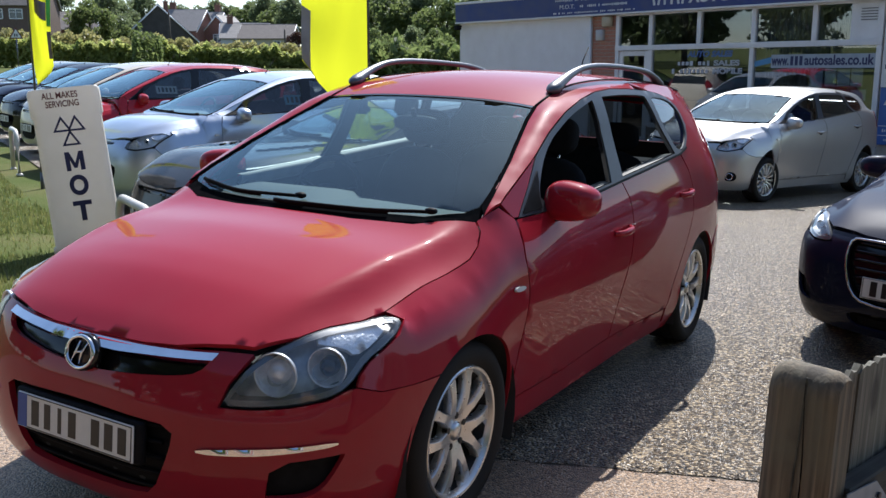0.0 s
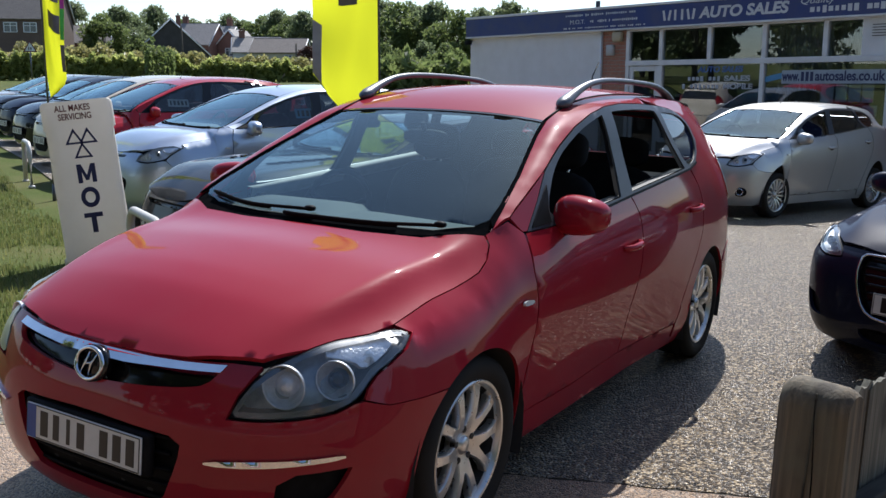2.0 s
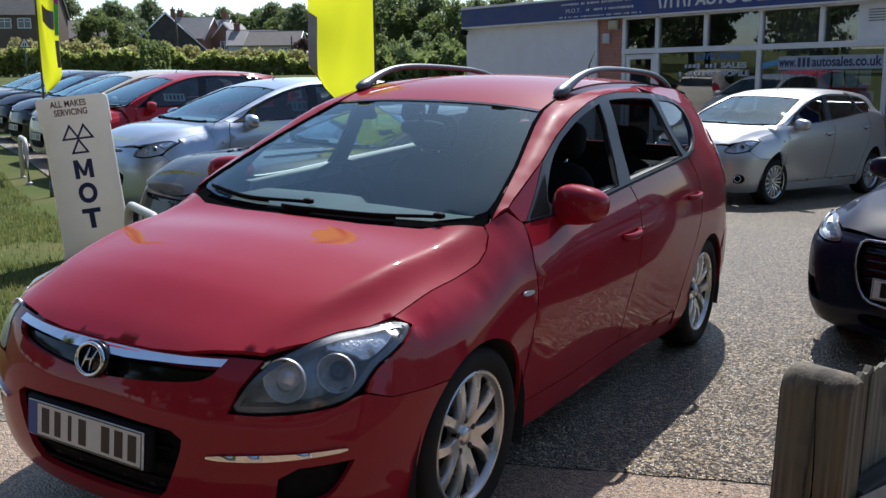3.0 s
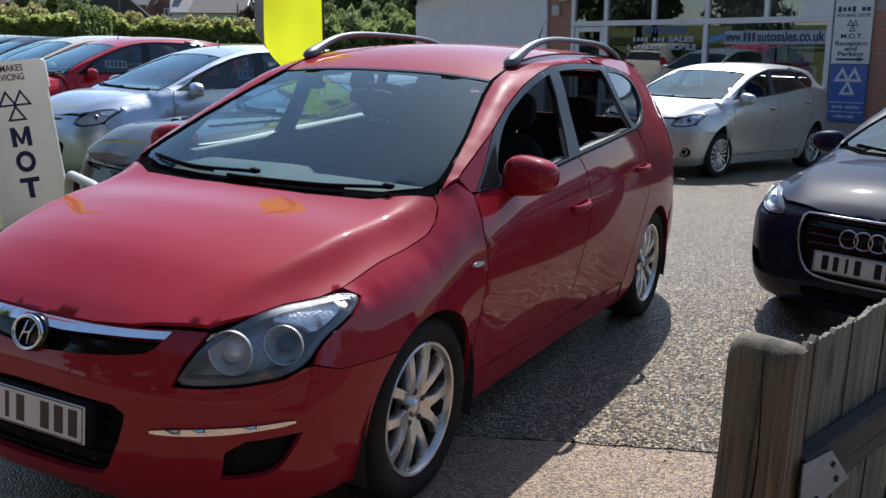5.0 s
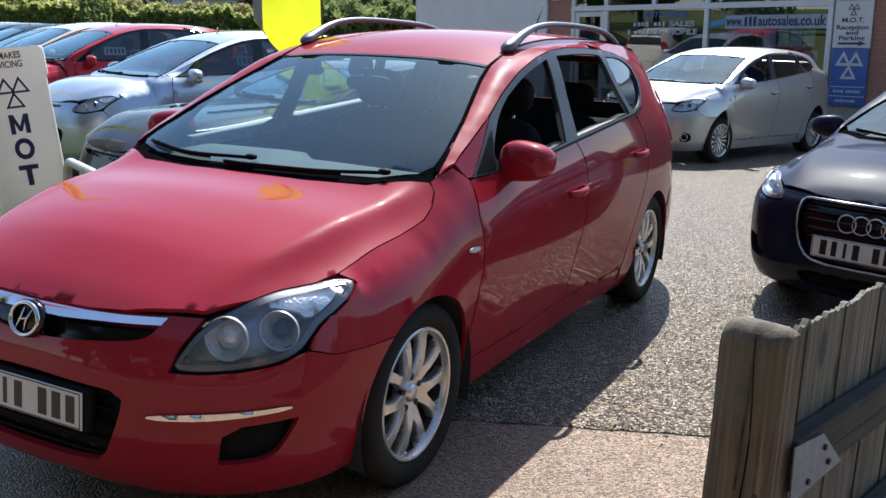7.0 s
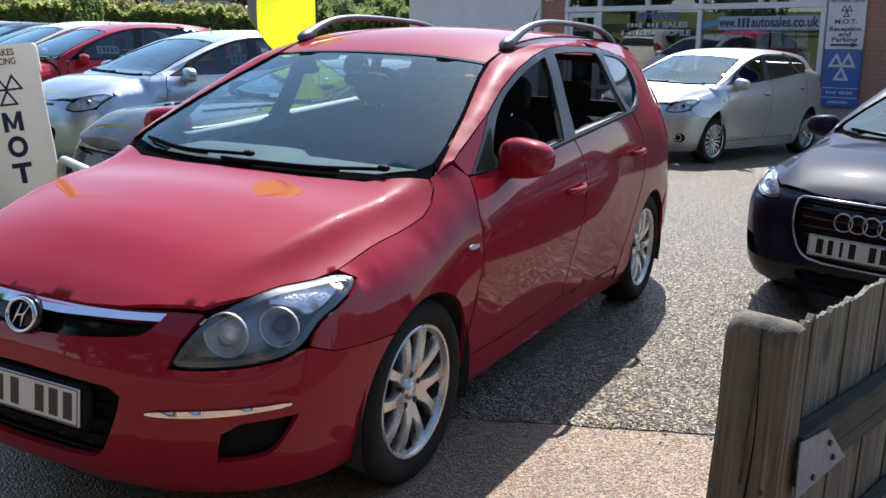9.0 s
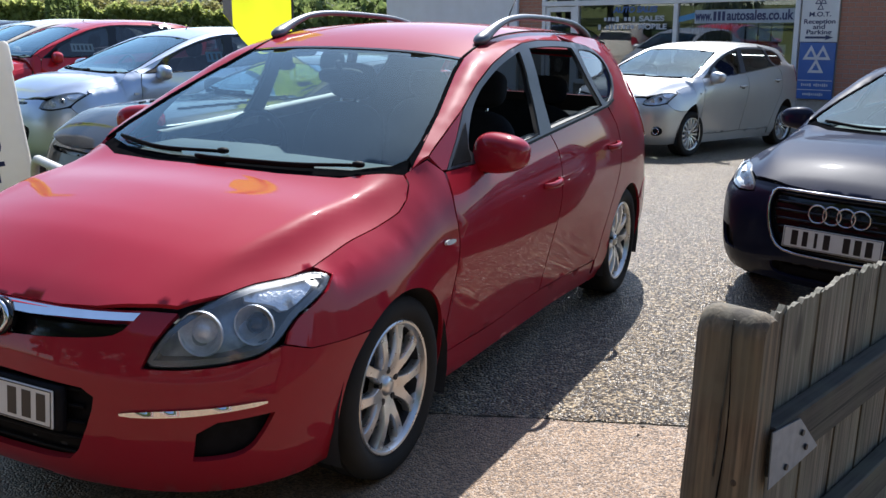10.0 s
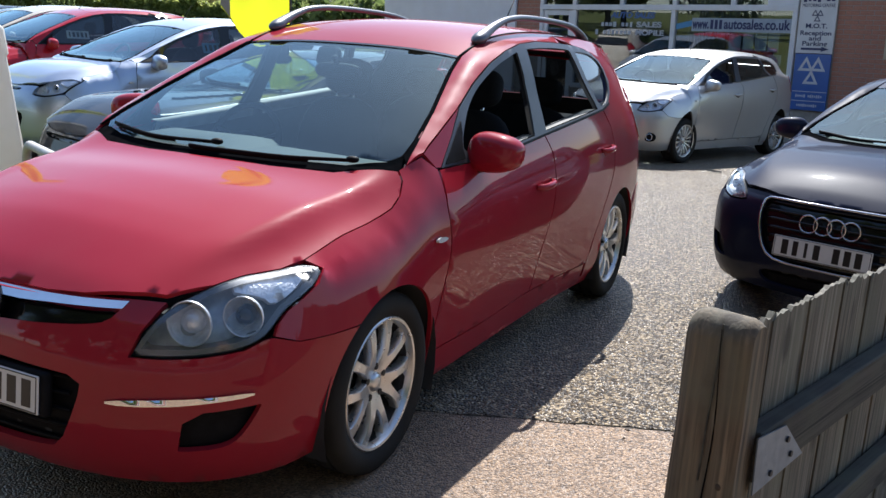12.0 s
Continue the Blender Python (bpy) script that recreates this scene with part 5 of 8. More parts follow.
    for y in (0.0, 2.70):
        for side in (1, -1):
            q = w(0.745, y, 0)
            wheel(car, (q[0] * side, q[1], tr - 0.004), side, style.get("wheels", "ten"), tr, rr)
    mp = style.get("mirror_at", (0.985, 0.70, 1.03))
    for side in (1, -1):
        q = w(*mp)
        door_mirror(car, (q[0] * side, q[1], q[2]), side, style.get("mirror_paint", style["paint"]))
    for pts, tip in (style.get("wipers", [([(0.56, 0.215), (0.30, 0.165), (0.0, 0.148), (-0.12, 0.152)], 0), ([(-0.02, 0.192), (-0.33, 0.192), (-0.60, 0.262)], 0)])):
        bm = bmesh.new()
        ln = spline(pts, 6)
        tube(bm, [w(x, y, estate.top(x, y) + 0.014) for x, y in ln], 0.005, 8, 1.4)
        tube(bm, [w(x, y + 0.01, estate.top(x, y) + 0.006) for x, y in ln[4:]], 0.005, 6, 1.5)
        x, y = pts[0]
        blob(bm, (0.024, 0.018, 0.012), Matrix.Translation(w(x, y, estate.top(x, y) + 0.018)), 2.4, 14, 8)
        part("wiper", bm, BLACK_PLASTIC, car, "black windscreen wiper")
    return car, bumper, bonnet


# ---- ground ----
EYE = Vector((2.26, -2.58, 1.48))
UP = SLOPE.to_3x3() @ Vector((0, 0, 1))


def plane_z(x, y):
    return -(UP.x * x + UP.y * y) / UP.z


def ground_z(x, y):
    """Height of the land: the sloping yard, then a gentle hill beyond it."""
    r = math.hypot(x - EYE.x, y - EYE.y)
    k = min(1.0, 26.0 / max(r, 0.01))
    z = plane_z(EYE.x + (x - EYE.x) * k, EYE.y + (y - EYE.y) * k)
    return z + float(np.interp(r, [0, 22, 80, 170, 300, 4000], [0, 0, 1.75, 3.9, 8.5, 9.0]))


def polar(azimuth, dist):
    """Place at an azimuth (degrees to the left of the way the cars are parked) and distance from the viewer's corner."""
    a = radians(azimuth)
    return EYE.x - math.sin(a) * dist, EYE.y + math.cos(a) * dist


def structure(name, bm, mat, label, smooth=False, sharp=None, kind="structure"):
    ob = part(name, bm, mat, None, label, smooth, sharp)
    return tagged(ob, label, kind=kind)


def flat_sheet(name, outline, mat, label, lift, step=0.5, thick=0.0):
    bm = bmesh.new()
    v, f = fill(outline, (), step)
    vs = [bm.verts.new((x, y, plane_z(x, y) + lift)) for x, y in v]
    for t in f: bm.faces.new([vs[i] for i in t])
    bm.normal_update()
    if bm.faces[:][0].normal.z < 0: bmesh.ops.reverse_faces(bm, faces=bm.faces[:])
    if thick: turned_in(bm, thick)
    return structure(name, bm, mat, label, smooth=False)


bm = bmesh.new()
radii = [0, 3, 6, 10, 14, 18, 22, 28, 36, 48, 64, 80, 110, 140, 170, 220, 300, 600, 1500, 4000]
rings = []
for r in radii[1:]:
    rings.append([bm.verts.new((EYE.x + r * math.cos(a), EYE.y + r * math.sin(a), ground_z(EYE.x + r * math.cos(a), EYE.y + r * math.sin(a)) - 0.02)) for a in np.linspace(0, 2 * math.pi, 97)[:-1]])
mid = bm.verts.new((EYE.x, EYE.y, ground_z(EYE.x, EYE.y) - 0.02))
for i in range(96): bm.faces.new((mid, rings[0][i], rings[0][(i + 1) % 96]))
for a, b in zip(rings, rings[1:]):
    for i in range(96): bm.faces.new((a[i], b[i], b[(i + 1) % 96], a[(i + 1) % 96]))
structure("ground", bm, GRASS_GROUND, "rough dry grass land rising gently to a hill", True)


def edge_y(x): return 0.546 + 0.415 * (x - 0.748)


verge = [(-1.55, edge_y(-1.55) + 0.02), (-2.3, 1.1), (-3.1, 2.05), (-4.2, 2.75), (-5.4, 3.5), (-8.6, 5.35), (-12.0, 7.2), (-18.0, 10.2), (-24, 12.5)]
yard_edge = [(x, edge_y(x)) for x in np.linspace(-1.55, 9.0, 240)]
random.seed(5)
yard_edge = [(x, y + 0.022 * noise.noise(Vector((x * 3.1, 2.0, 0))) + 0.014 * noise.noise(Vector((x * 14.0, 5.0, 0))) + random.uniform(-0.005, 0.005)) for x, y in yard_edge]
flat_sheet("yard", yard_edge + [(16, 12), (12, 24), (-24, 24), (-24, 12.5)] + verge[::-1][1:], ASPHALT, "worn grey asphalt yard of stone chippings", 0.0, 0.6)
def across_line(along, away): return EYE.x + 0.383 * away + 0.924 * along, EYE.y - 0.924 * away + 0.383 * along


foot = [(x, edge_y(x) - 0.025 + 0.016 * noise.noise(Vector((x * 5.0, 9.0, 0))) + 0.01 * noise.noise(Vector((x * 19.0, 4.0, 0)))) for x, y in yard_edge] + [across_line(9, 2.2), across_line(-26, 2.2), (-24, edge_y(-24))] + [(-12, edge_y(-12)), (-6, edge_y(-6)), (-3, edge_y(-3))]
road_line = lambda away: [across_line(a, away) for a in (-45, -20, 0, 20, 40)]
flat_sheet("road", road_line(2.4) + road_line(9.0)[::-1], ROAD, "dark grey asphalt road", 0.0, 2.0)
flat_sheet("kerb", [across_line(a, 2.22) for a in np.linspace(-45, 40, 18)] + [across_line(a, 2.42) for a in np.linspace(40, -45, 18)], CONCRETE, "dropped concrete kerb along the footway", 0.03, 1.0, 0.05)
flat_sheet("pavement", foot, FOOTWAY, "buff tarmac footway in front of the yard", 0.004, 0.7)
joint = [(x, edge_y(x) + 0.07) for x, y in yard_edge[::6]] + [(x, edge_y(x) - 0.09) for x, y in yard_edge[::-6]]
flat_sheet("joint", joint, JOINT, "dirt-filled joint between asphalt and footway", -0.004, 0.3)
# crumbs of stone broken from the asphalt's edge
random.seed(17)
bm = bmesh.new()
for _ in range(300):
    x = random.uniform(-1.2, 5.0)
    y = edge_y(x) + random.gauss(-0.02, 0.045)
    r = random.uniform(0.002, 0.006)
    blob(bm, (r * random.uniform(0.8, 1.4), r, r * 0.7), pose(x, y, plane_z(x, y) + 0.004 + r * 0.3, 0, 0, random.uniform(0, 180)), 2.6, 6, 4)
tagged(part("crumbs", bm, ASPHALT, None, smooth=False), "dark stone crumbs along the broken asphalt edge", "gravel", kind="stuff")

# grass blades on the verge
random.seed(11)
verts, faces = [], []
for _ in range(60000):
    x = random.uniform(-11, -1.7)
    top = float(np.interp(-x, [1.55, 2.3, 3.1, 5.0, 8.3, 12, 18], [edge_y(-1.55), 1.1, 2.05, 2.75, 4.4, 6.5, 8.5]))
    y = random.uniform(max(edge_y(x) + 0.1, -1.2), top + 0.15)
    if noise.noise(Vector((x * 0.7, y * 0.7, 0))) < -0.18 and random.random() < 0.85: continue
    h, a, w = random.uniform(0.02, 0.07), random.uniform(0, 6.28), random.uniform(0.003, 0.007)
    z = plane_z(x, y) - 0.02
    dx, dy = math.cos(a), math.sin(a)
    lean = random.uniform(-0.5, 0.5) * h
    n0 = len(verts)
    verts += [(x - dx * w, y - dy * w, z), (x + dx * w, y + dy * w, z), (x + lean * dy, y - lean * dx, z + h)]
    faces.append((n0, n0 + 1, n0 + 2))
me = bpy.data.meshes.new("verge_grass")
me.from_pydata(verts, [], faces)
me.materials.append(GRASS_BLADE)
tagged(new("verge_grass", me), "short patchy green and straw-coloured verge grass", "grass", kind="stuff")


# ---- lettering ----
def lettering(parent, name, text, m, height, mat, width=None, shear=0.0, depth=0.003, bold=0.0):
    """Writing with the built-in font: m puts x along the line and y up, centred."""
    cu = bpy.data.curves.new(name, "FONT")
    cu.body, cu.size, cu.extrude, cu.shear = text, height * 1.38, depth, shear
    cu.offset = bold
    cu.align_x, cu.align_y = "CENTER", "CENTER"
    tmp = bpy.data.objects.new(name, cu)
    scene.collection.objects.link(tmp)
    bpy.context.view_layer.update()
    me = bpy.data.meshes.new_from_object(tmp.evaluated_get(bpy.context.evaluated_depsgraph_get()))
    bpy.data.objects.remove(tmp)
    bpy.data.curves.remove(cu)
    xs = [v.co.x for v in me.vertices]
    k = (width / (max(xs) - min(xs))) if width else 1.0
    me.transform(m @ Matrix.Diagonal((k, 1, 1, 1)))
    me.name = name
    me.materials.append(mat)
    ob = new(name, me)
    if parent is not None: ob.parent = parent
    return ob


def text_bars(parent, name, m, width, height, mat, n, seed=1):
    """A line of plain bars in place of writing."""
    rnd = random.Random(seed)
    bm = bmesh.new()
    x, cell = -width / 2, width / n
    for i in range(n):
        if rnd.random() > 0.14: box(bm, (cell * rnd.uniform(0.5, 0.78), height * rnd.choice((0.7, 0.7, 1.0)), 0.004), m @ pose(x + cell / 2, 0, 0))
        x += cell
    ob = part(name, bm, mat, parent, smooth=False)
    ob["kind"] = "stuff"
    return ob


def triangles(parent, name, m, size, mat, bar=0.2):
    """Three open triangles, two over one."""
    bm = bmesh.new()
    for cx, cy in ((-0.20, 0.19), (0.20, 0.19), (0.0, -0.24)):
        p = [Vector((cx * size, (cy + 0.27) * size, 0)), Vector(((cx - 0.27) * size, (cy - 0.21) * size, 0)), Vector(((cx + 0.27) * size, (cy - 0.21) * size, 0))]
        c = sum(p, Vector()) / 3
        inner = [c + (q - c) * (1 - bar * 2.2) for q in p]
        for dz in (0.004,):
            o = [bm.verts.new(m @ (q + Vector((0, 0, dz)))) for q in p]
            i = [bm.verts.new(m @ (q + Vector((0, 0, dz)))) for q in inner]
            for k in range(3): bm.faces.new((o[k], o[(k + 1) % 3], i[(k + 1) % 3], i[k]))
    ob = part(name, bm, mat, parent, smooth=False)
    return ob


# ---- the sales office ----
FAC = pose(-9.24, 17.59, 0, 0, 0, math.degrees(math.atan2(-0.30913, 0.95102)))


def front(x, z, out=0.0):
    """Pose on the front of the building: x along it, y up, z out of the wall."""
    return pose(x, -out, z, 90, 0, 0)


def slab(bm, x0, x1, z0, z1, y0, y1, bevel=0.0):
    box(bm, (x1 - x0, y1 - y0, z1 - z0), pose((x0 + x1) / 2, (y0 + y1) / 2, (z0 + z1) / 2), bevel, 1)


def wall_bricks(parent, x0, x1, z0, z1, y, rows_named):
    """Brick facing: pieces of their own with recessed joints."""
    L, H, J = 0.215, 0.065, 0.010
    bm = bmesh.new()
    box(bm, (L, 0.024, H), None, 0.003, 1)
    full = bpy.data.meshes.new("brick")
    bm.to_mesh(full)
    bm.free()
    full.materials.append(BRICK)
    z, row = z0, 0
    while z + H <= z1 + 0.005:
        x = x0 - (L / 2 if row % 2 else 0)
        while x < x1 - 0.02:
            a, b = max(x, x0), min(x + L, x1)
            if b - a > 0.03:
                o = new("brick", full)
                o.parent = parent
                o.matrix_basis = pose((a + b) / 2, y + random.uniform(-0.002, 0.002), z + H / 2) @ Matrix.Diagonal(((b - a) / L, 1, 1, 1))
            x += L + J
        z += H + J
        row += 1


def sales_office():
    shop = thing("sales_office", FAC, "single-storey flat-roofed car sales office with white shopfront and blue fascia", "building")
    bm = bmesh.new()
    slab(bm, 0.0, 4.16, -0.9, 3.0, 0.0, 0.25)
    part("rendered_wall", bm, RENDER_WHITE, shop, "plain white rendered wall", smooth=False)
    bm = bmesh.new()
    slab(bm, 4.16, 4.78, -0.9, 3.0, 0.02, 0.25)
    slab(bm, 10.27, 14.0, -0.9, 3.0, 0.02, 0.25)
    slab(bm, 4.78, 10.27, -0.9, 0.42, 0.02, 0.25)
    slab(bm, 4.78, 10.27, 2.69, 3.0, 0.02, 0.25)
    brickwork = part("brick_wall", bm, MORTAR, shop, "red brick wall with pale joints", smooth=False)
    bm = bmesh.new()
    slab(bm, 0.0, 0.25, -0.9, 3.0, 0.25, 7.0)
    slab(bm, 13.75, 14.0, -0.9, 3.0, 0.25, 7.0)
    slab(bm, 0.25, 13.75, -0.9, 3.0, 6.75, 7.0)
    part("side_walls", bm, RENDER_WHITE, shop, smooth=False)
    bm = bmesh.new()
    slab(bm, -0.08, 14.08, 3.0, 3.10, -0.05, 7.05)
    part("roof", bm, ROOF_FELT, shop, "flat felt roof", smooth=False)
    bm = bmesh.new()
    slab(bm, -0.05, 14.05, 3.10, 3.15, -0.14, -0.02, 0.005)
    slab(bm, -0.05, 14.05, 2.655, 2.69, -0.13, -0.0, 0.005)
    part("fascia_trim", bm, WINDOW_WHITE, shop, smooth=False)
    bm = bmesh.new()
    slab(bm, -0.04, 14.04, 2.69, 3.10, -0.12, -0.0, 0.004)
    fascia = part("fascia", bm, SIGN_BLUE, shop, "dark blue fascia sign board", smooth=False)
    lettering(fascia, "lettering", "AUTO SALES", front(7.52, 2.885, 0.122), 0.20, LETTER_WHITE, 1.85, 0.15, 0.003, 0.010)
    for dx, lean in ((0.0, 0.10), (0.13, -0.10), (0.26, 0.0), (0.42, 0.0), (0.56, 0.10), (0.68, -0.08)):
        bm = bmesh.new()
        box(bm, (0.05, 0.2, 0.004), front(5.80 + dx, 2.885, 0.122) @ pose(0, 0, 0, 0, 0, math.degrees(lean * 2)))
        part("name_mark", bm, LETTER_WHITE, fascia, smooth=False)
    lettering(fascia, "lettering", "M.O.T.", front(3.55, 2.87, 0.122), 0.09, LETTER_WHITE, 0.42)
    text_bars(fascia, "print_line", front(4.55, 2.87, 0.122), 1.3, 0.05, LETTER_WHITE, 26, 3)
    text_bars(fascia, "print_line", front(4.15, 3.01, 0.122), 1.9, 0.05, LETTER_WHITE, 34, 4)
    text_bars(fascia, "print_line", front(4.25, 2.745, 0.122), 2.2, 0.035, LETTER_WHITE, 44, 5)
    lettering(fascia, "lettering", "Quality", front(8.95, 2.975, 0.122), 0.12, LETTER_WHITE, 0.62, 0.25)
    text_bars(fascia, "print_line", front(9.6, 2.82, 0.122), 1.55, 0.12, LETTER_WHITE, 14, 6)
    # shopfront: frames, panes
    bm = bmesh.new()
    for x in (4.845, 5.67, 6.79, 7.94, 9.10, 10.24): slab(bm, x - 0.045, x + 0.045, 2.03, 2.66, -0.02, 0.08, 0.006)
    for x in (4.845, 5.68, 7.93, 10.24): slab(bm, x - 0.045, x + 0.045, 0.42, 1.93, -0.02, 0.08, 0.006)
    slab(bm, 4.80, 10.285, 1.93, 2.03, -0.03, 0.08, 0.006)
    slab(bm, 4.80, 10.285, 2.62, 2.70, -0.02, 0.08, 0.006)
    slab(bm, 5.70, 10.285, 0.40, 0.49, -0.05, 0.08, 0.006)
    frames = part("shopfront_frame", bm, WINDOW_WHITE, shop, "white painted shopfront frame", smooth=False)
    bm = bmesh.new()
    slab(bm, 9.73, 10.20, 2.03, 2.62, 0.0, 0.05, 0.004)
    panel = part("blank_panel", bm, WINDOW_WHITE, shop, smooth=False)
    for k in range(5):
        bm = bmesh.new()
        slab(bm, 9.90, 10.17, 2.34 + 0.045 * k, 2.352 + 0.045 * k, -0.012, 0.0)
        part("vent_slat", bm, FRAME_TRIM, panel, smooth=False)
    for x0, x1, z0, z1 in ((4.89, 5.625, 2.03, 2.62), (5.715, 6.745, 2.03, 2.62), (6.835, 7.895, 2.03, 2.62), (7.985, 9.055, 2.03, 2.62), (9.145, 9.73, 2.03, 2.62), (5.725, 7.885, 0.49, 1.93), (7.975, 10.195, 0.49, 1.93)):
        bm = bmesh.new()
        slab(bm, x0, x1, z0, z1, 0.03, 0.036)
        part("pane", bm, SHOP_GLASS, shop, smooth=False)
    bm = bmesh.new()
    slab(bm, 4.90, 5.00, -0.3, 1.92, 0.0, 0.05, 0.005)
    slab(bm, 5.53, 5.63, -0.3, 1.92, 0.0, 0.05, 0.005)
    slab(bm, 5.00, 5.53, 1.82, 1.92, 0.0, 0.05, 0.005)
    slab(bm, 5.00, 5.53, -0.3, 0.2, 0.0, 0.05, 0.005)
    door = part("door", bm, WINDOW_WHITE, shop, "white framed glazed door", smooth=False)
    bm = bmesh.new()
    slab(bm, 5.00, 5.53, 0.2, 1.82, 0.02, 0.026)
    part("pane", bm, SHOP_GLASS, door, smooth=False)
    bm = bmesh.new()
    tube(bm, [(5.04, -0.04, 0.9), (5.04, -0.04, 1.15)], 0.012, 8)
    part("door_handle", bm, CHROME, door)
    # inside
    bm = bmesh.new()
    slab(bm, 0.3, 13.7, -0.5, 2.98, 4.5, 4.55)
    slab(bm, 0.3, 13.7, -0.35, -0.30, 0.3, 4.5)
    slab(bm, 0.3, 13.7, 2.90, 2.95, 0.3, 4.5)
    part("inner_room", bm, SHOP_INSIDE, shop, smooth=False)
    for x0, x1, z0, z1 in ((7.99, 9.05, 1.2, 2.6), (9.15, 9.72, 1.2, 2.6)):
        bm = bmesh.new()
        n = 60
        xs = np.linspace(x0, x1, n)
        lo = [bm.verts.new((x, 0.42 + 0.03 * math.sin(i * 1.25), z0)) for i, x in enumerate(xs)]
        hi = [bm.verts.new((x, 0.42 + 0.02 * math.sin(i * 1.25), z1)) for i, x in enumerate(xs)]
        for i in range(n - 1): bm.faces.new((lo[i], lo[i + 1], hi[i + 1], hi[i]))
        part("curtain", bm, CURTAIN, shop, "pale pleated curtain behind glass")
    # writing on the panes
    # Pale reflection behind the letters is put into an opaque grey-blue strip.
    glass_sign = part("web_banner", _backing_strip(8.32, 10.19, 1.565, 1.80), LETTER_BACKING, shop, "grey-blue strip for the pane's pale reflection behind blue letters", smooth=False)
    lettering(glass_sign, "lettering", "www.", front(8.50, 1.69, 0.0), 0.17, LETTER_NAVY, 0.33, 0, 0.003, 0.008)
    for k in range(3):
        bm = bmesh.new()
        box(bm, (0.055, 0.16, 0.004), front(8.72 + 0.085 * k, 1.69, 0.002))
        part("name_mark", bm, LETTER_NAVY, glass_sign, smooth=False)
    lettering(glass_sign, "lettering", "autosales.co.uk", front(9.555, 1.69, 0.0), 0.17, LETTER_NAVY, 1.22, 0, 0.003, 0.006)
    lettering(shop, "pane_lettering", "AUTO SALES", front(7.02, 1.83, -0.026), 0.11, SIGN_BLUE_LIGHT, 1.0, 0.2, 0.003, 0.006)
    lettering(shop, "pane_lettering", "SALES", front(7.40, 1.66, -0.026), 0.10, LETTER_PALE, 0.55, 0, 0.003, 0.005)
    lettering(shop, "pane_lettering", "MOBILE", front(7.42, 1.51, -0.026), 0.10, LETTER_PALE, 0.62, 0, 0.003, 0.005)
    text_bars(shop, "print_line", front(6.68, 1.66, -0.024), 0.75, 0.10, LETTER_PALE, 8, 9)
    text_bars(shop, "print_line", front(6.60, 1.51, -0.024), 0.85, 0.10, LETTER_PALE, 9, 10)
    for x0, x1, z0, z1 in ((9.32, 9.52, 1.25, 1.57), (9.54, 9.76, 1.25, 1.57), (9.78, 9.98, 1.25, 1.56), (9.80, 10.05, 1.02, 1.20), (9.05, 9.28, 1.22, 1.52)):
        bm = bmesh.new()
        slab(bm, x0, x1, z0, z1, 0.05, 0.054)
        part("notice", bm, PAPER, shop, "white paper notice taped inside the pane", smooth=False)
    bm = bmesh.new()
    box(bm, (0.42, 0.10, 0.004), front(8.18, 1.68, -0.026) @ pose(0, 0, 0, 0, 0, 12))
    part("slanted_sticker", bm, BLUE_STICKER, shop, smooth=False)
    # small fittings
    bm = bmesh.new()
    slab(bm, 4.47, 4.71, 2.43, 2.63, -0.09, 0.02, 0.02)
    part("alarm_box", bm, CREAM_WALL, shop, "cream alarm box")
    bm = bmesh.new()
    slab(bm, 4.30, 4.49, 2.15, 2.37, -0.06, 0.02, 0.01)
    part("meter_box", bm, PALE_WALL, shop, "small pale wall box")
    bm = bmesh.new()
    tube(bm, [(0.05, 0.0, 2.60), (0.05, -0.14, 2.60), (0.12, -0.2, 2.56)], 0.02, 8)
    box(bm, (0.16, 0.10, 0.10), pose(0.16, -0.22, 2.55), 0.015)
    part("flood_lamp", bm, BLACK_PLASTIC, shop, "small black floodlight")
    bm = bmesh.new()
    cylinder(bm, 0.05, 0.25, pose(3.75, 0.3, 3.2), 12)
    part("roof_vent", bm, FRAME_TRIM, shop)
    bm = bmesh.new()
    tube(bm, [(4.15, -0.03, -0.2), (4.15, -0.03, 2.66)], 0.022, 10)
    part("downpipe", bm, WINDOW_WHITE, shop)
    # wall signs
    bm = bmesh.new()
    slab(bm, 10.32, 10.94, 1.25, 2.36, -0.03, 0.0, 0.004)
    white = part("wall_sign_upper", bm, SIGN_WHITE, shop, "white directional wall sign", smooth=False)
    lettering(white, "lettering", "MOTORING CENTRE", front(10.63, 2.02, 0.031), 0.055, LETTER_NAVY, 0.54)
    text_bars(white, "print_line", front(10.63, 2.12, 0.033), 0.54, 0.09, LETTER_NAVY, 7, 12)
    triangles(white, "triangle_mark", front(10.63, 1.86, 0.031), 0.21, LETTER_NAVY)
    for txt, z, wd in (("M.O.T.", 1.69, 0.36), ("Reception", 1.575, 0.52), ("and", 1.49, 0.20), ("Parking", 1.405, 0.42)):
        lettering(white, "lettering", txt, front(10.63, z, 0.031), 0.075, LETTER_NAVY, wd, 0, 0.003, 0.002)
    bm = bmesh.new()
    box(bm, (0.34, 0.035, 0.004), front(10.58, 1.32, 0.032))
    p = [front(10.63, 1.32, 0.033) @ Vector(q) for q in ((0.12, 0.04, 0), (0.12, -0.04, 0), (0.25, 0, 0))]
    bm.faces.new([bm.verts.new(q) for q in p])
    part("arrow", bm, LETTER_NAVY, white, smooth=False)
    bm = bmesh.new()
    slab(bm, 10.33, 10.935, 0.31, 1.24, -0.03, 0.0, 0.004)
    blue = part("wall_sign_lower", bm, SIGN_BLUE_LIGHT, shop, "blue wall sign with three white triangles", smooth=False)
    triangles(blue, "triangle_mark", front(10.63, 0.97, 0.031), 0.50, LETTER_WHITE, 0.24)
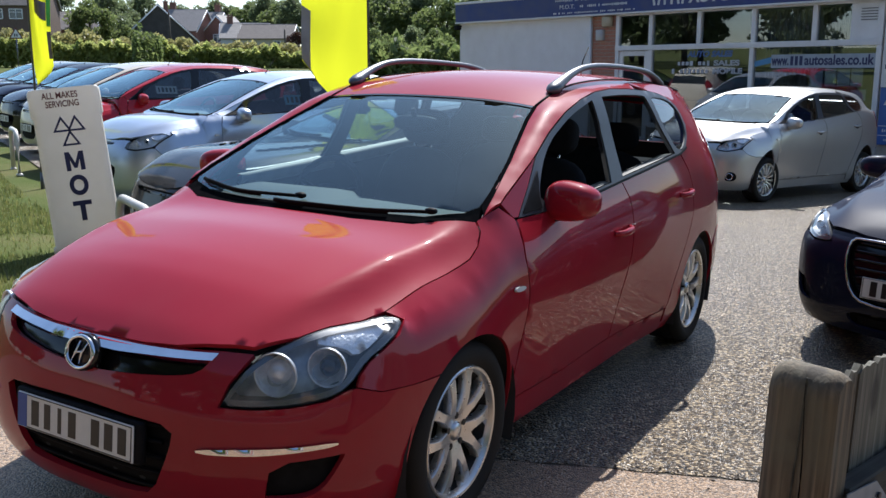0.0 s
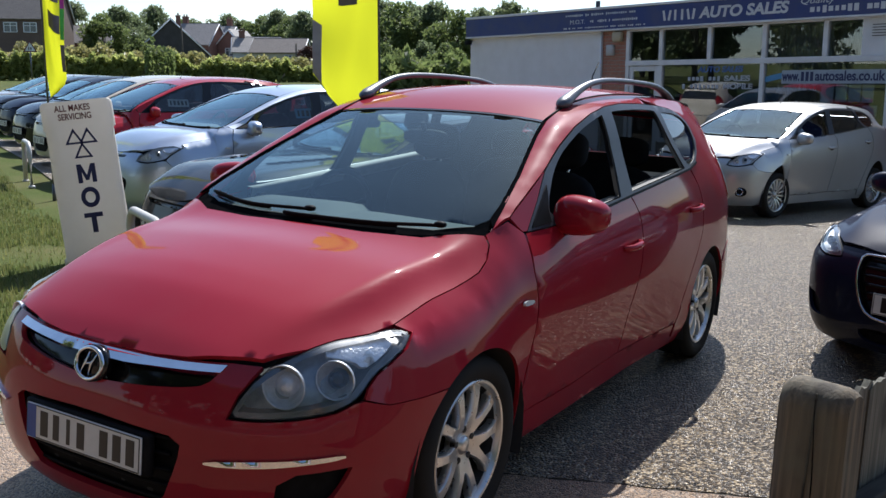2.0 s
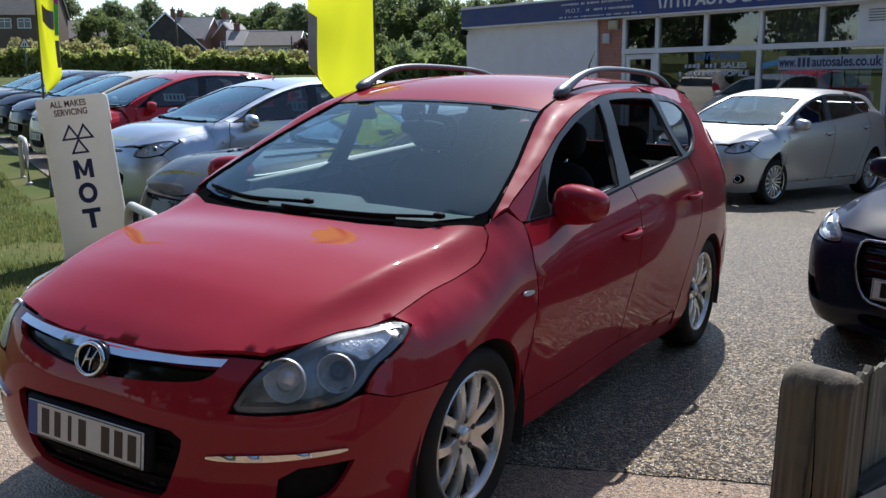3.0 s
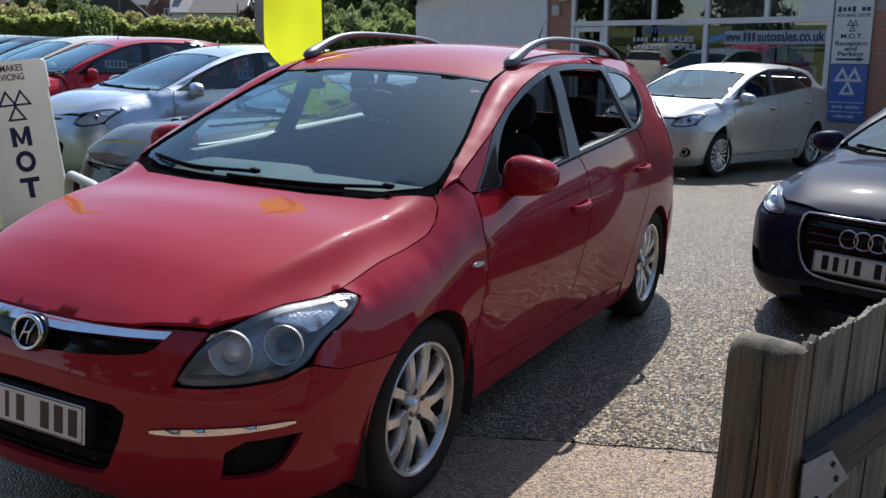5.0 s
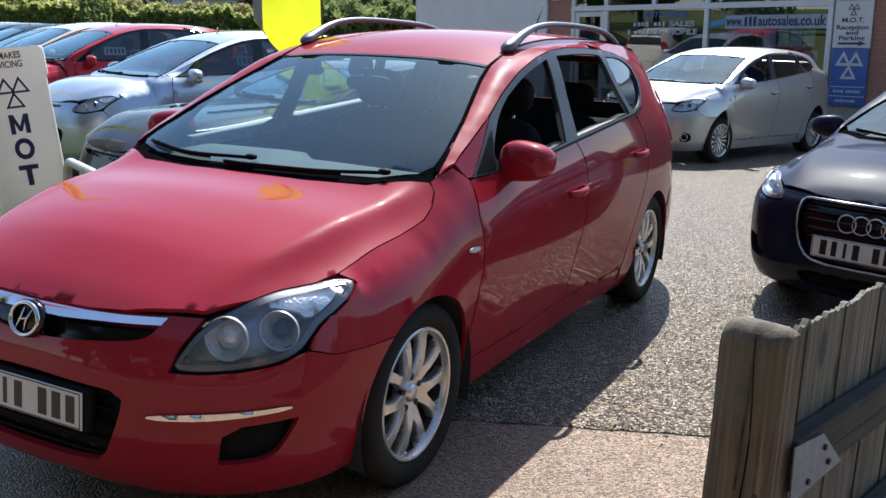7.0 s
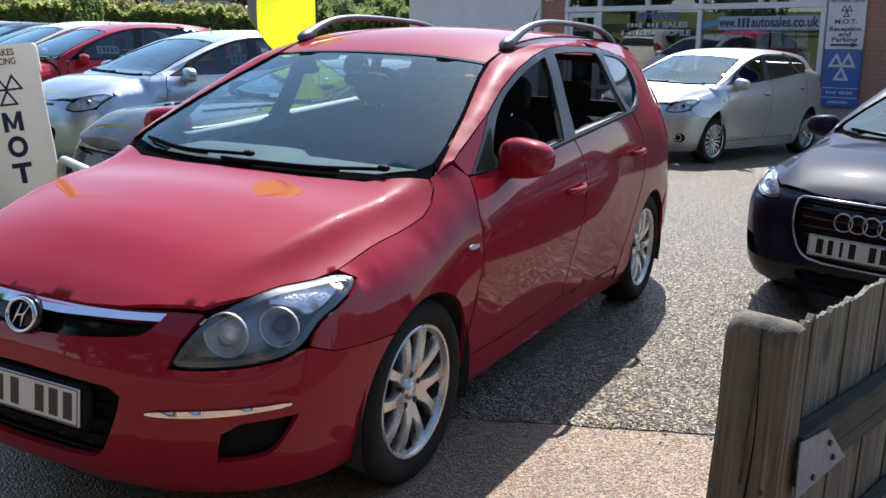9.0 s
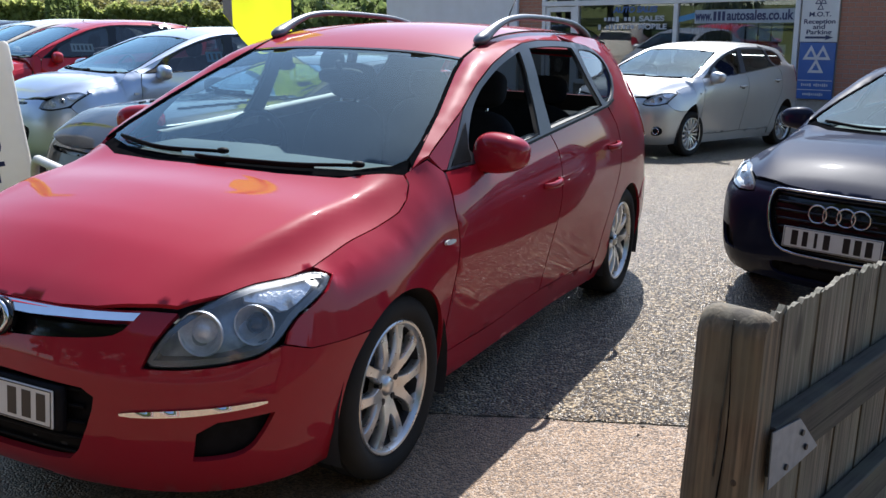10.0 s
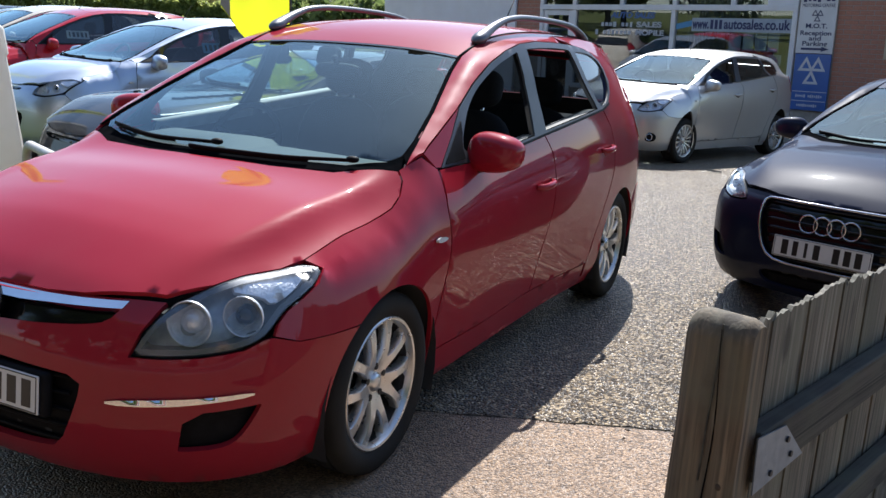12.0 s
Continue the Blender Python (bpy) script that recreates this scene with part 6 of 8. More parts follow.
    for z in (0.585, 0.43):
        text_bars(blue, "print_line", front(10.63, z - 0.04, 0.032), 0.46, 0.05, LETTER_WHITE, 13, int(z * 100))
        bm = bmesh.new()
        box(bm, (0.58, 0.012, 0.003), front(10.63, z + 0.035, 0.032))
        part("rule", bm, LETTER_WHITE, blue, smooth=False)
    bm = bmesh.new()
    slab(bm, 11.75, 12.6, 1.2, 2.1, -0.03, 0.02, 0.004)
    part("pale_sign", bm, CREAM_WALL, shop, "pale sign on the brick wall", smooth=False)
    return brickwork


def _backing_strip(x0, x1, z0, z1):
    bm = bmesh.new()
    slab(bm, x0, x1, z0, z1, 0.001, 0.005)
    return bm


office_brickwork = sales_office()


# ---- fence by the footway ----
def timber_fence():
    m = SLOPE @ pose(2.049, -0.645, 0, 0, 0, -math.degrees(math.atan2(0.271, 0.9625)))
    fence = thing("timber_fence", m, "weathered timber fence of upright boards with a round-topped post", "fence")
    # local: y along the fence, +x its near side, z up
    bm = bmesh.new()
    W_, T_, H_ = 0.146, 0.10, 0.952
    prof = [(-T_ / 2, 0.0), (-T_ / 2, H_ - 0.05)] + [(-T_ / 2 * math.cos(a), H_ - 0.05 + 0.05 * math.sin(a)) for a in np.linspace(0.15, math.pi - 0.15, 11)] + [(T_ / 2, H_ - 0.05), (T_ / 2, 0.0)]
    n = 12
    rows = []
    for i in range(n + 1):
        x = -W_ / 2 + W_ * i / n
        e = min(i, n - i)
        sh = 0.012 if e == 0 else 0.0035 if e == 1 else 0.0
        rows.append([bm.verts.new((x, y * (1 - sh / T_ * 2), z - (sh if z > 0.5 else 0))) for y, z in prof])
    for a, b in zip(rows, rows[1:]):
        for k in range(len(prof) - 1): bm.faces.new((a[k], a[k + 1], b[k + 1], b[k]))
    bm.faces.new(rows[0][::-1])
    bm.faces.new(rows[-1])
    bmesh.ops.recalc_face_normals(bm, faces=bm.faces[:])
    bmesh.ops.subdivide_edges(bm, edges=[e for e in bm.edges if e.calc_length() > 0.3], cuts=22, use_grid_fill=True)
    for v in bm.verts:
        k = noise.noise(v.co * 7.0) * 0.004 + noise.noise(v.co * 23.0) * 0.0015
        v.co.y += k
        v.co.x += noise.noise(v.co * 6.0 + Vector((5, 0, 0))) * 0.004
        # a weather check runs down the face, with a chipped corner near a knot
        if v.co.y < 0 and abs(v.co.x - 0.012 * math.sin(v.co.z * 9)) < 0.006 and v.co.z > 0.25: v.co.y += 0.003
    bmesh.ops.transform(bm, matrix=pose(-0.031, -0.04, 0), verts=bm.verts[:])
    post = part("post", bm, POST_WOOD, fence, "brown weathered round-topped post", sharp=45)
    bm = bmesh.new()
    box(bm, (0.0035, 0.002, 0.34), pose(-0.026, -0.0915, 0.77, 0, 2, 0))
    part("crack", bm, RAIL_WOOD, post, smooth=False)
    bm = bmesh.new()
    tube(bm, [(-0.018 + 0.006 * math.sin(z * 11), -0.0925 + 0.001 * math.cos(z * 17), z) for z in np.linspace(0.30, 0.93, 24)], [0.0004 + 0.0013 * math.sin(math.pi * k / 23) for k in range(24)], 6)
    part("crack", bm, MATT_BLACK, post)
    for x, z, r in ((0.012, 0.60, 0.007), (-0.075, 0.52, 0.010)):
        bm = bmesh.new()
        blob(bm, (r, 0.004, r * 1.25), pose(x, -0.088, z), 2.2, 14, 8)
        part("knot", bm, KNOT_WOOD, post)
    rnd = random.Random(3)
    y = 0.0
    k = 0
    while y < 2.3:
        w, h = rnd.uniform(0.125, 0.145), 0.918 + rnd.uniform(-0.008, 0.008)
        bm = bmesh.new()
        cols = 9
        top = [h + rnd.uniform(-0.008, 0.007) + 0.008 * (i / cols) for i in range(cols + 1)]
        a = [[], [], [], []]
        for i in range(cols + 1):
            yy = i / cols * w
            t = 0.007 + 0.008 * (i / cols)
            b = 0.0015 * noise.noise(Vector((k, i * 0.7, 0)))
            a[0].append(bm.verts.new((b, yy, 0.02)))
            a[1].append(bm.verts.new((b, yy, top[i])))
            a[2].append(bm.verts.new((-t, yy, top[i])))
            a[3].append(bm.verts.new((-t, yy, 0.02)))
        for r0, r1 in ((0, 1), (1, 2), (2, 3)):
            for i in range(cols): bm.faces.new((a[r0][i], a[r1][i], a[r1][i + 1], a[r0][i + 1]))
        bm.faces.new([a[r][0] for r in range(4)])
        bm.faces.new([a[r][-1] for r in range(4)][::-1])
        bmesh.ops.recalc_face_normals(bm, faces=bm.faces[:])
        bmesh.ops.transform(bm, matrix=pose(0.004 * (k % 2), y, 0, rnd.uniform(-0.3, 0.3), 0, 0.3), verts=bm.verts[:])
        part("board", bm, BOARD_WOOD, fence, smooth=False)
        y += w - 0.030
        k += 1
    for z, hh in ((0.647, 0.112), (0.30, 0.105)):
        bm = bmesh.new()
        box(bm, (0.045, 2.35, hh), pose(0.030, 1.175, z), 0.004, 1)
        part("rail", bm, RAIL_WOOD, fence, "dark stained rail", smooth=False)
    # galvanised bracket
    bm = bmesh.new()
    p = [(-0.03, 0.705), (0.118, 0.692), (0.245, 0.588), (-0.02, 0.575)]
    f0 = [bm.verts.new((0.0555, a, b)) for a, b in p]
    f1 = [bm.verts.new((0.0585, a, b)) for a, b in p]
    bm.faces.new(f1)
    bm.faces.new(f0[::-1])
    for i in range(4): bm.faces.new((f0[i], f0[(i + 1) % 4], f1[(i + 1) % 4], f1[i]))
    bmesh.ops.recalc_face_normals(bm, faces=bm.faces[:])
    plate = part("steel_bracket", bm, GALVANISED, fence, "bright galvanised steel bracket", smooth=False)
    for a, b in ((0.135, 0.655), (0.165, 0.612), (0.06, 0.60)):
        bm = bmesh.new()
        cylinder(bm, 0.007, 0.006, pose(0.060, a, b, 0, 90, 0), 12)
        part("nail_head", bm, DARK_METAL, plate, smooth=False)
    bm = bmesh.new()
    box(bm, (0.09, 0.09, 0.95), pose(-0.06, 2.32, 0.475), 0.006, 1)
    part("post", bm, POST_WOOD, fence, smooth=False)


timber_fence()


# ---- leaning plastic sign on the verge ----
def verge_sign():
    base = Vector((-3.944, 2.32, 0.0))
    base.z = plane_z(base.x, base.y) - 0.02
    yaw = math.degrees(math.atan2(0.40, 0.36)) + 2
    m = Matrix.Translation(base) @ pose(0, 0, 0, 0, 0, yaw) @ pose(0, 0, 0, -3, -5.5, 0)
    sign = thing("garage_sign", m, "leaning white moulded plastic garage sign standing on the grass", "sign")
    Wd, Dp, Ht = 0.525, 0.18, 1.32
    bm = bmesh.new()
    rows = []
    for z, k in ((0.0, 1.02), (0.015, 1.05), (0.07, 1.05), (0.085, 0.985), (0.55, 0.98), (1.09, 0.97), (1.105, 1.03), (1.28, 1.03), (1.305, 1.01), (1.318, 0.95), (1.32, 0.85)):
        ring = []
        for i in range(40):
            a = 2 * math.pi * i / 40
            c, s = math.cos(a), math.sin(a)
            x = Wd / 2 * k * math.copysign(abs(c) ** 0.28, c)
            y = Dp / 2 * math.copysign(abs(s) ** 0.4, s) * (1.0 if s > 0 else 1.0)
            ring.append(bm.verts.new((x, y, z)))
        rows.append(ring)
    for a, b in zip(rows, rows[1:]):
        for i in range(40): bm.faces.new((a[i], a[(i + 1) % 40], b[(i + 1) % 40], b[i]))
    bm.faces.new(rows[0][::-1])
    bm.faces.new(rows[-1])
    bmesh.ops.recalc_face_normals(bm, faces=bm.faces[:])
    body = part("sign_body", bm, MOULDED, sign, "off-white moulded plastic body", sharp=40)
    yf = -Dp / 2
    fr = lambda x, z: pose(x, yf - 0.002, z, 90, 0, 0)
    lettering(body, "lettering", "ALL MAKES", fr(-0.03, 1.262), 0.050, LETTER_MAROON, 0.265, 0, 0.003, 0.0012)
    lettering(body, "lettering", "SERVICING", fr(-0.02, 1.195), 0.050, LETTER_MAROON, 0.245, 0, 0.003, 0.0012)
    triangles(body, "triangle_mark", fr(0.0, 0.985), 0.26, LETTER_NAVY, 0.17)
    bm = bmesh.new()
    for pts in ([(-0.07, -0.075), (-0.036, -0.075), (-0.036, 0.075), (-0.07, 0.075)], [(0.036, -0.075), (0.07, -0.075), (0.07, 0.075), (0.036, 0.075)],
                [(-0.036, 0.075), (-0.036, 0.01), (-0.012, -0.055), (0.0, -0.055), (0.0, -0.015)], [(0.036, 0.075), (0.0, -0.015), (0.0, -0.055), (0.012, -0.055), (0.036, 0.01)]):
        bm.faces.new([bm.verts.new(fr(0.0, 0.745) @ Vector((a, b, 0.004))) for a, b in pts])
    bmesh.ops.remove_doubles(bm, verts=bm.verts[:], dist=0.0004)
    part("lettering", bm, LETTER_NAVY, body, smooth=False)
    for ch, z in (("O", 0.545), ("T", 0.34)):
        lettering(body, "lettering", ch, fr(0.0, z), 0.15, LETTER_NAVY, 0.14, 0, 0.004, 0.009)


verge_sign()


# ---- white hooped rails along the verge ----
def hoop_rail(x, y, yaw, length=0.9, height=0.62):
    z = plane_z(x, y) - 0.05
    ob = thing("hoop_rail", pose(x, y, z, 0, 0, yaw), "white painted tubular hoop rail set in the grass", "barrier", "hoop rails")
    bm = bmesh.new()
    r = 0.16
    pts = [(0, 0, 0), (0, 0, height - r)] + [(r - r * math.cos(a), 0, height - r + r * math.sin(a)) for a in np.linspace(0.2, math.pi / 2, 7)]
    pts += [(length - p[0], 0, p[2]) for p in pts[::-1]]
    tube(bm, pts, 0.03, 12)
    part("tube", bm, WHITE_TUBE, ob)
    for xx in (0, length):
        bm = bmesh.new()
        cylinder(bm, 0.05, 0.03, pose(xx, 0, 0.055), 14, 0.035)
        part("collar", bm, WHITE_TUBE, ob)
    return ob


for x, y, yaw in ((-3.01, 1.85, -28), (-8.71, 5.01, 150)): hoop_rail(x, y, yaw)


# ---- feather flags ----
def feather_flag(name, base, pole_h, lo, width, yaw, dark, sag, seed, hem=None):
    z = ground_z(base[0], base[1])
    ob = thing(name, pose(base[0], base[1], z, 0, 0, yaw), "bright yellow feather flag with dark print on a thin pole", "flag", "feather flags")
    bm = bmesh.new()
    tube(bm, [(0, 0, 0.06), (0, 0, pole_h * 0.7), (-0.10, 0, pole_h * 0.92), (-0.4, 0, pole_h)], [0.014, 0.011, 0.008, 0.005], 10)
    part("pole", bm, RAIL_METAL, ob, "thin grey pole")
    bm = bmesh.new()
    cylinder(bm, 0.028, 0.26, pose(0, 0, 0.05), 16, 0.02)
    part("ground_socket", bm, RAIL_METAL, ob, "grey ground socket")
    nu, nv = 14, 40

    def cloth(u, v):
        zz = lo + (pole_h - 0.05 - lo) * v
        wd = width * (0.06 + 0.94 * min(1, (v * 16.0) ** 0.8)) * (1 - max(0, v - 0.75) * 1.6)
        low = lo + sag * u * (1 - v) - 0.10 * math.sin(3.1 * u) * (1 - v)
        if hem:
            wd = width * min(1.0, 0.86 + v * 3) * (1 - max(0, v - 0.75) * 1.6)
            low = lo + float(np.interp(u, *hem)) * (1 - v)
        zz = low + (pole_h - 0.05 - low) * v
        wav = 0.07 * u * math.sin(5 * u + v * 7 + seed) + 0.03 * u * math.sin(v * 17 + seed * 2) + 0.025 * math.sin(9 * u + v * 4 + seed) * min(1, v * 6)
        return Vector((-0.012 - wd * u - (0.4 * max(0, v - 0.85) / 0.15 if v > 0.85 else 0), wav, zz))
    bm = bmesh.new()
    grid = [[bm.verts.new(cloth(i / nu, j / nv)) for i in range(nu + 1)] for j in range(nv + 1)]
    for j in range(nv):
        for i in range(nu): bm.faces.new((grid[j][i], grid[j][i + 1], grid[j + 1][i + 1], grid[j + 1][i]))
    sail = part("cloth", bm, FLAG_YELLOW, ob, "yellow cloth")
    for u0, u1, v0, v1, mat in dark:
        for k in (-1, 1):
            bm = bmesh.new()
            g = [[bm.verts.new(cloth(u0 + (u1 - u0) * i / 6, v0 + (v1 - v0) * j / 6) + Vector((0, 0.004 * k, 0))) for i in range(7)] for j in range(7)]
            for j in range(6):
                for i in range(6): bm.faces.new((g[j][i], g[j][i + 1], g[j + 1][i + 1], g[j + 1][i]))
            part("print", bm, mat, sail)
    return ob


feather_flag("feather_flag", (-3.20, 5.20), 3.9, 1.23, 0.66, 30, [(0.86, 1.0, 0.01, 0.30, FLAG_GREY), (0.3, 0.6, 0.40, 0.47, FLAG_DARK), (0.3, 0.7, 0.52, 0.57, FLAG_DARK), (0.3, 0.6, 0.62, 0.68, FLAG_DARK)], 0.34, 1.0,
             ([0, 0.15, 0.35, 0.55, 0.7, 0.85, 1.0], [0.13, 0.08, 0.02, 0.0, 0.05, 0.14, 0.27]))
feather_flag("feather_flag", (-7.47, 4.45), 4.1, 1.50, 0.23, 220, [(0.2, 0.8, 0.24, 0.31, FLAG_DARK), (0.35, 0.75, 0.36, 0.40, FLAG_DARK), (0.35, 0.75, 0.43, 0.47, FLAG_DARK), (0.8, 1.0, 0.10, 0.20, FLAG_DARK), (0.82, 1.0, 0.22, 0.34, FLAG_GREEN), (0.82, 1.0, 0.34, 0.46, FLAG_PINK)], -0.3, 2.2)


# ---- hedge, trees and houses up the hill ----
def leaf_cloud(name, places, size, mat, rnd):
    """Many small leaf sprays, each a bent pair of triangles, at the given places."""
    n = len(places)
    p = np.array(places)
    d = rnd.normal(size=(n, 3))
    d /= np.linalg.norm(d, axis=1)[:, None]
    e = np.cross(d, rnd.normal(size=(n, 3)))
    e /= np.linalg.norm(e, axis=1)[:, None]
    s = size * rnd.uniform(0.5, 1.3, (n, 1))
    nrm = np.cross(d, e)
    v = np.stack([p - d * s, p + e * s * 0.55 + nrm * s * 0.2, p + d * s, p - e * s * 0.55 + nrm * s * 0.2], 1).reshape(-1, 3)
    i = np.arange(n) * 4
    f = np.stack([i, i + 1, i + 2, i + 3], 1)
    me = bpy.data.meshes.new(name)
    me.from_pydata(v.tolist(), [], f.tolist())
    me.materials.append(mat)
    return new(name, me)


def crown_places(rnd, n, height, spread, low, lumps=26):
    """Places on the outside of many lumps, so that the crown has an uneven edge and gaps."""
    out = []
    centres = []
    for _ in range(lumps):
        a, t = rnd.uniform(0, 6.283), rnd.uniform(0, 1)
        z = low + (height - low) * (0.12 + 0.80 * t)
        r = spread * math.sqrt(max(0.05, 1 - (2 * abs(t - 0.42)) ** 2.2)) * rnd.uniform(0.25, 0.85)
        centres.append((r * math.cos(a), r * math.sin(a), z, rnd.uniform(0.20, 0.42) * spread))
    for k in range(n):
        x, y, z, r = centres[rnd.integers(lumps)]
        q = rnd.normal(size=3)
        q /= np.linalg.norm(q)
        q *= r * rnd.uniform(0.55, 1.08)
        out.append((x + q[0], y + q[1], z + q[2] * 0.8))
    return out, centres


def tree(name, height, spread, low, leaves, size, mat, seed, label):
    rnd = np.random.default_rng(seed)
    ob = thing(name, Matrix(), label, "tree", "trees on the hill")
    places, centres = crown_places(rnd, leaves, height, spread, low)
    bm = bmesh.new()
    tube(bm, [(0, 0, -0.5), (0.05, 0, low * 0.6), (0.0, 0.1, low * 1.1), (0.1, 0.0, height * 0.7)], [height * 0.035, height * 0.028, height * 0.02, height * 0.006], 10)
    for x, y, z, r in centres[:9]:
        z0 = min(low * 1.0, z - 0.3)
        tube(bm, [(0, 0, z0), (x * 0.4, y * 0.4, (z0 + z) / 2), (x * 0.9, y * 0.9, z)], [height * 0.012, height * 0.008, height * 0.003], 6)
    part("trunk", bm, BARK, ob)
    c = leaf_cloud("crown", places, size, mat, rnd)
    c.parent = ob
    return ob


protos = [tree("tree", 12, 4.6, 2.6, 5200, 0.30, LEAF, 1, "tall broad green deciduous tree"),
          tree("tree", 11, 3.6, 2.0, 4600, 0.28, LEAF, 2, "upright dark green deciduous tree"),
          tree("tree", 10, 4.8, 1.8, 5200, 0.30, LEAF_LIGHT, 3, "spreading light green deciduous tree"),
          tree("tree", 9, 4.2, 1.6, 4200, 0.28, LEAF_PURPLE, 4, "dark purple-leaved deciduous tree")]
used = set()
rt = random.Random(21)


def plant(kind, azimuth, dist, top):
    """A tree whose tip stands at the given elevation, in degrees."""
    x, y = polar(azimuth, dist)
    z = ground_z(x, y)
    h = EYE.z + dist * math.tan(radians(top)) - z
    base = protos[kind]
    k = h / (12, 11, 10, 9)[kind]
    m = pose(x, y, z, 0, 0, rt.uniform(0, 360)) @ Matrix.Scale(k, 4)
    if kind not in used:
        used.add(kind)
        base.matrix_world = m
    else:
        o = copy_thing(base, pose(0, 0, 0))
        o.matrix_basis = m


for kind, az, dist, top in ((1, 58.5, 190, 4.6), (0, 52.7, 190, 4.6), (2, 51.2, 150, 4.0), (0, 50.4, 200, 4.45), (1, 49.5, 210, 4.25), (0, 48.3, 230, 4.55), (2, 49.3, 150, 2.7), (1, 46.2, 240, 4.0), (2, 46.9, 235, 3.8), (0, 44.3, 230, 4.15), (1, 43.4, 230, 4.0),
                            (2, 42.3, 220, 4.1), (0, 41.4, 210, 4.45), (2, 40.6, 200, 4.1), (0, 39.8, 190, 4.4), (1, 38.9, 190, 4.0), (3, 39.6, 150, 2.4), (1, 38.2, 160, 2.7), (2, 37.8, 200, 3.5), (0, 37.0, 150, 4.35), (1, 36.3, 110, 4.9), (0, 35.2, 95, 5.1), (2, 34.3, 85, 4.9), (1, 33.3, 90, 5.2),
                            (0, 32.0, 85, 5.0), (2, 30.6, 80, 4.5), (2, 35.0, 60, 2.6), (2, 33.6, 55, 2.2), (1, 32.6, 62, 2.9), (2, 31.2, 58, 2.6), (0, 29.2, 90, 4.6), (0, 27.4, 95, 5.0), (1, 25.9, 100, 4.7), (2, 24.3, 100, 4.4), (0, 22.5, 110, 4.2), (1, 36.0, 75, 2.8), (0, 56.5, 240, 4.6), (0, 54.8, 240, 4.5),
                            (1, 47.0, 260, 3.9), (1, 45.2, 255, 3.95), (0, 60.5, 170, 4.8), (1, 62.5, 160, 4.6)):
    plant(kind, az, dist, top)


def hedge(name, az0, az1, d0, d1, n, height, mat, label, size=0.22, seed=1, deep=2.0, lift=0.0):
    rnd = np.random.default_rng(seed)
    out = []
    for _ in range(n):
        t = rnd.uniform()
        x, y = polar(az0 + (az1 - az0) * t, (d0 + (d1 - d0) * t) + rnd.uniform(-deep, deep) / 2)
        h = height * (1 + lift * (1 - t)) * (0.82 + 0.5 * noise.noise(Vector((t * 22, seed, 0))) + 0.25 * noise.noise(Vector((t * 90, seed, 3))))
        out.append((x, y, ground_z(x, y) - 0.1 + h * math.sqrt(rnd.uniform(0.0, 1.0))))
    return tagged(leaf_cloud(name, out, size, mat, rnd), label, "hedge", kind="stuff")


hedge("field_hedge", 63, 35.5, 70, 84, 26000, 1.55, HEDGE_LEAF, "long uncut green field hedge", 0.24, 2, 2.0, 0.85)
hedge("dry_growth", 63, 36, 84, 96, 22000, 2.2, HEDGE_DRY, "tall straw-coloured growth behind the hedge", 0.24, 3, 6.0, 0.7)
hedge("garden_hedge", 51.9, 49.9, 130, 132, 2600, 2.2, LEAF, "dark clipped garden hedge", 0.3, 5, 3.0)
hedge("shrub", 48.9, 47.4, 62, 66, 3800, 2.6, LEAF_LIGHT, "light green bushy shrub", 0.22, 6, 3.0)
hedge("red_shrub", 52.9, 51.3, 128, 130, 2200, 3.0, LEAF_PURPLE, "dark red garden shrub", 0.3, 7, 3.0)
hedge("low_trees", 36.5, 22, 48, 60, 9000, 2.4, LEAF_LIGHT, "rough green bushes at the yard's edge", 0.28, 8, 5.0)


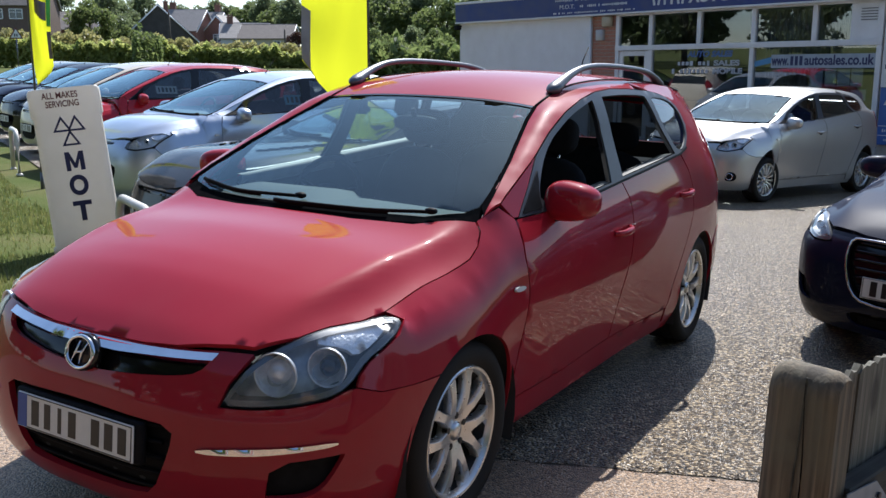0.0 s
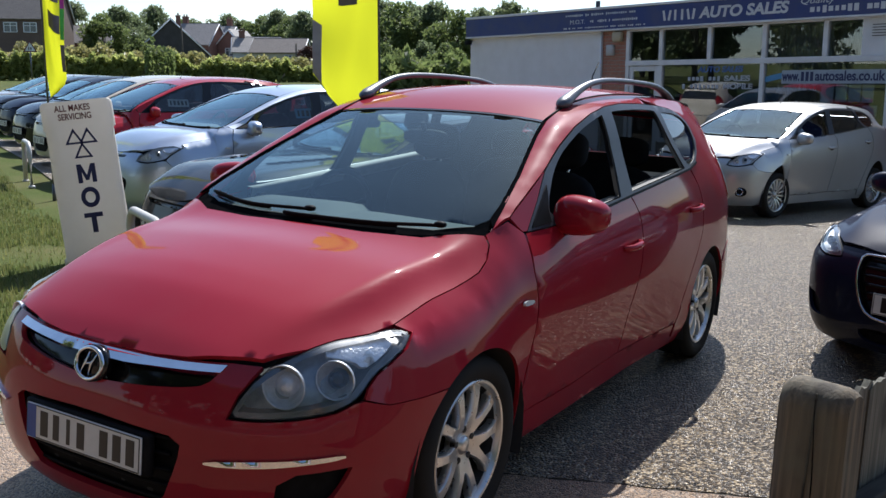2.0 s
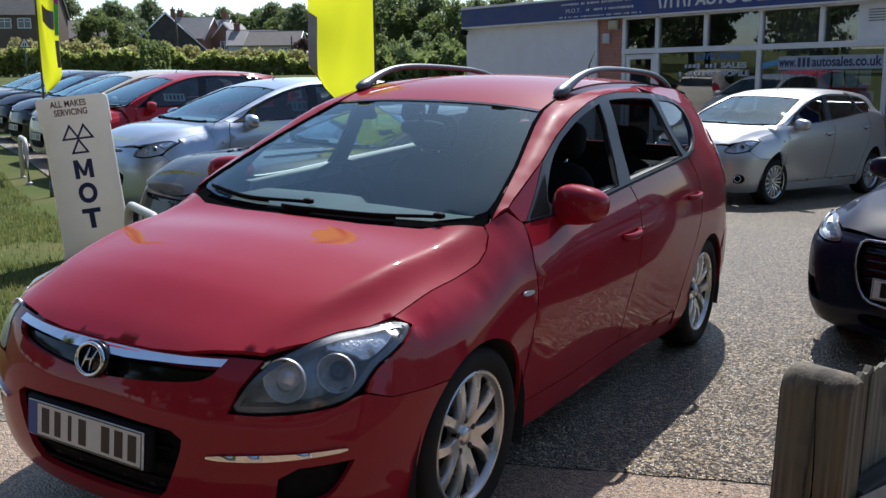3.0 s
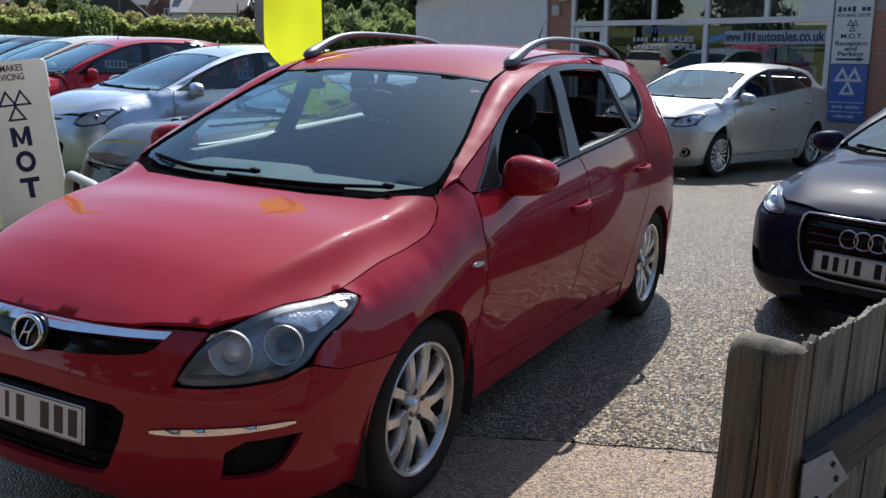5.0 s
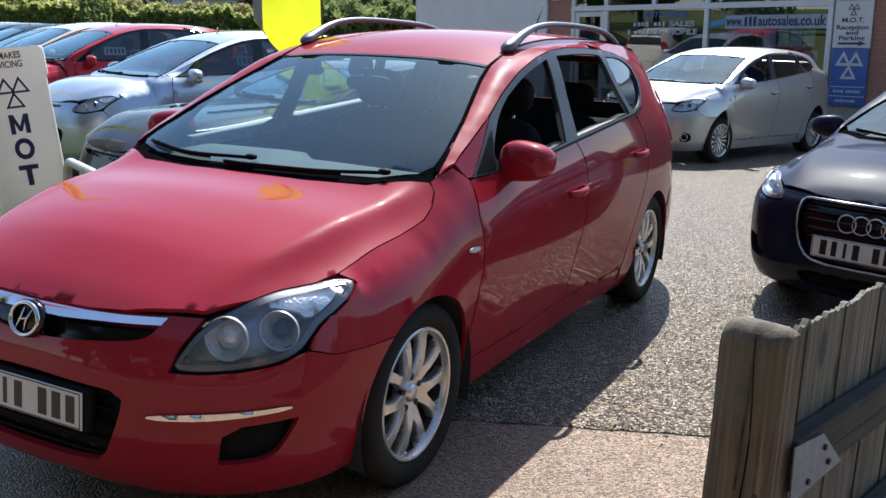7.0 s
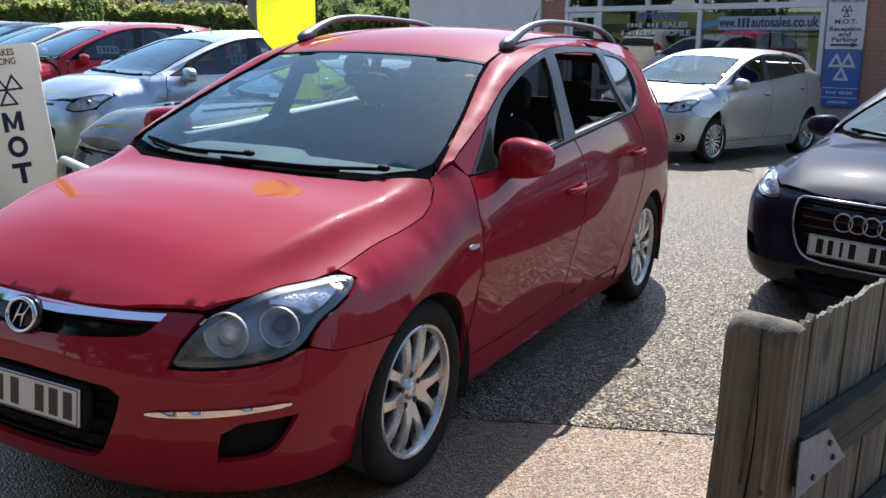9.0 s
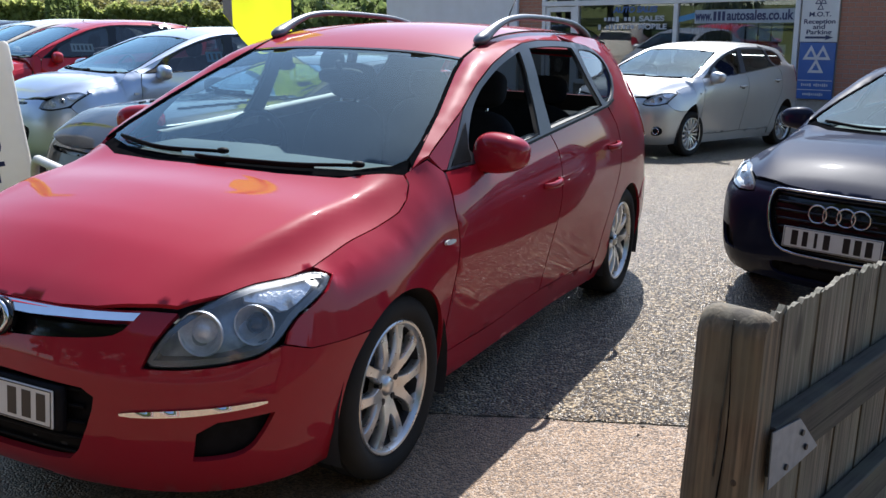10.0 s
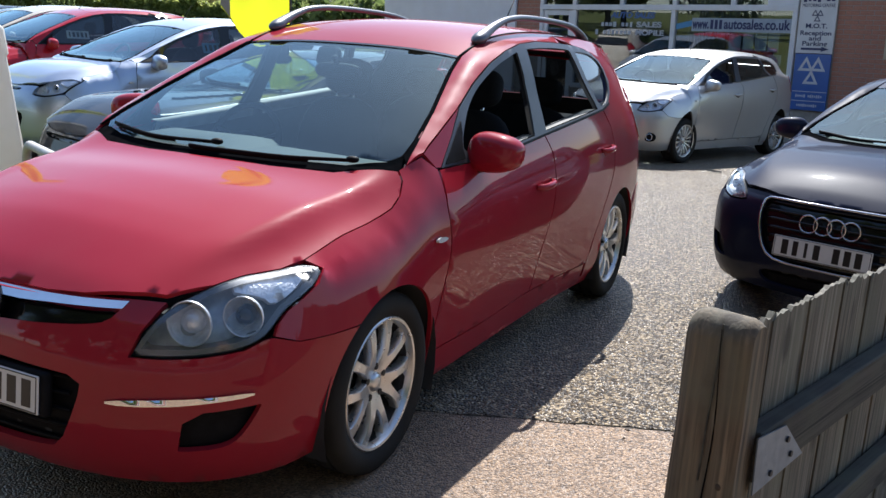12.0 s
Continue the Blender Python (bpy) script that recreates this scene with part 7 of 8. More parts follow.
def pitched_house(az, dist, yaw, length, depth, eaves, ridge, wall_mat, roof_mat, label, sink=0.0, chimneys=(), windows=(), gable_windows=(), dormer=False, porches=(), place=None):
    """A house with a pitched roof: the roof ridge runs along x; local origin at the middle of its base."""
    x, y = place or polar(az, dist)
    ob = thing("house", pose(x, y, ground_z(x, y) - sink, 0, 0, yaw), label, "house", "houses on the hill")
    hl, hd = length / 2, depth / 2
    bm = bmesh.new()
    prof = [(-hd, 0), (hd, 0), (hd, eaves), (0, ridge), (-hd, eaves)]
    a, b = ([bm.verts.new((s * hl, p, q)) for p, q in prof] for s in (-1, 1))
    bm.faces.new(a)
    bm.faces.new(b[::-1])
    for i in range(5): bm.faces.new((a[i], b[i], b[(i + 1) % 5], a[(i + 1) % 5]))
    bmesh.ops.recalc_face_normals(bm, faces=bm.faces[:])
    wall = part("wall", bm, wall_mat, ob, smooth=False)
    bm = bmesh.new()
    for s in (-1, 1):
        sl = math.atan2(ridge - eaves, hd)
        ln = math.hypot(ridge - eaves, hd) + 0.5
        box(bm, (length + 0.5, ln, 0.16), Matrix.Translation((0, s * (hd * 0.5 + 0.12), (eaves + ridge) / 2 + 0.06)) @ pose(0, 0, 0, -s * math.degrees(sl), 0, 0))
    roof = part("roof", bm, roof_mat, ob, smooth=False)
    for s in (-1, 1):
        for t in (-1, 1):
            bm = bmesh.new()
            p = [Vector((s * (hl + 0.27), t * (hd + 0.3), eaves - 0.25)), Vector((s * (hl + 0.27), 0, ridge + 0.05))]
            tube(bm, p, 0.11, 6)
            part("bargeboard", bm, WINDOW_WHITE, roof)
    for cx, cy, h in chimneys:
        bm = bmesh.new()
        zb = ridge - abs(cy) * (ridge - eaves) / hd - 0.3
        box(bm, (0.95, 0.7, h + 0.3), pose(cx, cy, zb + h / 2 + 0.15), 0.03, 1)
        box(bm, (1.1, 0.85, 0.15), pose(cx, cy, zb + h + 0.2), 0.02, 1)
        ch = part("chimney", bm, HOUSE_BRICK, roof, "brick chimney stack", smooth=False)
        for k in (-0.25, 0.25):
            bm = bmesh.new()
            cylinder(bm, 0.13, 0.4, pose(cx + k, cy, zb + h + 0.47), 10, 0.11)
            part("chimney_pot", bm, HOUSE_BRICK, ch)
    for side, wx, wz, ww, wh in windows:
        m = pose(wx, -hd * 1.0, wz, 90, 0, 0) if side == "f" else pose(hl if side == "r" else -hl, wx, wz, 90, 0, 90 if side == "r" else -90)
        bm = bmesh.new()
        for bx, by, sx, sy in ((0, wh / 2, ww, 0.1), (0, -wh / 2, ww, 0.1), (-ww / 2, 0, 0.1, wh), (ww / 2, 0, 0.1, wh), (0, 0, 0.08, wh), (0, wh * 0.18, ww, 0.06)):
            box(bm, (sx, sy, 0.1), m @ pose(bx, by, 0.06))
        win = part("window", bm, WINDOW_WHITE, ob, "white framed window", smooth=False)
        bm = bmesh.new()
        box(bm, (ww, wh, 0.04), m @ pose(0, 0, 0.02))
        part("pane", bm, FAR_GLASS, win, smooth=False)
    for px, pw, pz in porches:
        bm = bmesh.new()
        box(bm, (pw, 1.3, 0.12), pose(px, -hd - 0.55, pz, 24, 0, 0))
        part("porch_roof", bm, roof_mat, ob, smooth=False)
    return ob


pitched_house(55.6, 150, 40, 13, 10, 7.6, 12.2, BROWN_WALL, ROOF_TILE, "two-storey brick house with brown tiled roof", 0.6, [(-2, 0, 1.2)], [("f", 0.4, 6.4, 1.7, 1.3), ("f", 3.0, 6.4, 1.7, 1.3), ("f", -3.2, 6.4, 1.6, 1.3), ("f", -2.6, 1.5, 1.5, 1.3), ("f", 1.2, 1.5, 2.0, 1.3)])
pitched_house(52.4, 165, 48, 9, 8, 4.6, 7.4, HOUSE_BRICK, ROOF_TILE, "brick house with brown tiled roof behind shrubs", 0.4, [], [("f", -2.0, 3.7, 1.4, 1.2), ("f", 2.0, 3.7, 1.4, 1.2)])
pitched_house(47.5, 160, -42, 10, 11.5, 3.4, 8.8, DARK_CLAD, ROOF_SLATE, "dark gabled house with pale bargeboards and slate roof", 0.8, [(3.0, 1.2, 1.9)], [("l", 0.0, 5.9, 1.0, 1.1), ("l", 2.5, 2.6, 1.2, 1.2), ("f", 0.0, 3.0, 1.6, 1.2)])
for i, (az, d) in enumerate(((45.9, 172), (44.9, 178))):
    pitched_house(az, d, 22, 7.0, 9, 5.0, 8.6 - 0.25 * i, HOUSE_BRICK, ROOF_SLATE, "red brick terraced house with slate roof", 0.6, [(-2.6 + 5 * i, 0.4, 1.8)], [("f", -1.8, 4.0, 1.3, 1.3), ("f", 1.6, 4.0, 1.3, 1.3), ("f", 1.6, 1.4, 1.6, 1.4)], porches=[(-1.8, 2.2, 2.7), (1.6, 2.2, 2.7)])
pitched_house(43.7, 172, 108, 7, 5.0, 5.0, 7.6, HOUSE_BRICK, ROOF_SLATE, "red brick house with a pale gable end", 0.6, [], [("l", 0.0, 3.9, 1.4, 1.3), ("f", 0, 3.9, 1.2, 1.2)])
pitched_house(42.6, 160, 40, 7.5, 7, 3.6, 6.0, PALE_WALL, ROOF_SLATE, "low pale rendered house with slate roof", 0.4, [(-2.4, 0, 1.2)], [("r", 0.0, 2.6, 0.9, 1.4), ("f", 1.6, 2.6, 1.2, 1.2)])
pitched_house(41.2, 158, 28, 8.5, 7, 3.8, 6.0, CREAM_WALL, ROOF_TILE, "cream rendered house with brown tiled roof", 0.6, [], [("r", 0.5, 3.0, 1.6, 1.3), ("f", 2.0, 2.8, 1.2, 1.2)])
pitched_house(37.1, 150, 20, 7, 7, 3.0, 5.6, PALE_WALL, ROOF_TILE, "small pale house among trees", 0.4, [], [("f", 0.0, 2.0, 1.2, 1.2)])


def warning_sign():
    x, y = polar(55.05, 62)
    ob = thing("road_sign", pose(x, y, ground_z(x, y), 0, 0, 55), "triangular red-bordered road warning sign on a grey post", "road sign")
    z = EYE.z + 62 * math.tan(radians(2.1)) - ground_z(x, y)
    bm = bmesh.new()
    tube(bm, [(0, 0.05, 0), (0, 0.05, z + 0.2)], 0.04, 8)
    part("post", bm, RAIL_METAL, ob)
    for s, mat, off, nm in ((0.40, LETTER_MAROON, 0.0, "border"), (0.29, SIGN_WHITE, -0.012, "face")):
        bm = bmesh.new()
        p = [(0, s * 1.1), (-s, -s * 0.62), (s, -s * 0.62)]
        a = [bm.verts.new((u, off, z + w)) for u, w in p]
        b = [bm.verts.new((u, off + 0.01, z + w)) for u, w in p]
        bm.faces.new(a)
        bm.faces.new(b[::-1])
        for i in range(3): bm.faces.new((a[i], b[i], b[(i + 1) % 3], a[(i + 1) % 3]))
        part(nm, bm, mat, ob, smooth=False)
    for dx in (-0.07, 0.05):
        bm = bmesh.new()
        blob(bm, (0.035, 0.006, 0.10), pose(dx, -0.018, z - 0.04), 2.2, 10, 8)
        part("symbol", bm, PLATE_BLACK, ob)


warning_sign()
for az, d, h in ((46.9, 120, 4.6), (40.3, 140, 3.4), (38.9, 125, 2.6)):
    x, y = polar(az, d)
    ob = thing("utility_pole", pose(x, y, ground_z(x, y)), "dark wooden utility pole", "pole", "utility poles")
    bm = bmesh.new()
    hh = EYE.z + d * math.tan(radians(h * 0.75)) - ground_z(x, y)
    tube(bm, [(0, 0, -0.3), (0, 0, hh)], [0.16, 0.11], 8)
    part("pole", bm, BARK, ob)


# ---- the other side of the road, out of view, for what the cars and shop panes mirror ----
def across(along, away): return EYE.x + 0.383 * away + 0.924 * along, EYE.y - 0.924 * away + 0.383 * along


# Grey sheet out of view, added so shop panes mirror less sunlit grass.
flat_sheet("unseen_paving", [across_line(a, 9.05) for a in (-45, -20, 0, 20, 40)] + [across_line(a, 19.0) for a in (40, 20, 0, -20, -45)], UNSEEN_PAVING, "unseen grey sheet added across the road to darken reflections", 0.02, 2.0)
rows_f = [("f", -2.9, 4.1, 1.5, 1.3), ("f", 0.0, 4.1, 1.0, 1.3), ("f", 2.9, 4.1, 1.5, 1.3), ("f", -2.9, 1.4, 1.8, 1.4), ("f", 2.9, 1.4, 1.8, 1.4)]
for k, along in enumerate((-30, -17.5, -4.5, 8.5, 21)):
    pitched_house(0, 0, 202.5, 9.5, 8, 5.2, 8.4, HOUSE_BRICK, (ROOF_TILE, ROOF_SLATE)[k % 2], "two-storey brick house across the road with white windows", 0.1, [(-3.2, 0.0, 1.4)], rows_f, place=across(along, 22 + 1.5 * (k % 2)))
# Unseen trees added to darken the bonnet's and bumper's reflections and skylight.
for k, (along, away, tall) in enumerate(((-24, 17, 9.5), (-11, 16, 8.0), (2.2, 16.5, 8.5), (15, 17, 10.0), (-38, 20, 14.0), (29, 20, 14.0), (38, 15, 13), (-48, 18, 14), (-13.5, 5.2, 15), (-19, 8.6, 17), (-33, 31, 25), (-22, 32, 26), (-12, 31, 24), (-1, 32, 26), (9, 31, 24), (19, 32, 26), (31, 31, 25), (-44, 30, 24))):
    x, y = across(along, away)
    o = copy_thing(protos[k % 3], pose(0, 0, 0))
    o.matrix_basis = pose(x, y, ground_z(x, y), 0, 0, 40 * k) @ Matrix.Scale(tall / (12, 11, 10)[k % 3], 4)
# More unseen trees, added so the panes mirror them instead of sunlit grass.
for k, (x, y, tall) in enumerate(((-43, -15, 10), (-50, -22, 11), (-54, -14, 10), (-61, -24, 12), (-70, -31, 12), (-66, -19, 11), (-47, -28, 11), (-80, -36, 13), (-78, -25, 13), (-36, -20, 9))):
    o = copy_thing(protos[k % 3], pose(0, 0, 0))
    o.matrix_basis = pose(x, y, ground_z(x, y) - 0.8, 0, 0, 70 * k) @ Matrix.Scale(tall / (12, 11, 10)[k % 3], 4)


# ---- the red estate ----
def red_estate():
    car, bumper, bonnet = build_car("estate_car", SLOPE, "glossy red estate car with grey roof rails and alloy wheels", dict(paint=RED_PAINT, windows_down=True, bonnet_step=0.024, mirror_at=(0.905, 0.69, 1.035)))
    sheet(bumper, "grille_bar", CHROME, [(whole(GRILLE_BAR), (), skin(-0.006, False))], None, 0.03, 0, 0.02, False, "bright chrome grille bar")
    for mir in (False, True):
        sheet(bumper, "bumper_strip", CHROME, [(chaikin(SIDE_STRIP, 1), (), skin(-0.009, False))], None, 0.04, 0, 0.012, mir, "narrow chrome bumper strip")
    # badge: an oval ring with a slanting bar shape in it, on a dark boss
    c = Vector((0, -0.846, 0.650))
    m = Matrix.Translation(c) @ pose(0, 0, 0, 76, 0, 0)
    bm = bmesh.new()
    cylinder(bm, 0.062, 0.03, m @ pose(0, 0, -0.012) @ Matrix.Diagonal((1.06, 0.9, 1, 1)), 32)
    boss = part("badge_boss", bm, GLOSS_BLACK, bumper)
    bm = bmesh.new()
    ring = [m @ Vector((0.057 * math.cos(a), 0.047 * math.sin(a), 0.006)) for a in np.linspace(0, 2 * math.pi, 49)]
    tube(bm, ring, 0.0075, 10, 0.8, False)
    for x in (-0.018, 0.018):
        tube(bm, [m @ Vector((x - 0.013, -0.034, 0.006)), m @ Vector((x * 0.7, 0.0, 0.009)), m @ Vector((x + 0.013, 0.034, 0.006))], [0.004, 0.007, 0.004], 8, 0.6)
    tube(bm, [m @ Vector((-0.018, -0.004, 0.008)), m @ Vector((0.018, 0.004, 0.008))], 0.006, 8, 0.6)
    part("badge", bm, CHROME, bumper, "oval chrome badge")
    bm = bmesh.new()
    box(bm, (0.56, 0.13, 0.03), pose(0, -0.866, 0.43, 86, 0, 0), 0.01)
    part("plate_holder", bm, BLACK_PLASTIC, bumper)
    number_plate(bumper, pose(0, -0.886, 0.4305, 86, 0, 0))
    # inner ledge along the tops of the doors
    for side in (1, -1):
        for a, b in ((2.12, 2.84), (2.92, 3.76)):
            bm = bmesh.new()
            rows = [[], [], []]
            for q in np.linspace(a, b, 12):
                z = float(np.interp(q, [p[0] for p in BELT[::-1]], [p[1] for p in BELT[::-1]]))
                for row, (off, dz) in zip(rows, ((0.012, 0.012), (0.075, 0.004), (0.085, -0.05))):
                    x, y, zz = skin(off, False)(q, z + dz)
                    row.append(bm.verts.new((x * side, y, zz)))
            for p, q in zip(rows, rows[1:]):
                for i in range(11): bm.faces.new((p[i], p[i + 1], q[i + 1], q[i]))
            bmesh.ops.recalc_face_normals(bm, faces=bm.faces[:])
            part("door_ledge", bm, LEDGE, car, "grey plastic door top")
    # roof rails
    for side in (1, -1):
        bm = bmesh.new()
        line = spline([(0.544, 1.215, 1.436), (0.545, 1.27, 1.454), (0.547, 1.34, 1.483), (0.55, 1.44, 1.518), (0.553, 1.56, 1.545), (0.555, 1.76, 1.560), (0.556, 2.1, 1.560), (0.553, 2.42, 1.548), (0.548, 2.62, 1.516), (0.54, 2.74, 1.476)], 5)
        rad = np.interp(np.linspace(0, 1, len(line)), [0, 0.05, 0.11, 0.25, 0.4, 0.7, 0.88, 1], [0.008, 0.030, 0.036, 0.026, 0.019, 0.018, 0.024, 0.034])
        tube(bm, [(x * side, y, z) for x, y, z in line], list(rad), 12, 0.75)
        part("roof_rail", bm, RAIL_METAL, car, "satin grey roof rail")
        bm = bmesh.new()
        tube(bm, [(0.5465 * side, y, estate.top(0.5465, y) + 0.001) for y in np.linspace(1.07, 3.1, 22)], 0.005, 6)
        part("roof_moulding", bm, BLACK_PLASTIC, car)
    bm = bmesh.new()
    tube(bm, [(0, 2.86, 1.49), (0, 2.89, 1.60), (0, 2.975, 1.69)], [0.006, 0.004, 0.003], 8)
    blob(bm, (0.025, 0.04, 0.014), Matrix.Translation((0, 2.85, 1.496)), 2.4, 14, 8)
    part("aerial", bm, BLACK_PLASTIC, car, "short black roof aerial")
    bm = bmesh.new()
    blob(bm, (0.12, 0.02, 0.035), pose(0.0, 0.98, 1.275, 10, 0, 0), 3, 18, 10)
    tube(bm, [(0, 0.97, 1.30), (0, 0.95, 1.34)], 0.012, 8)
    part("inner_mirror", bm, BLACK_PLASTIC, car)
    return car


red_estate()


# ---- the other cars ----
def warper(ys, zs, kx, drop=0.0, from_y=2.0, belt=0.0, cab=0.0):
    """Bends the estate's body to another car: lengths along y and heights z by table, width by a factor, the tail's roof let down."""
    def eased(table):
        """The table as a dense, kink-free rising line."""
        x, y = np.array([p for p, _ in table], float), np.array([p for _, p in table], float)
        h, d = np.diff(x), np.diff(y) / np.diff(x)
        m = np.concatenate([[d[0]], [0 if a * c <= 0 else 2 * a * c / (a + c) for a, c in zip(d, d[1:])], [d[-1]]])
        t = np.linspace(x[0], x[-1], 160)
        j = np.clip(np.searchsorted(x, t) - 1, 0, len(h) - 1)
        u = (t - x[j]) / h[j]
        return t, (2 * u ** 3 - 3 * u ** 2 + 1) * y[j] + (u ** 3 - 2 * u ** 2 + u) * h[j] * m[j] + (3 * u ** 2 - 2 * u ** 3) * y[j + 1] + (u ** 3 - u ** 2) * h[j] * m[j + 1]

    (ya, yb), (za, zb) = eased(ys), eased(zs)

    def fn(x, y, z):
        y2, z2 = float(np.interp(y, ya, yb)), float(np.interp(z, za, zb))
        if z > 0.95 and y > from_y: z2 -= drop * (y - from_y) ** 2 * min(1.0, (z - 0.95) / 0.3)
        if belt and 0.9 < z < 1.3: z2 += belt * (y - 1.2) * (1 - abs(z - 1.1) / 0.2) if abs(z - 1.1) < 0.2 else 0
        if cab:
            a, b = min(1.0, max(0.0, (z - 0.74) / 0.14)), min(1.0, max(0.0, (y + 0.35) / 0.45))
            y2 += cab * a * a * (3 - 2 * a) * b * b * (3 - 2 * b)
        return (x * kx, y2, z2)
    return fn


hatch = warper([(-0.9, -0.83), (-0.36, -0.34), (0, 0), (0.11, 0.02), (1.08, 0.92), (2.70, 2.489), (3.6, 3.10)], [(0, 0), (0.316, 0.292), (0.61, 0.625), (0.70, 0.735), (0.785, 0.835), (0.97, 1.0), (1.1, 1.09), (1.53, 1.475), (1.8, 1.7)], 0.968, 0.045, 2.0, 0.05)
small = warper([(-0.9, -0.72), (-0.36, -0.32), (0, 0), (0.11, -0.05), (1.08, 0.75), (2.70, 2.34), (3.6, 2.85)], [(0, 0), (0.316, 0.285), (0.61, 0.60), (0.785, 0.83), (1.0, 1.02), (1.53, 1.53), (1.8, 1.75)], 0.93, 0.05, 2.0)
low = warper([(-0.9, -0.80), (-0.36, -0.34), (0, 0), (0.11, 0.11), (1.08, 0.78), (2.70, 2.33), (3.6, 2.85)], [(0, 0), (0.316, 0.30), (0.61, 0.60), (0.75, 0.78), (1.0, 0.96), (1.53, 1.27), (1.8, 1.45)], 0.95, 0.06, 2.0, 0.0, 0.55)
low_body = low


def low(x, y, z):
    """The roadster: its nose drops and narrows towards the front."""
    x2, y2, z2 = low_body(x, y, z)
    k = float(np.interp(y, [-0.9, -0.7, -0.4, 0.0, 0.5], [0.74, 0.82, 0.91, 0.985, 1.0]))
    return (x2 * float(np.interp(y, [-0.9, -0.4, 0.1], [0.90, 0.97, 1.0])), y2, 0.25 + (z2 - 0.25) * k if z2 > 0.25 else z2)


premium = warper([(-0.9, -0.885), (-0.36, -0.36), (0, 0), (0.11, 0.16), (1.08, 1.10), (2.70, 2.60), (3.6, 3.38)], [(0, 0), (0.316, 0.315), (0.61, 0.62), (1.0, 0.97), (1.53, 1.405), (1.8, 1.6)], 1.005, 0.05, 2.0)

TALL_GRILLE = [(0, 0.355), (0.26, 0.36), (0.34, 0.40), (0.385, 0.50), (0.41, 0.62), (0.40, 0.685), (0.34, 0.69), (0.2, 0.69), (0, 0.69)]
SLIM_GRILLE = [(0, 0.655), (0.2, 0.66), (0.34, 0.665), (0.38, 0.685), (0.2, 0.69), (0, 0.69)]
WIDE_INTAKE = [(0, 0.27), (0.24, 0.275), (0.34, 0.31), (0.44, 0.44), (0.42, 0.50), (0.2, 0.51), (0, 0.512)]
LOW_INTAKE = [(0, 0.215), (0.3, 0.22), (0.36, 0.25), (0.36, 0.30), (0.2, 0.31), (0, 0.31)]


SWEPT_LAMP = [(0.552, 0.650), (0.575, 0.682), (0.656, 0.717), (0.755, 0.748), (0.886, 0.774), (1.017, 0.785), (1.116, 0.785), (1.145, 0.782), (1.099, 0.757), (1.034, 0.732), (0.968, 0.702), (0.927, 0.676), (0.886, 0.662), (0.80, 0.648), (0.70, 0.637), (0.60, 0.640)]
SWEPT_UNDER = [(1.13, 0.583), (1.0, 0.602), (0.92, 0.655), (0.88, 0.655), (0.80, 0.642), (0.70, 0.631), (0.60, 0.634), (0.547, 0.645), (0.57, 0.684)]
SWEPT_BEHIND = [(1.15, 0.780), (1.105, 0.753), (1.04, 0.727), (0.975, 0.698), (0.935, 0.672), (0.922, 0.658), (1.0, 0.604), (1.13, 0.585)]


def common(p, **more):
    d = dict(paint=p, tyre=0.292, rim=0.205, lamp_depth=0.05, grille=SLIM_GRILLE, intake=WIDE_INTAKE, wheels="multi", headlamp=SWEPT_LAMP, lamp_under=SWEPT_UNDER, lamp_behind=SWEPT_BEHIND, bulbs=[(0.69, 0.680, 0.034), (0.82, 0.700, 0.034)], indicator=[(0.86, 0.745), (0.93, 0.768), (1.09, 0.777), (1.07, 0.757), (1.009, 0.732), (0.94, 0.712)],
             mirror_at=(0.92, 0.62, 1.0), trim=GLOSS_BLACK, dark_rear=True, plain=True)
    d.update(more)
    return d


def aerial(car, w, y=1.35):
    bm = bmesh.new()
    x, y2, z = w(0, y, estate.top(0, y))
    tube(bm, [(0, y2, z - 0.01), (0, y2 + 0.02, z + 0.02), (0, y2 + 0.12, z + 0.16)], [0.008, 0.004, 0.0025], 8)
    part("aerial", bm, BLACK_PLASTIC, car, "short black roof aerial")


def fog_lamps(bumper, w):
    for sgn in (-1, 1):
        p = w(*skin(-0.008, False)(0.75, 0.365))
        bm = bmesh.new()
        m = look((p[0] * sgn, p[1], p[2]), (p[0] * sgn + 0.45 * sgn, p[1] - 1, p[2])) @ pose(0, 0, 0, 180, 0, 0)
        lathe(bm, [(-0.02, 0.0), (-0.015, 0.030), (0.008, 0.036), (0.010, 0.042), (0.0, 0.046)], 24, "z")
        bmesh.ops.transform(bm, matrix=m, verts=bm.verts[:])
        lamp = part("fog_lamp", bm, CHROME, bumper, "round chrome-ringed fog lamp")
        bm = bmesh.new()
        blob(bm, (0.088, 0.058, 0.012), m @ pose(0, 0, -0.004), 2.2, 24, 8)
        part("fog_surround", bm, BLACK_PLASTIC, lamp, "dark oval surround")


def on_yard(x, y, yaw): return SLOPE @ pose(x, y, 0, 0, 0, yaw)


def silver_hatchback():
    car, bumper, _ = build_car("hatchback_car", on_yard(-0.97, 10.0, -20.0), "silver five-door hatchback parked in front of the office", common(SILVER_PAINT, fog=None, trim=FRAME_TRIM, belt_bright=True, group="parked cars"), hatch)
    aerial(car, hatch)
    fog_lamps(bumper, hatch)
    number_plate(bumper, pose(0, -0.845, 0.40, 86, 0, 0), False)


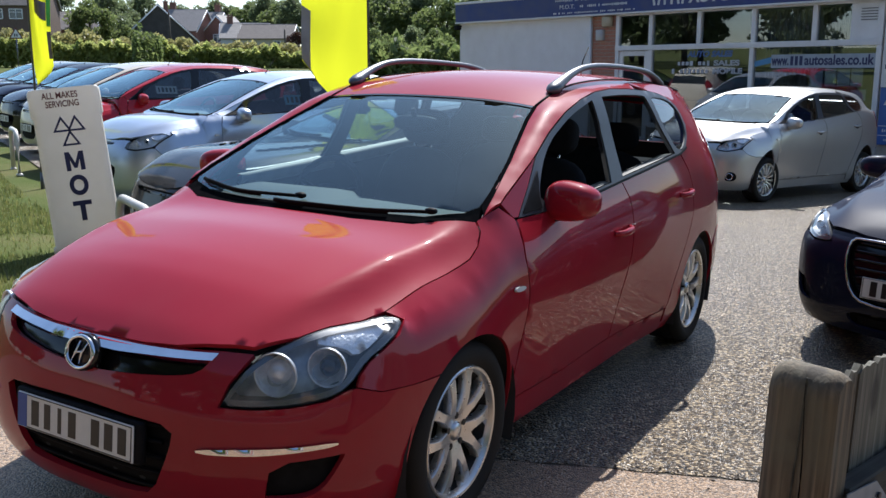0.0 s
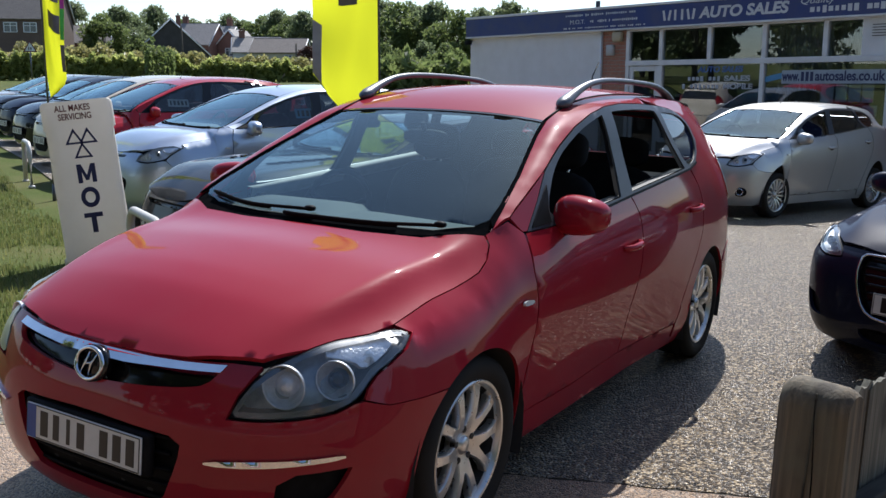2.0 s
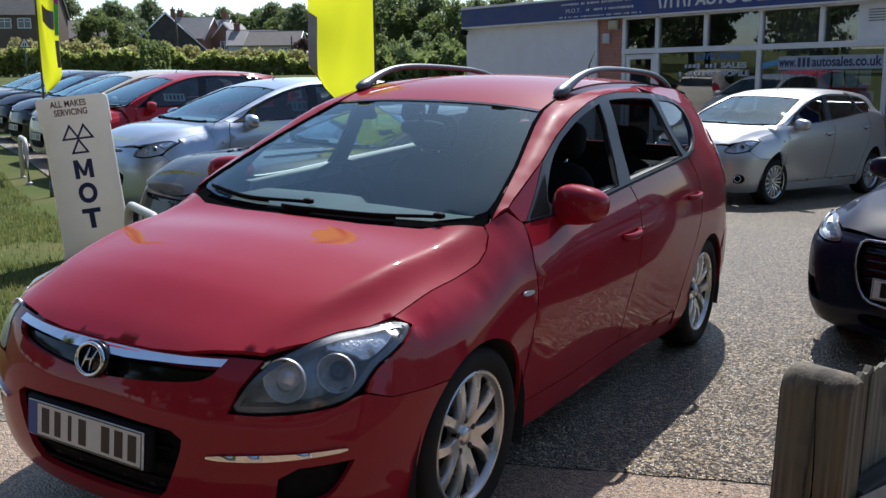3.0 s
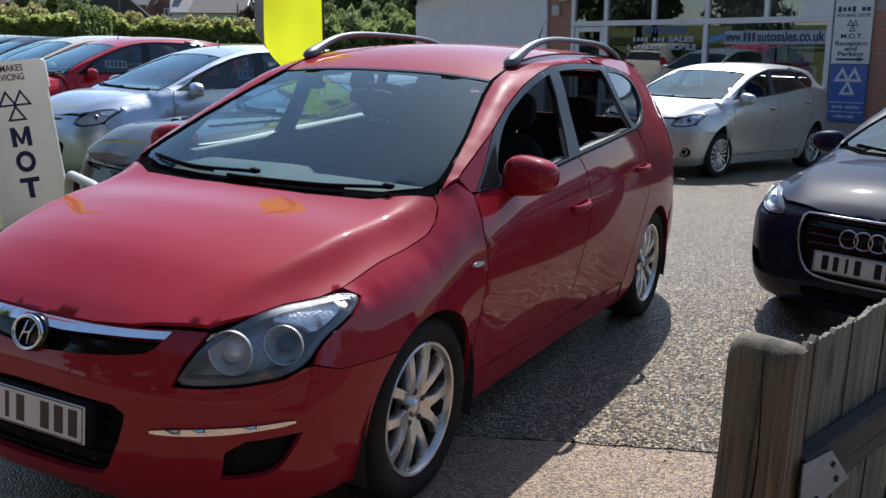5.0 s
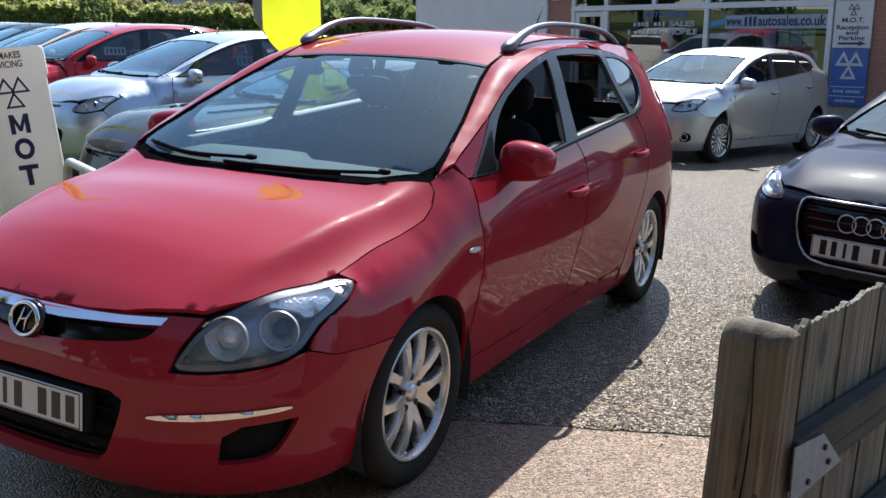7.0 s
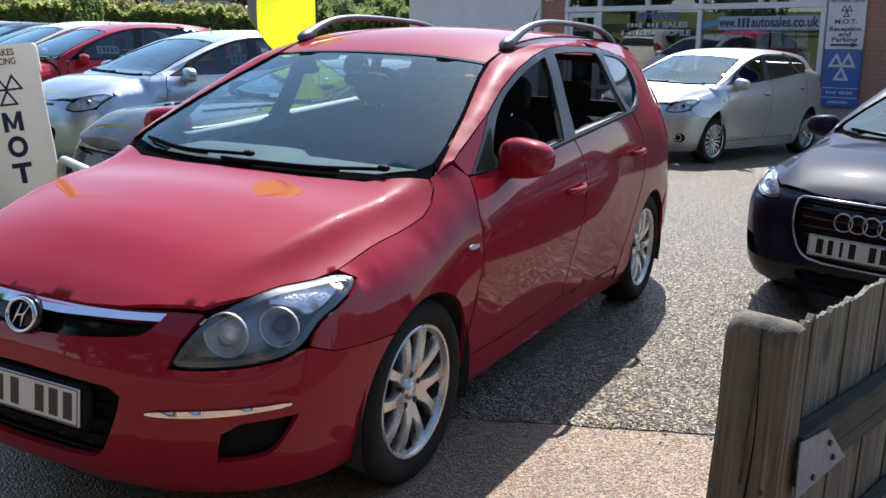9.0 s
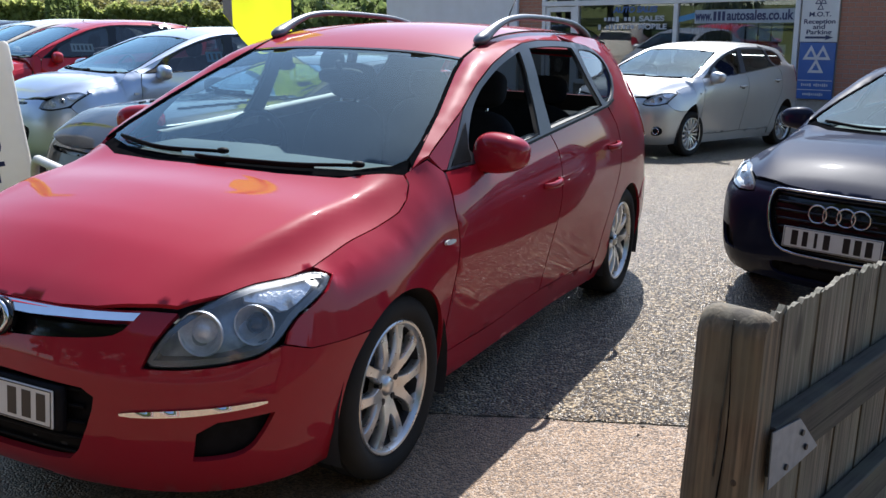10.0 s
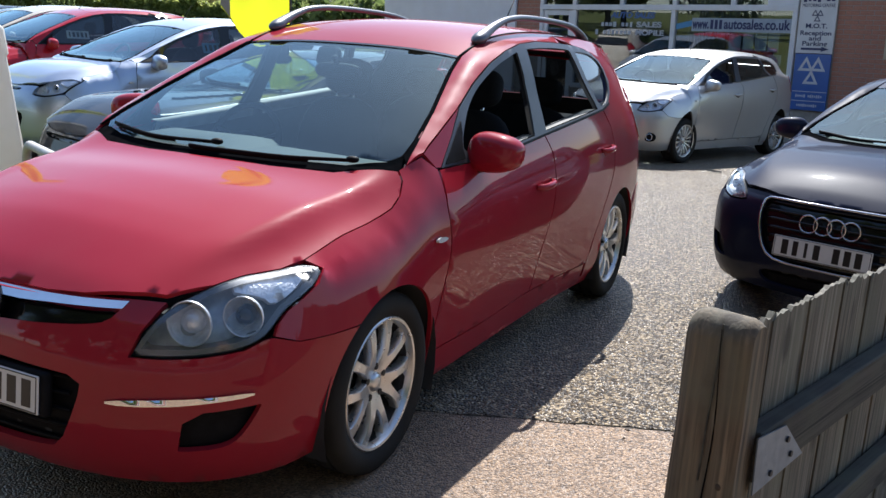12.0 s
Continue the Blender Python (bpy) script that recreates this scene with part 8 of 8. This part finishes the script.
def navy_hatchback():
    m = on_yard(2.275, 3.44, -18.0)
    car, bumper, _ = build_car("hatchback_car", m, "dark navy premium hatchback with a large framed grille", common(NAVY_PAINT, lamp_depth=0.065, indicator=(), grille=TALL_GRILLE, intake=LOW_INTAKE, tyre=0.315, rim=0.225, group="parked cars",
                       bulbs=[(0.70, 0.680, 0.028), (0.83, 0.702, 0.028)], mirror_at=(0.93, 0.62, 1.0)), premium)
    edge = chaikin(whole(TALL_GRILLE), 1)
    bm = bmesh.new()
    tube(bm, [premium(*skin(-0.004, False)(a, b)) for a, b in np.vstack([edge, edge[:1]])], 0.007, 8, 1.0, False)
    part("grille_frame", bm, CHROME, bumper, "bright chrome grille frame")
    for z in np.linspace(0.40, 0.665, 7):
        bm = bmesh.new()
        wd = float(np.interp(z, [0.36, 0.62, 0.69], [0.30, 0.40, 0.37]))
        tube(bm, [premium(*skin(0.016, False)(s, z)) for s in np.linspace(-wd, wd, 15)], 0.008, 6)
        part("grille_slat", bm, GLOSS_BLACK, bumper)
    for i in range(4):
        bm = bmesh.new()
        c = -0.1125 + 0.075 * i
        q = premium(*skin(0.0, False)(0, 0.582))
        tube(bm, [(c + 0.048 * math.cos(a), q[1] - 0.006 + 0.003 * (i % 2), q[2] + 0.048 * math.sin(a)) for a in np.linspace(0, 2 * math.pi, 33)], 0.0045, 8, 1.0, False)
        part("badge_ring", bm, CHROME, bumper)
    number_plate(bumper, pose(0, -0.905, 0.462, 86, 0, 0), False)


def parked(name, x, y, yaw, label, p, w, **more):
    car, bumper, _ = build_car(name, on_yard(x, y, yaw), label, common(p, group="display row", **more), w)
    number_plate(bumper, Matrix.Translation((0, w(0, -0.868, 0)[1] - 0.012, 0.42)) @ pose(0, 0, 0, 86, 0, 0), False)
    aerial(car, w)
    return car


silver_hatchback()
navy_hatchback()
blue_car = parked("hatchback_car", -5.37, 4.49, -17.8, "silver-blue hatchback with price sticker in the display row", BLUE_SILVER_PAINT, hatch, fog=None)
roadster = parked("roadster_car", -2.75, 2.80, -18, "low dark grey roadster with slatted bonnet vents", GREY_PAINT, low, fog=None)

def bonnet_vents(car, w):
    """A row of slats let into the bonnet on either side."""
    for sgn in (-1, 1):
        for k in range(11):
            y = -0.18 + 0.036 * k
            bm = bmesh.new()
            tube(bm, [(lambda q: (q[0], q[1], q[2] + 0.003))(w(sgn * (0.33 + 0.012 * k + dx), y + dx * 0.5, estate.top(0.33 + 0.012 * k + dx, y + dx * 0.5))) for dx in (-0.03, 0.0, 0.03)], 0.008, 6)
            part("vent_slat", bm, GLOSS_BLACK, car)


def price_card(car, w, s=2.35, z=1.12, mat=None):
    """A price sticker inside the front side window: a white card with dark bars."""
    bm = bmesh.new()
    q0, q1 = (Vector(w(*skin(0.06, False)(a, z))) for a in (s, s + 0.38))
    along = (q1 - q0).normalized()
    side = Vector((0.42, 0.0, -1.0)).normalized()
    out = along.cross(side) * -1
    m = Matrix.Translation((q0 + q1) / 2 + out * 0.004) @ Matrix((along, -side, out)).transposed().to_4x4()
    box(bm, (0.30, 0.11, 0.003), m)
    card = part("price_card", bm, mat or PAPER, car, "price card behind the side window", smooth=False)
    for i, k in enumerate((0.6, 1, 1, 1, 0.8)):
        bm = bmesh.new()
        box(bm, (0.032 * k, 0.065, 0.003), m @ pose(-0.11 + 0.055 * i, 0, 0.002))
        part("price_bar", bm, PLATE_BLACK, card, smooth=False)


bonnet_vents(roadster, low)
price_card(blue_car, hatch, 2.62, 1.18, BLUE_STICKER)
red_hatch = parked("hatchback_car", -8.55, 6.2, -18, "red hatchback with price sticker in its side window", SCARLET_PAINT, small, fog=None)
price_card(red_hatch, small, 2.30, 1.13)
parked("hatchback_car", -10.9, 7.5, -18, "cream small hatchback in the display row", CREAM_PAINT, small, rich=False)
parked("hatchback_car", -13.2, 8.8, -18, "black hatchback in the display row", BLACK_PAINT, hatch, rich=False)
parked("hatchback_car", -15.6, 10.1, -18, "dark blue hatchback in the display row", NAVY_PAINT, hatch, rich=False)
parked("hatchback_car", -18.0, 11.3, -18, "black hatchback in the display row", BLACK_PAINT, hatch, rich=False)
parked("hatchback_car", -20.4, 12.5, -18, "silver hatchback in the display row", SILVER_PAINT, hatch, rich=False)
parked("hatchback_car", -6.6, 11.4, 162, "pale silver car parked behind the display row", SILVER_PAINT, hatch, rich=False)


# ---- brick faces of the office, piece by piece ----
random.seed(9)
wall_bricks(office_brickwork, 4.165, 4.775, 1.30, 2.64, 0.027, 0)
wall_bricks(office_brickwork, 10.95, 12.40, 0.30, 2.10, 0.027, 0)
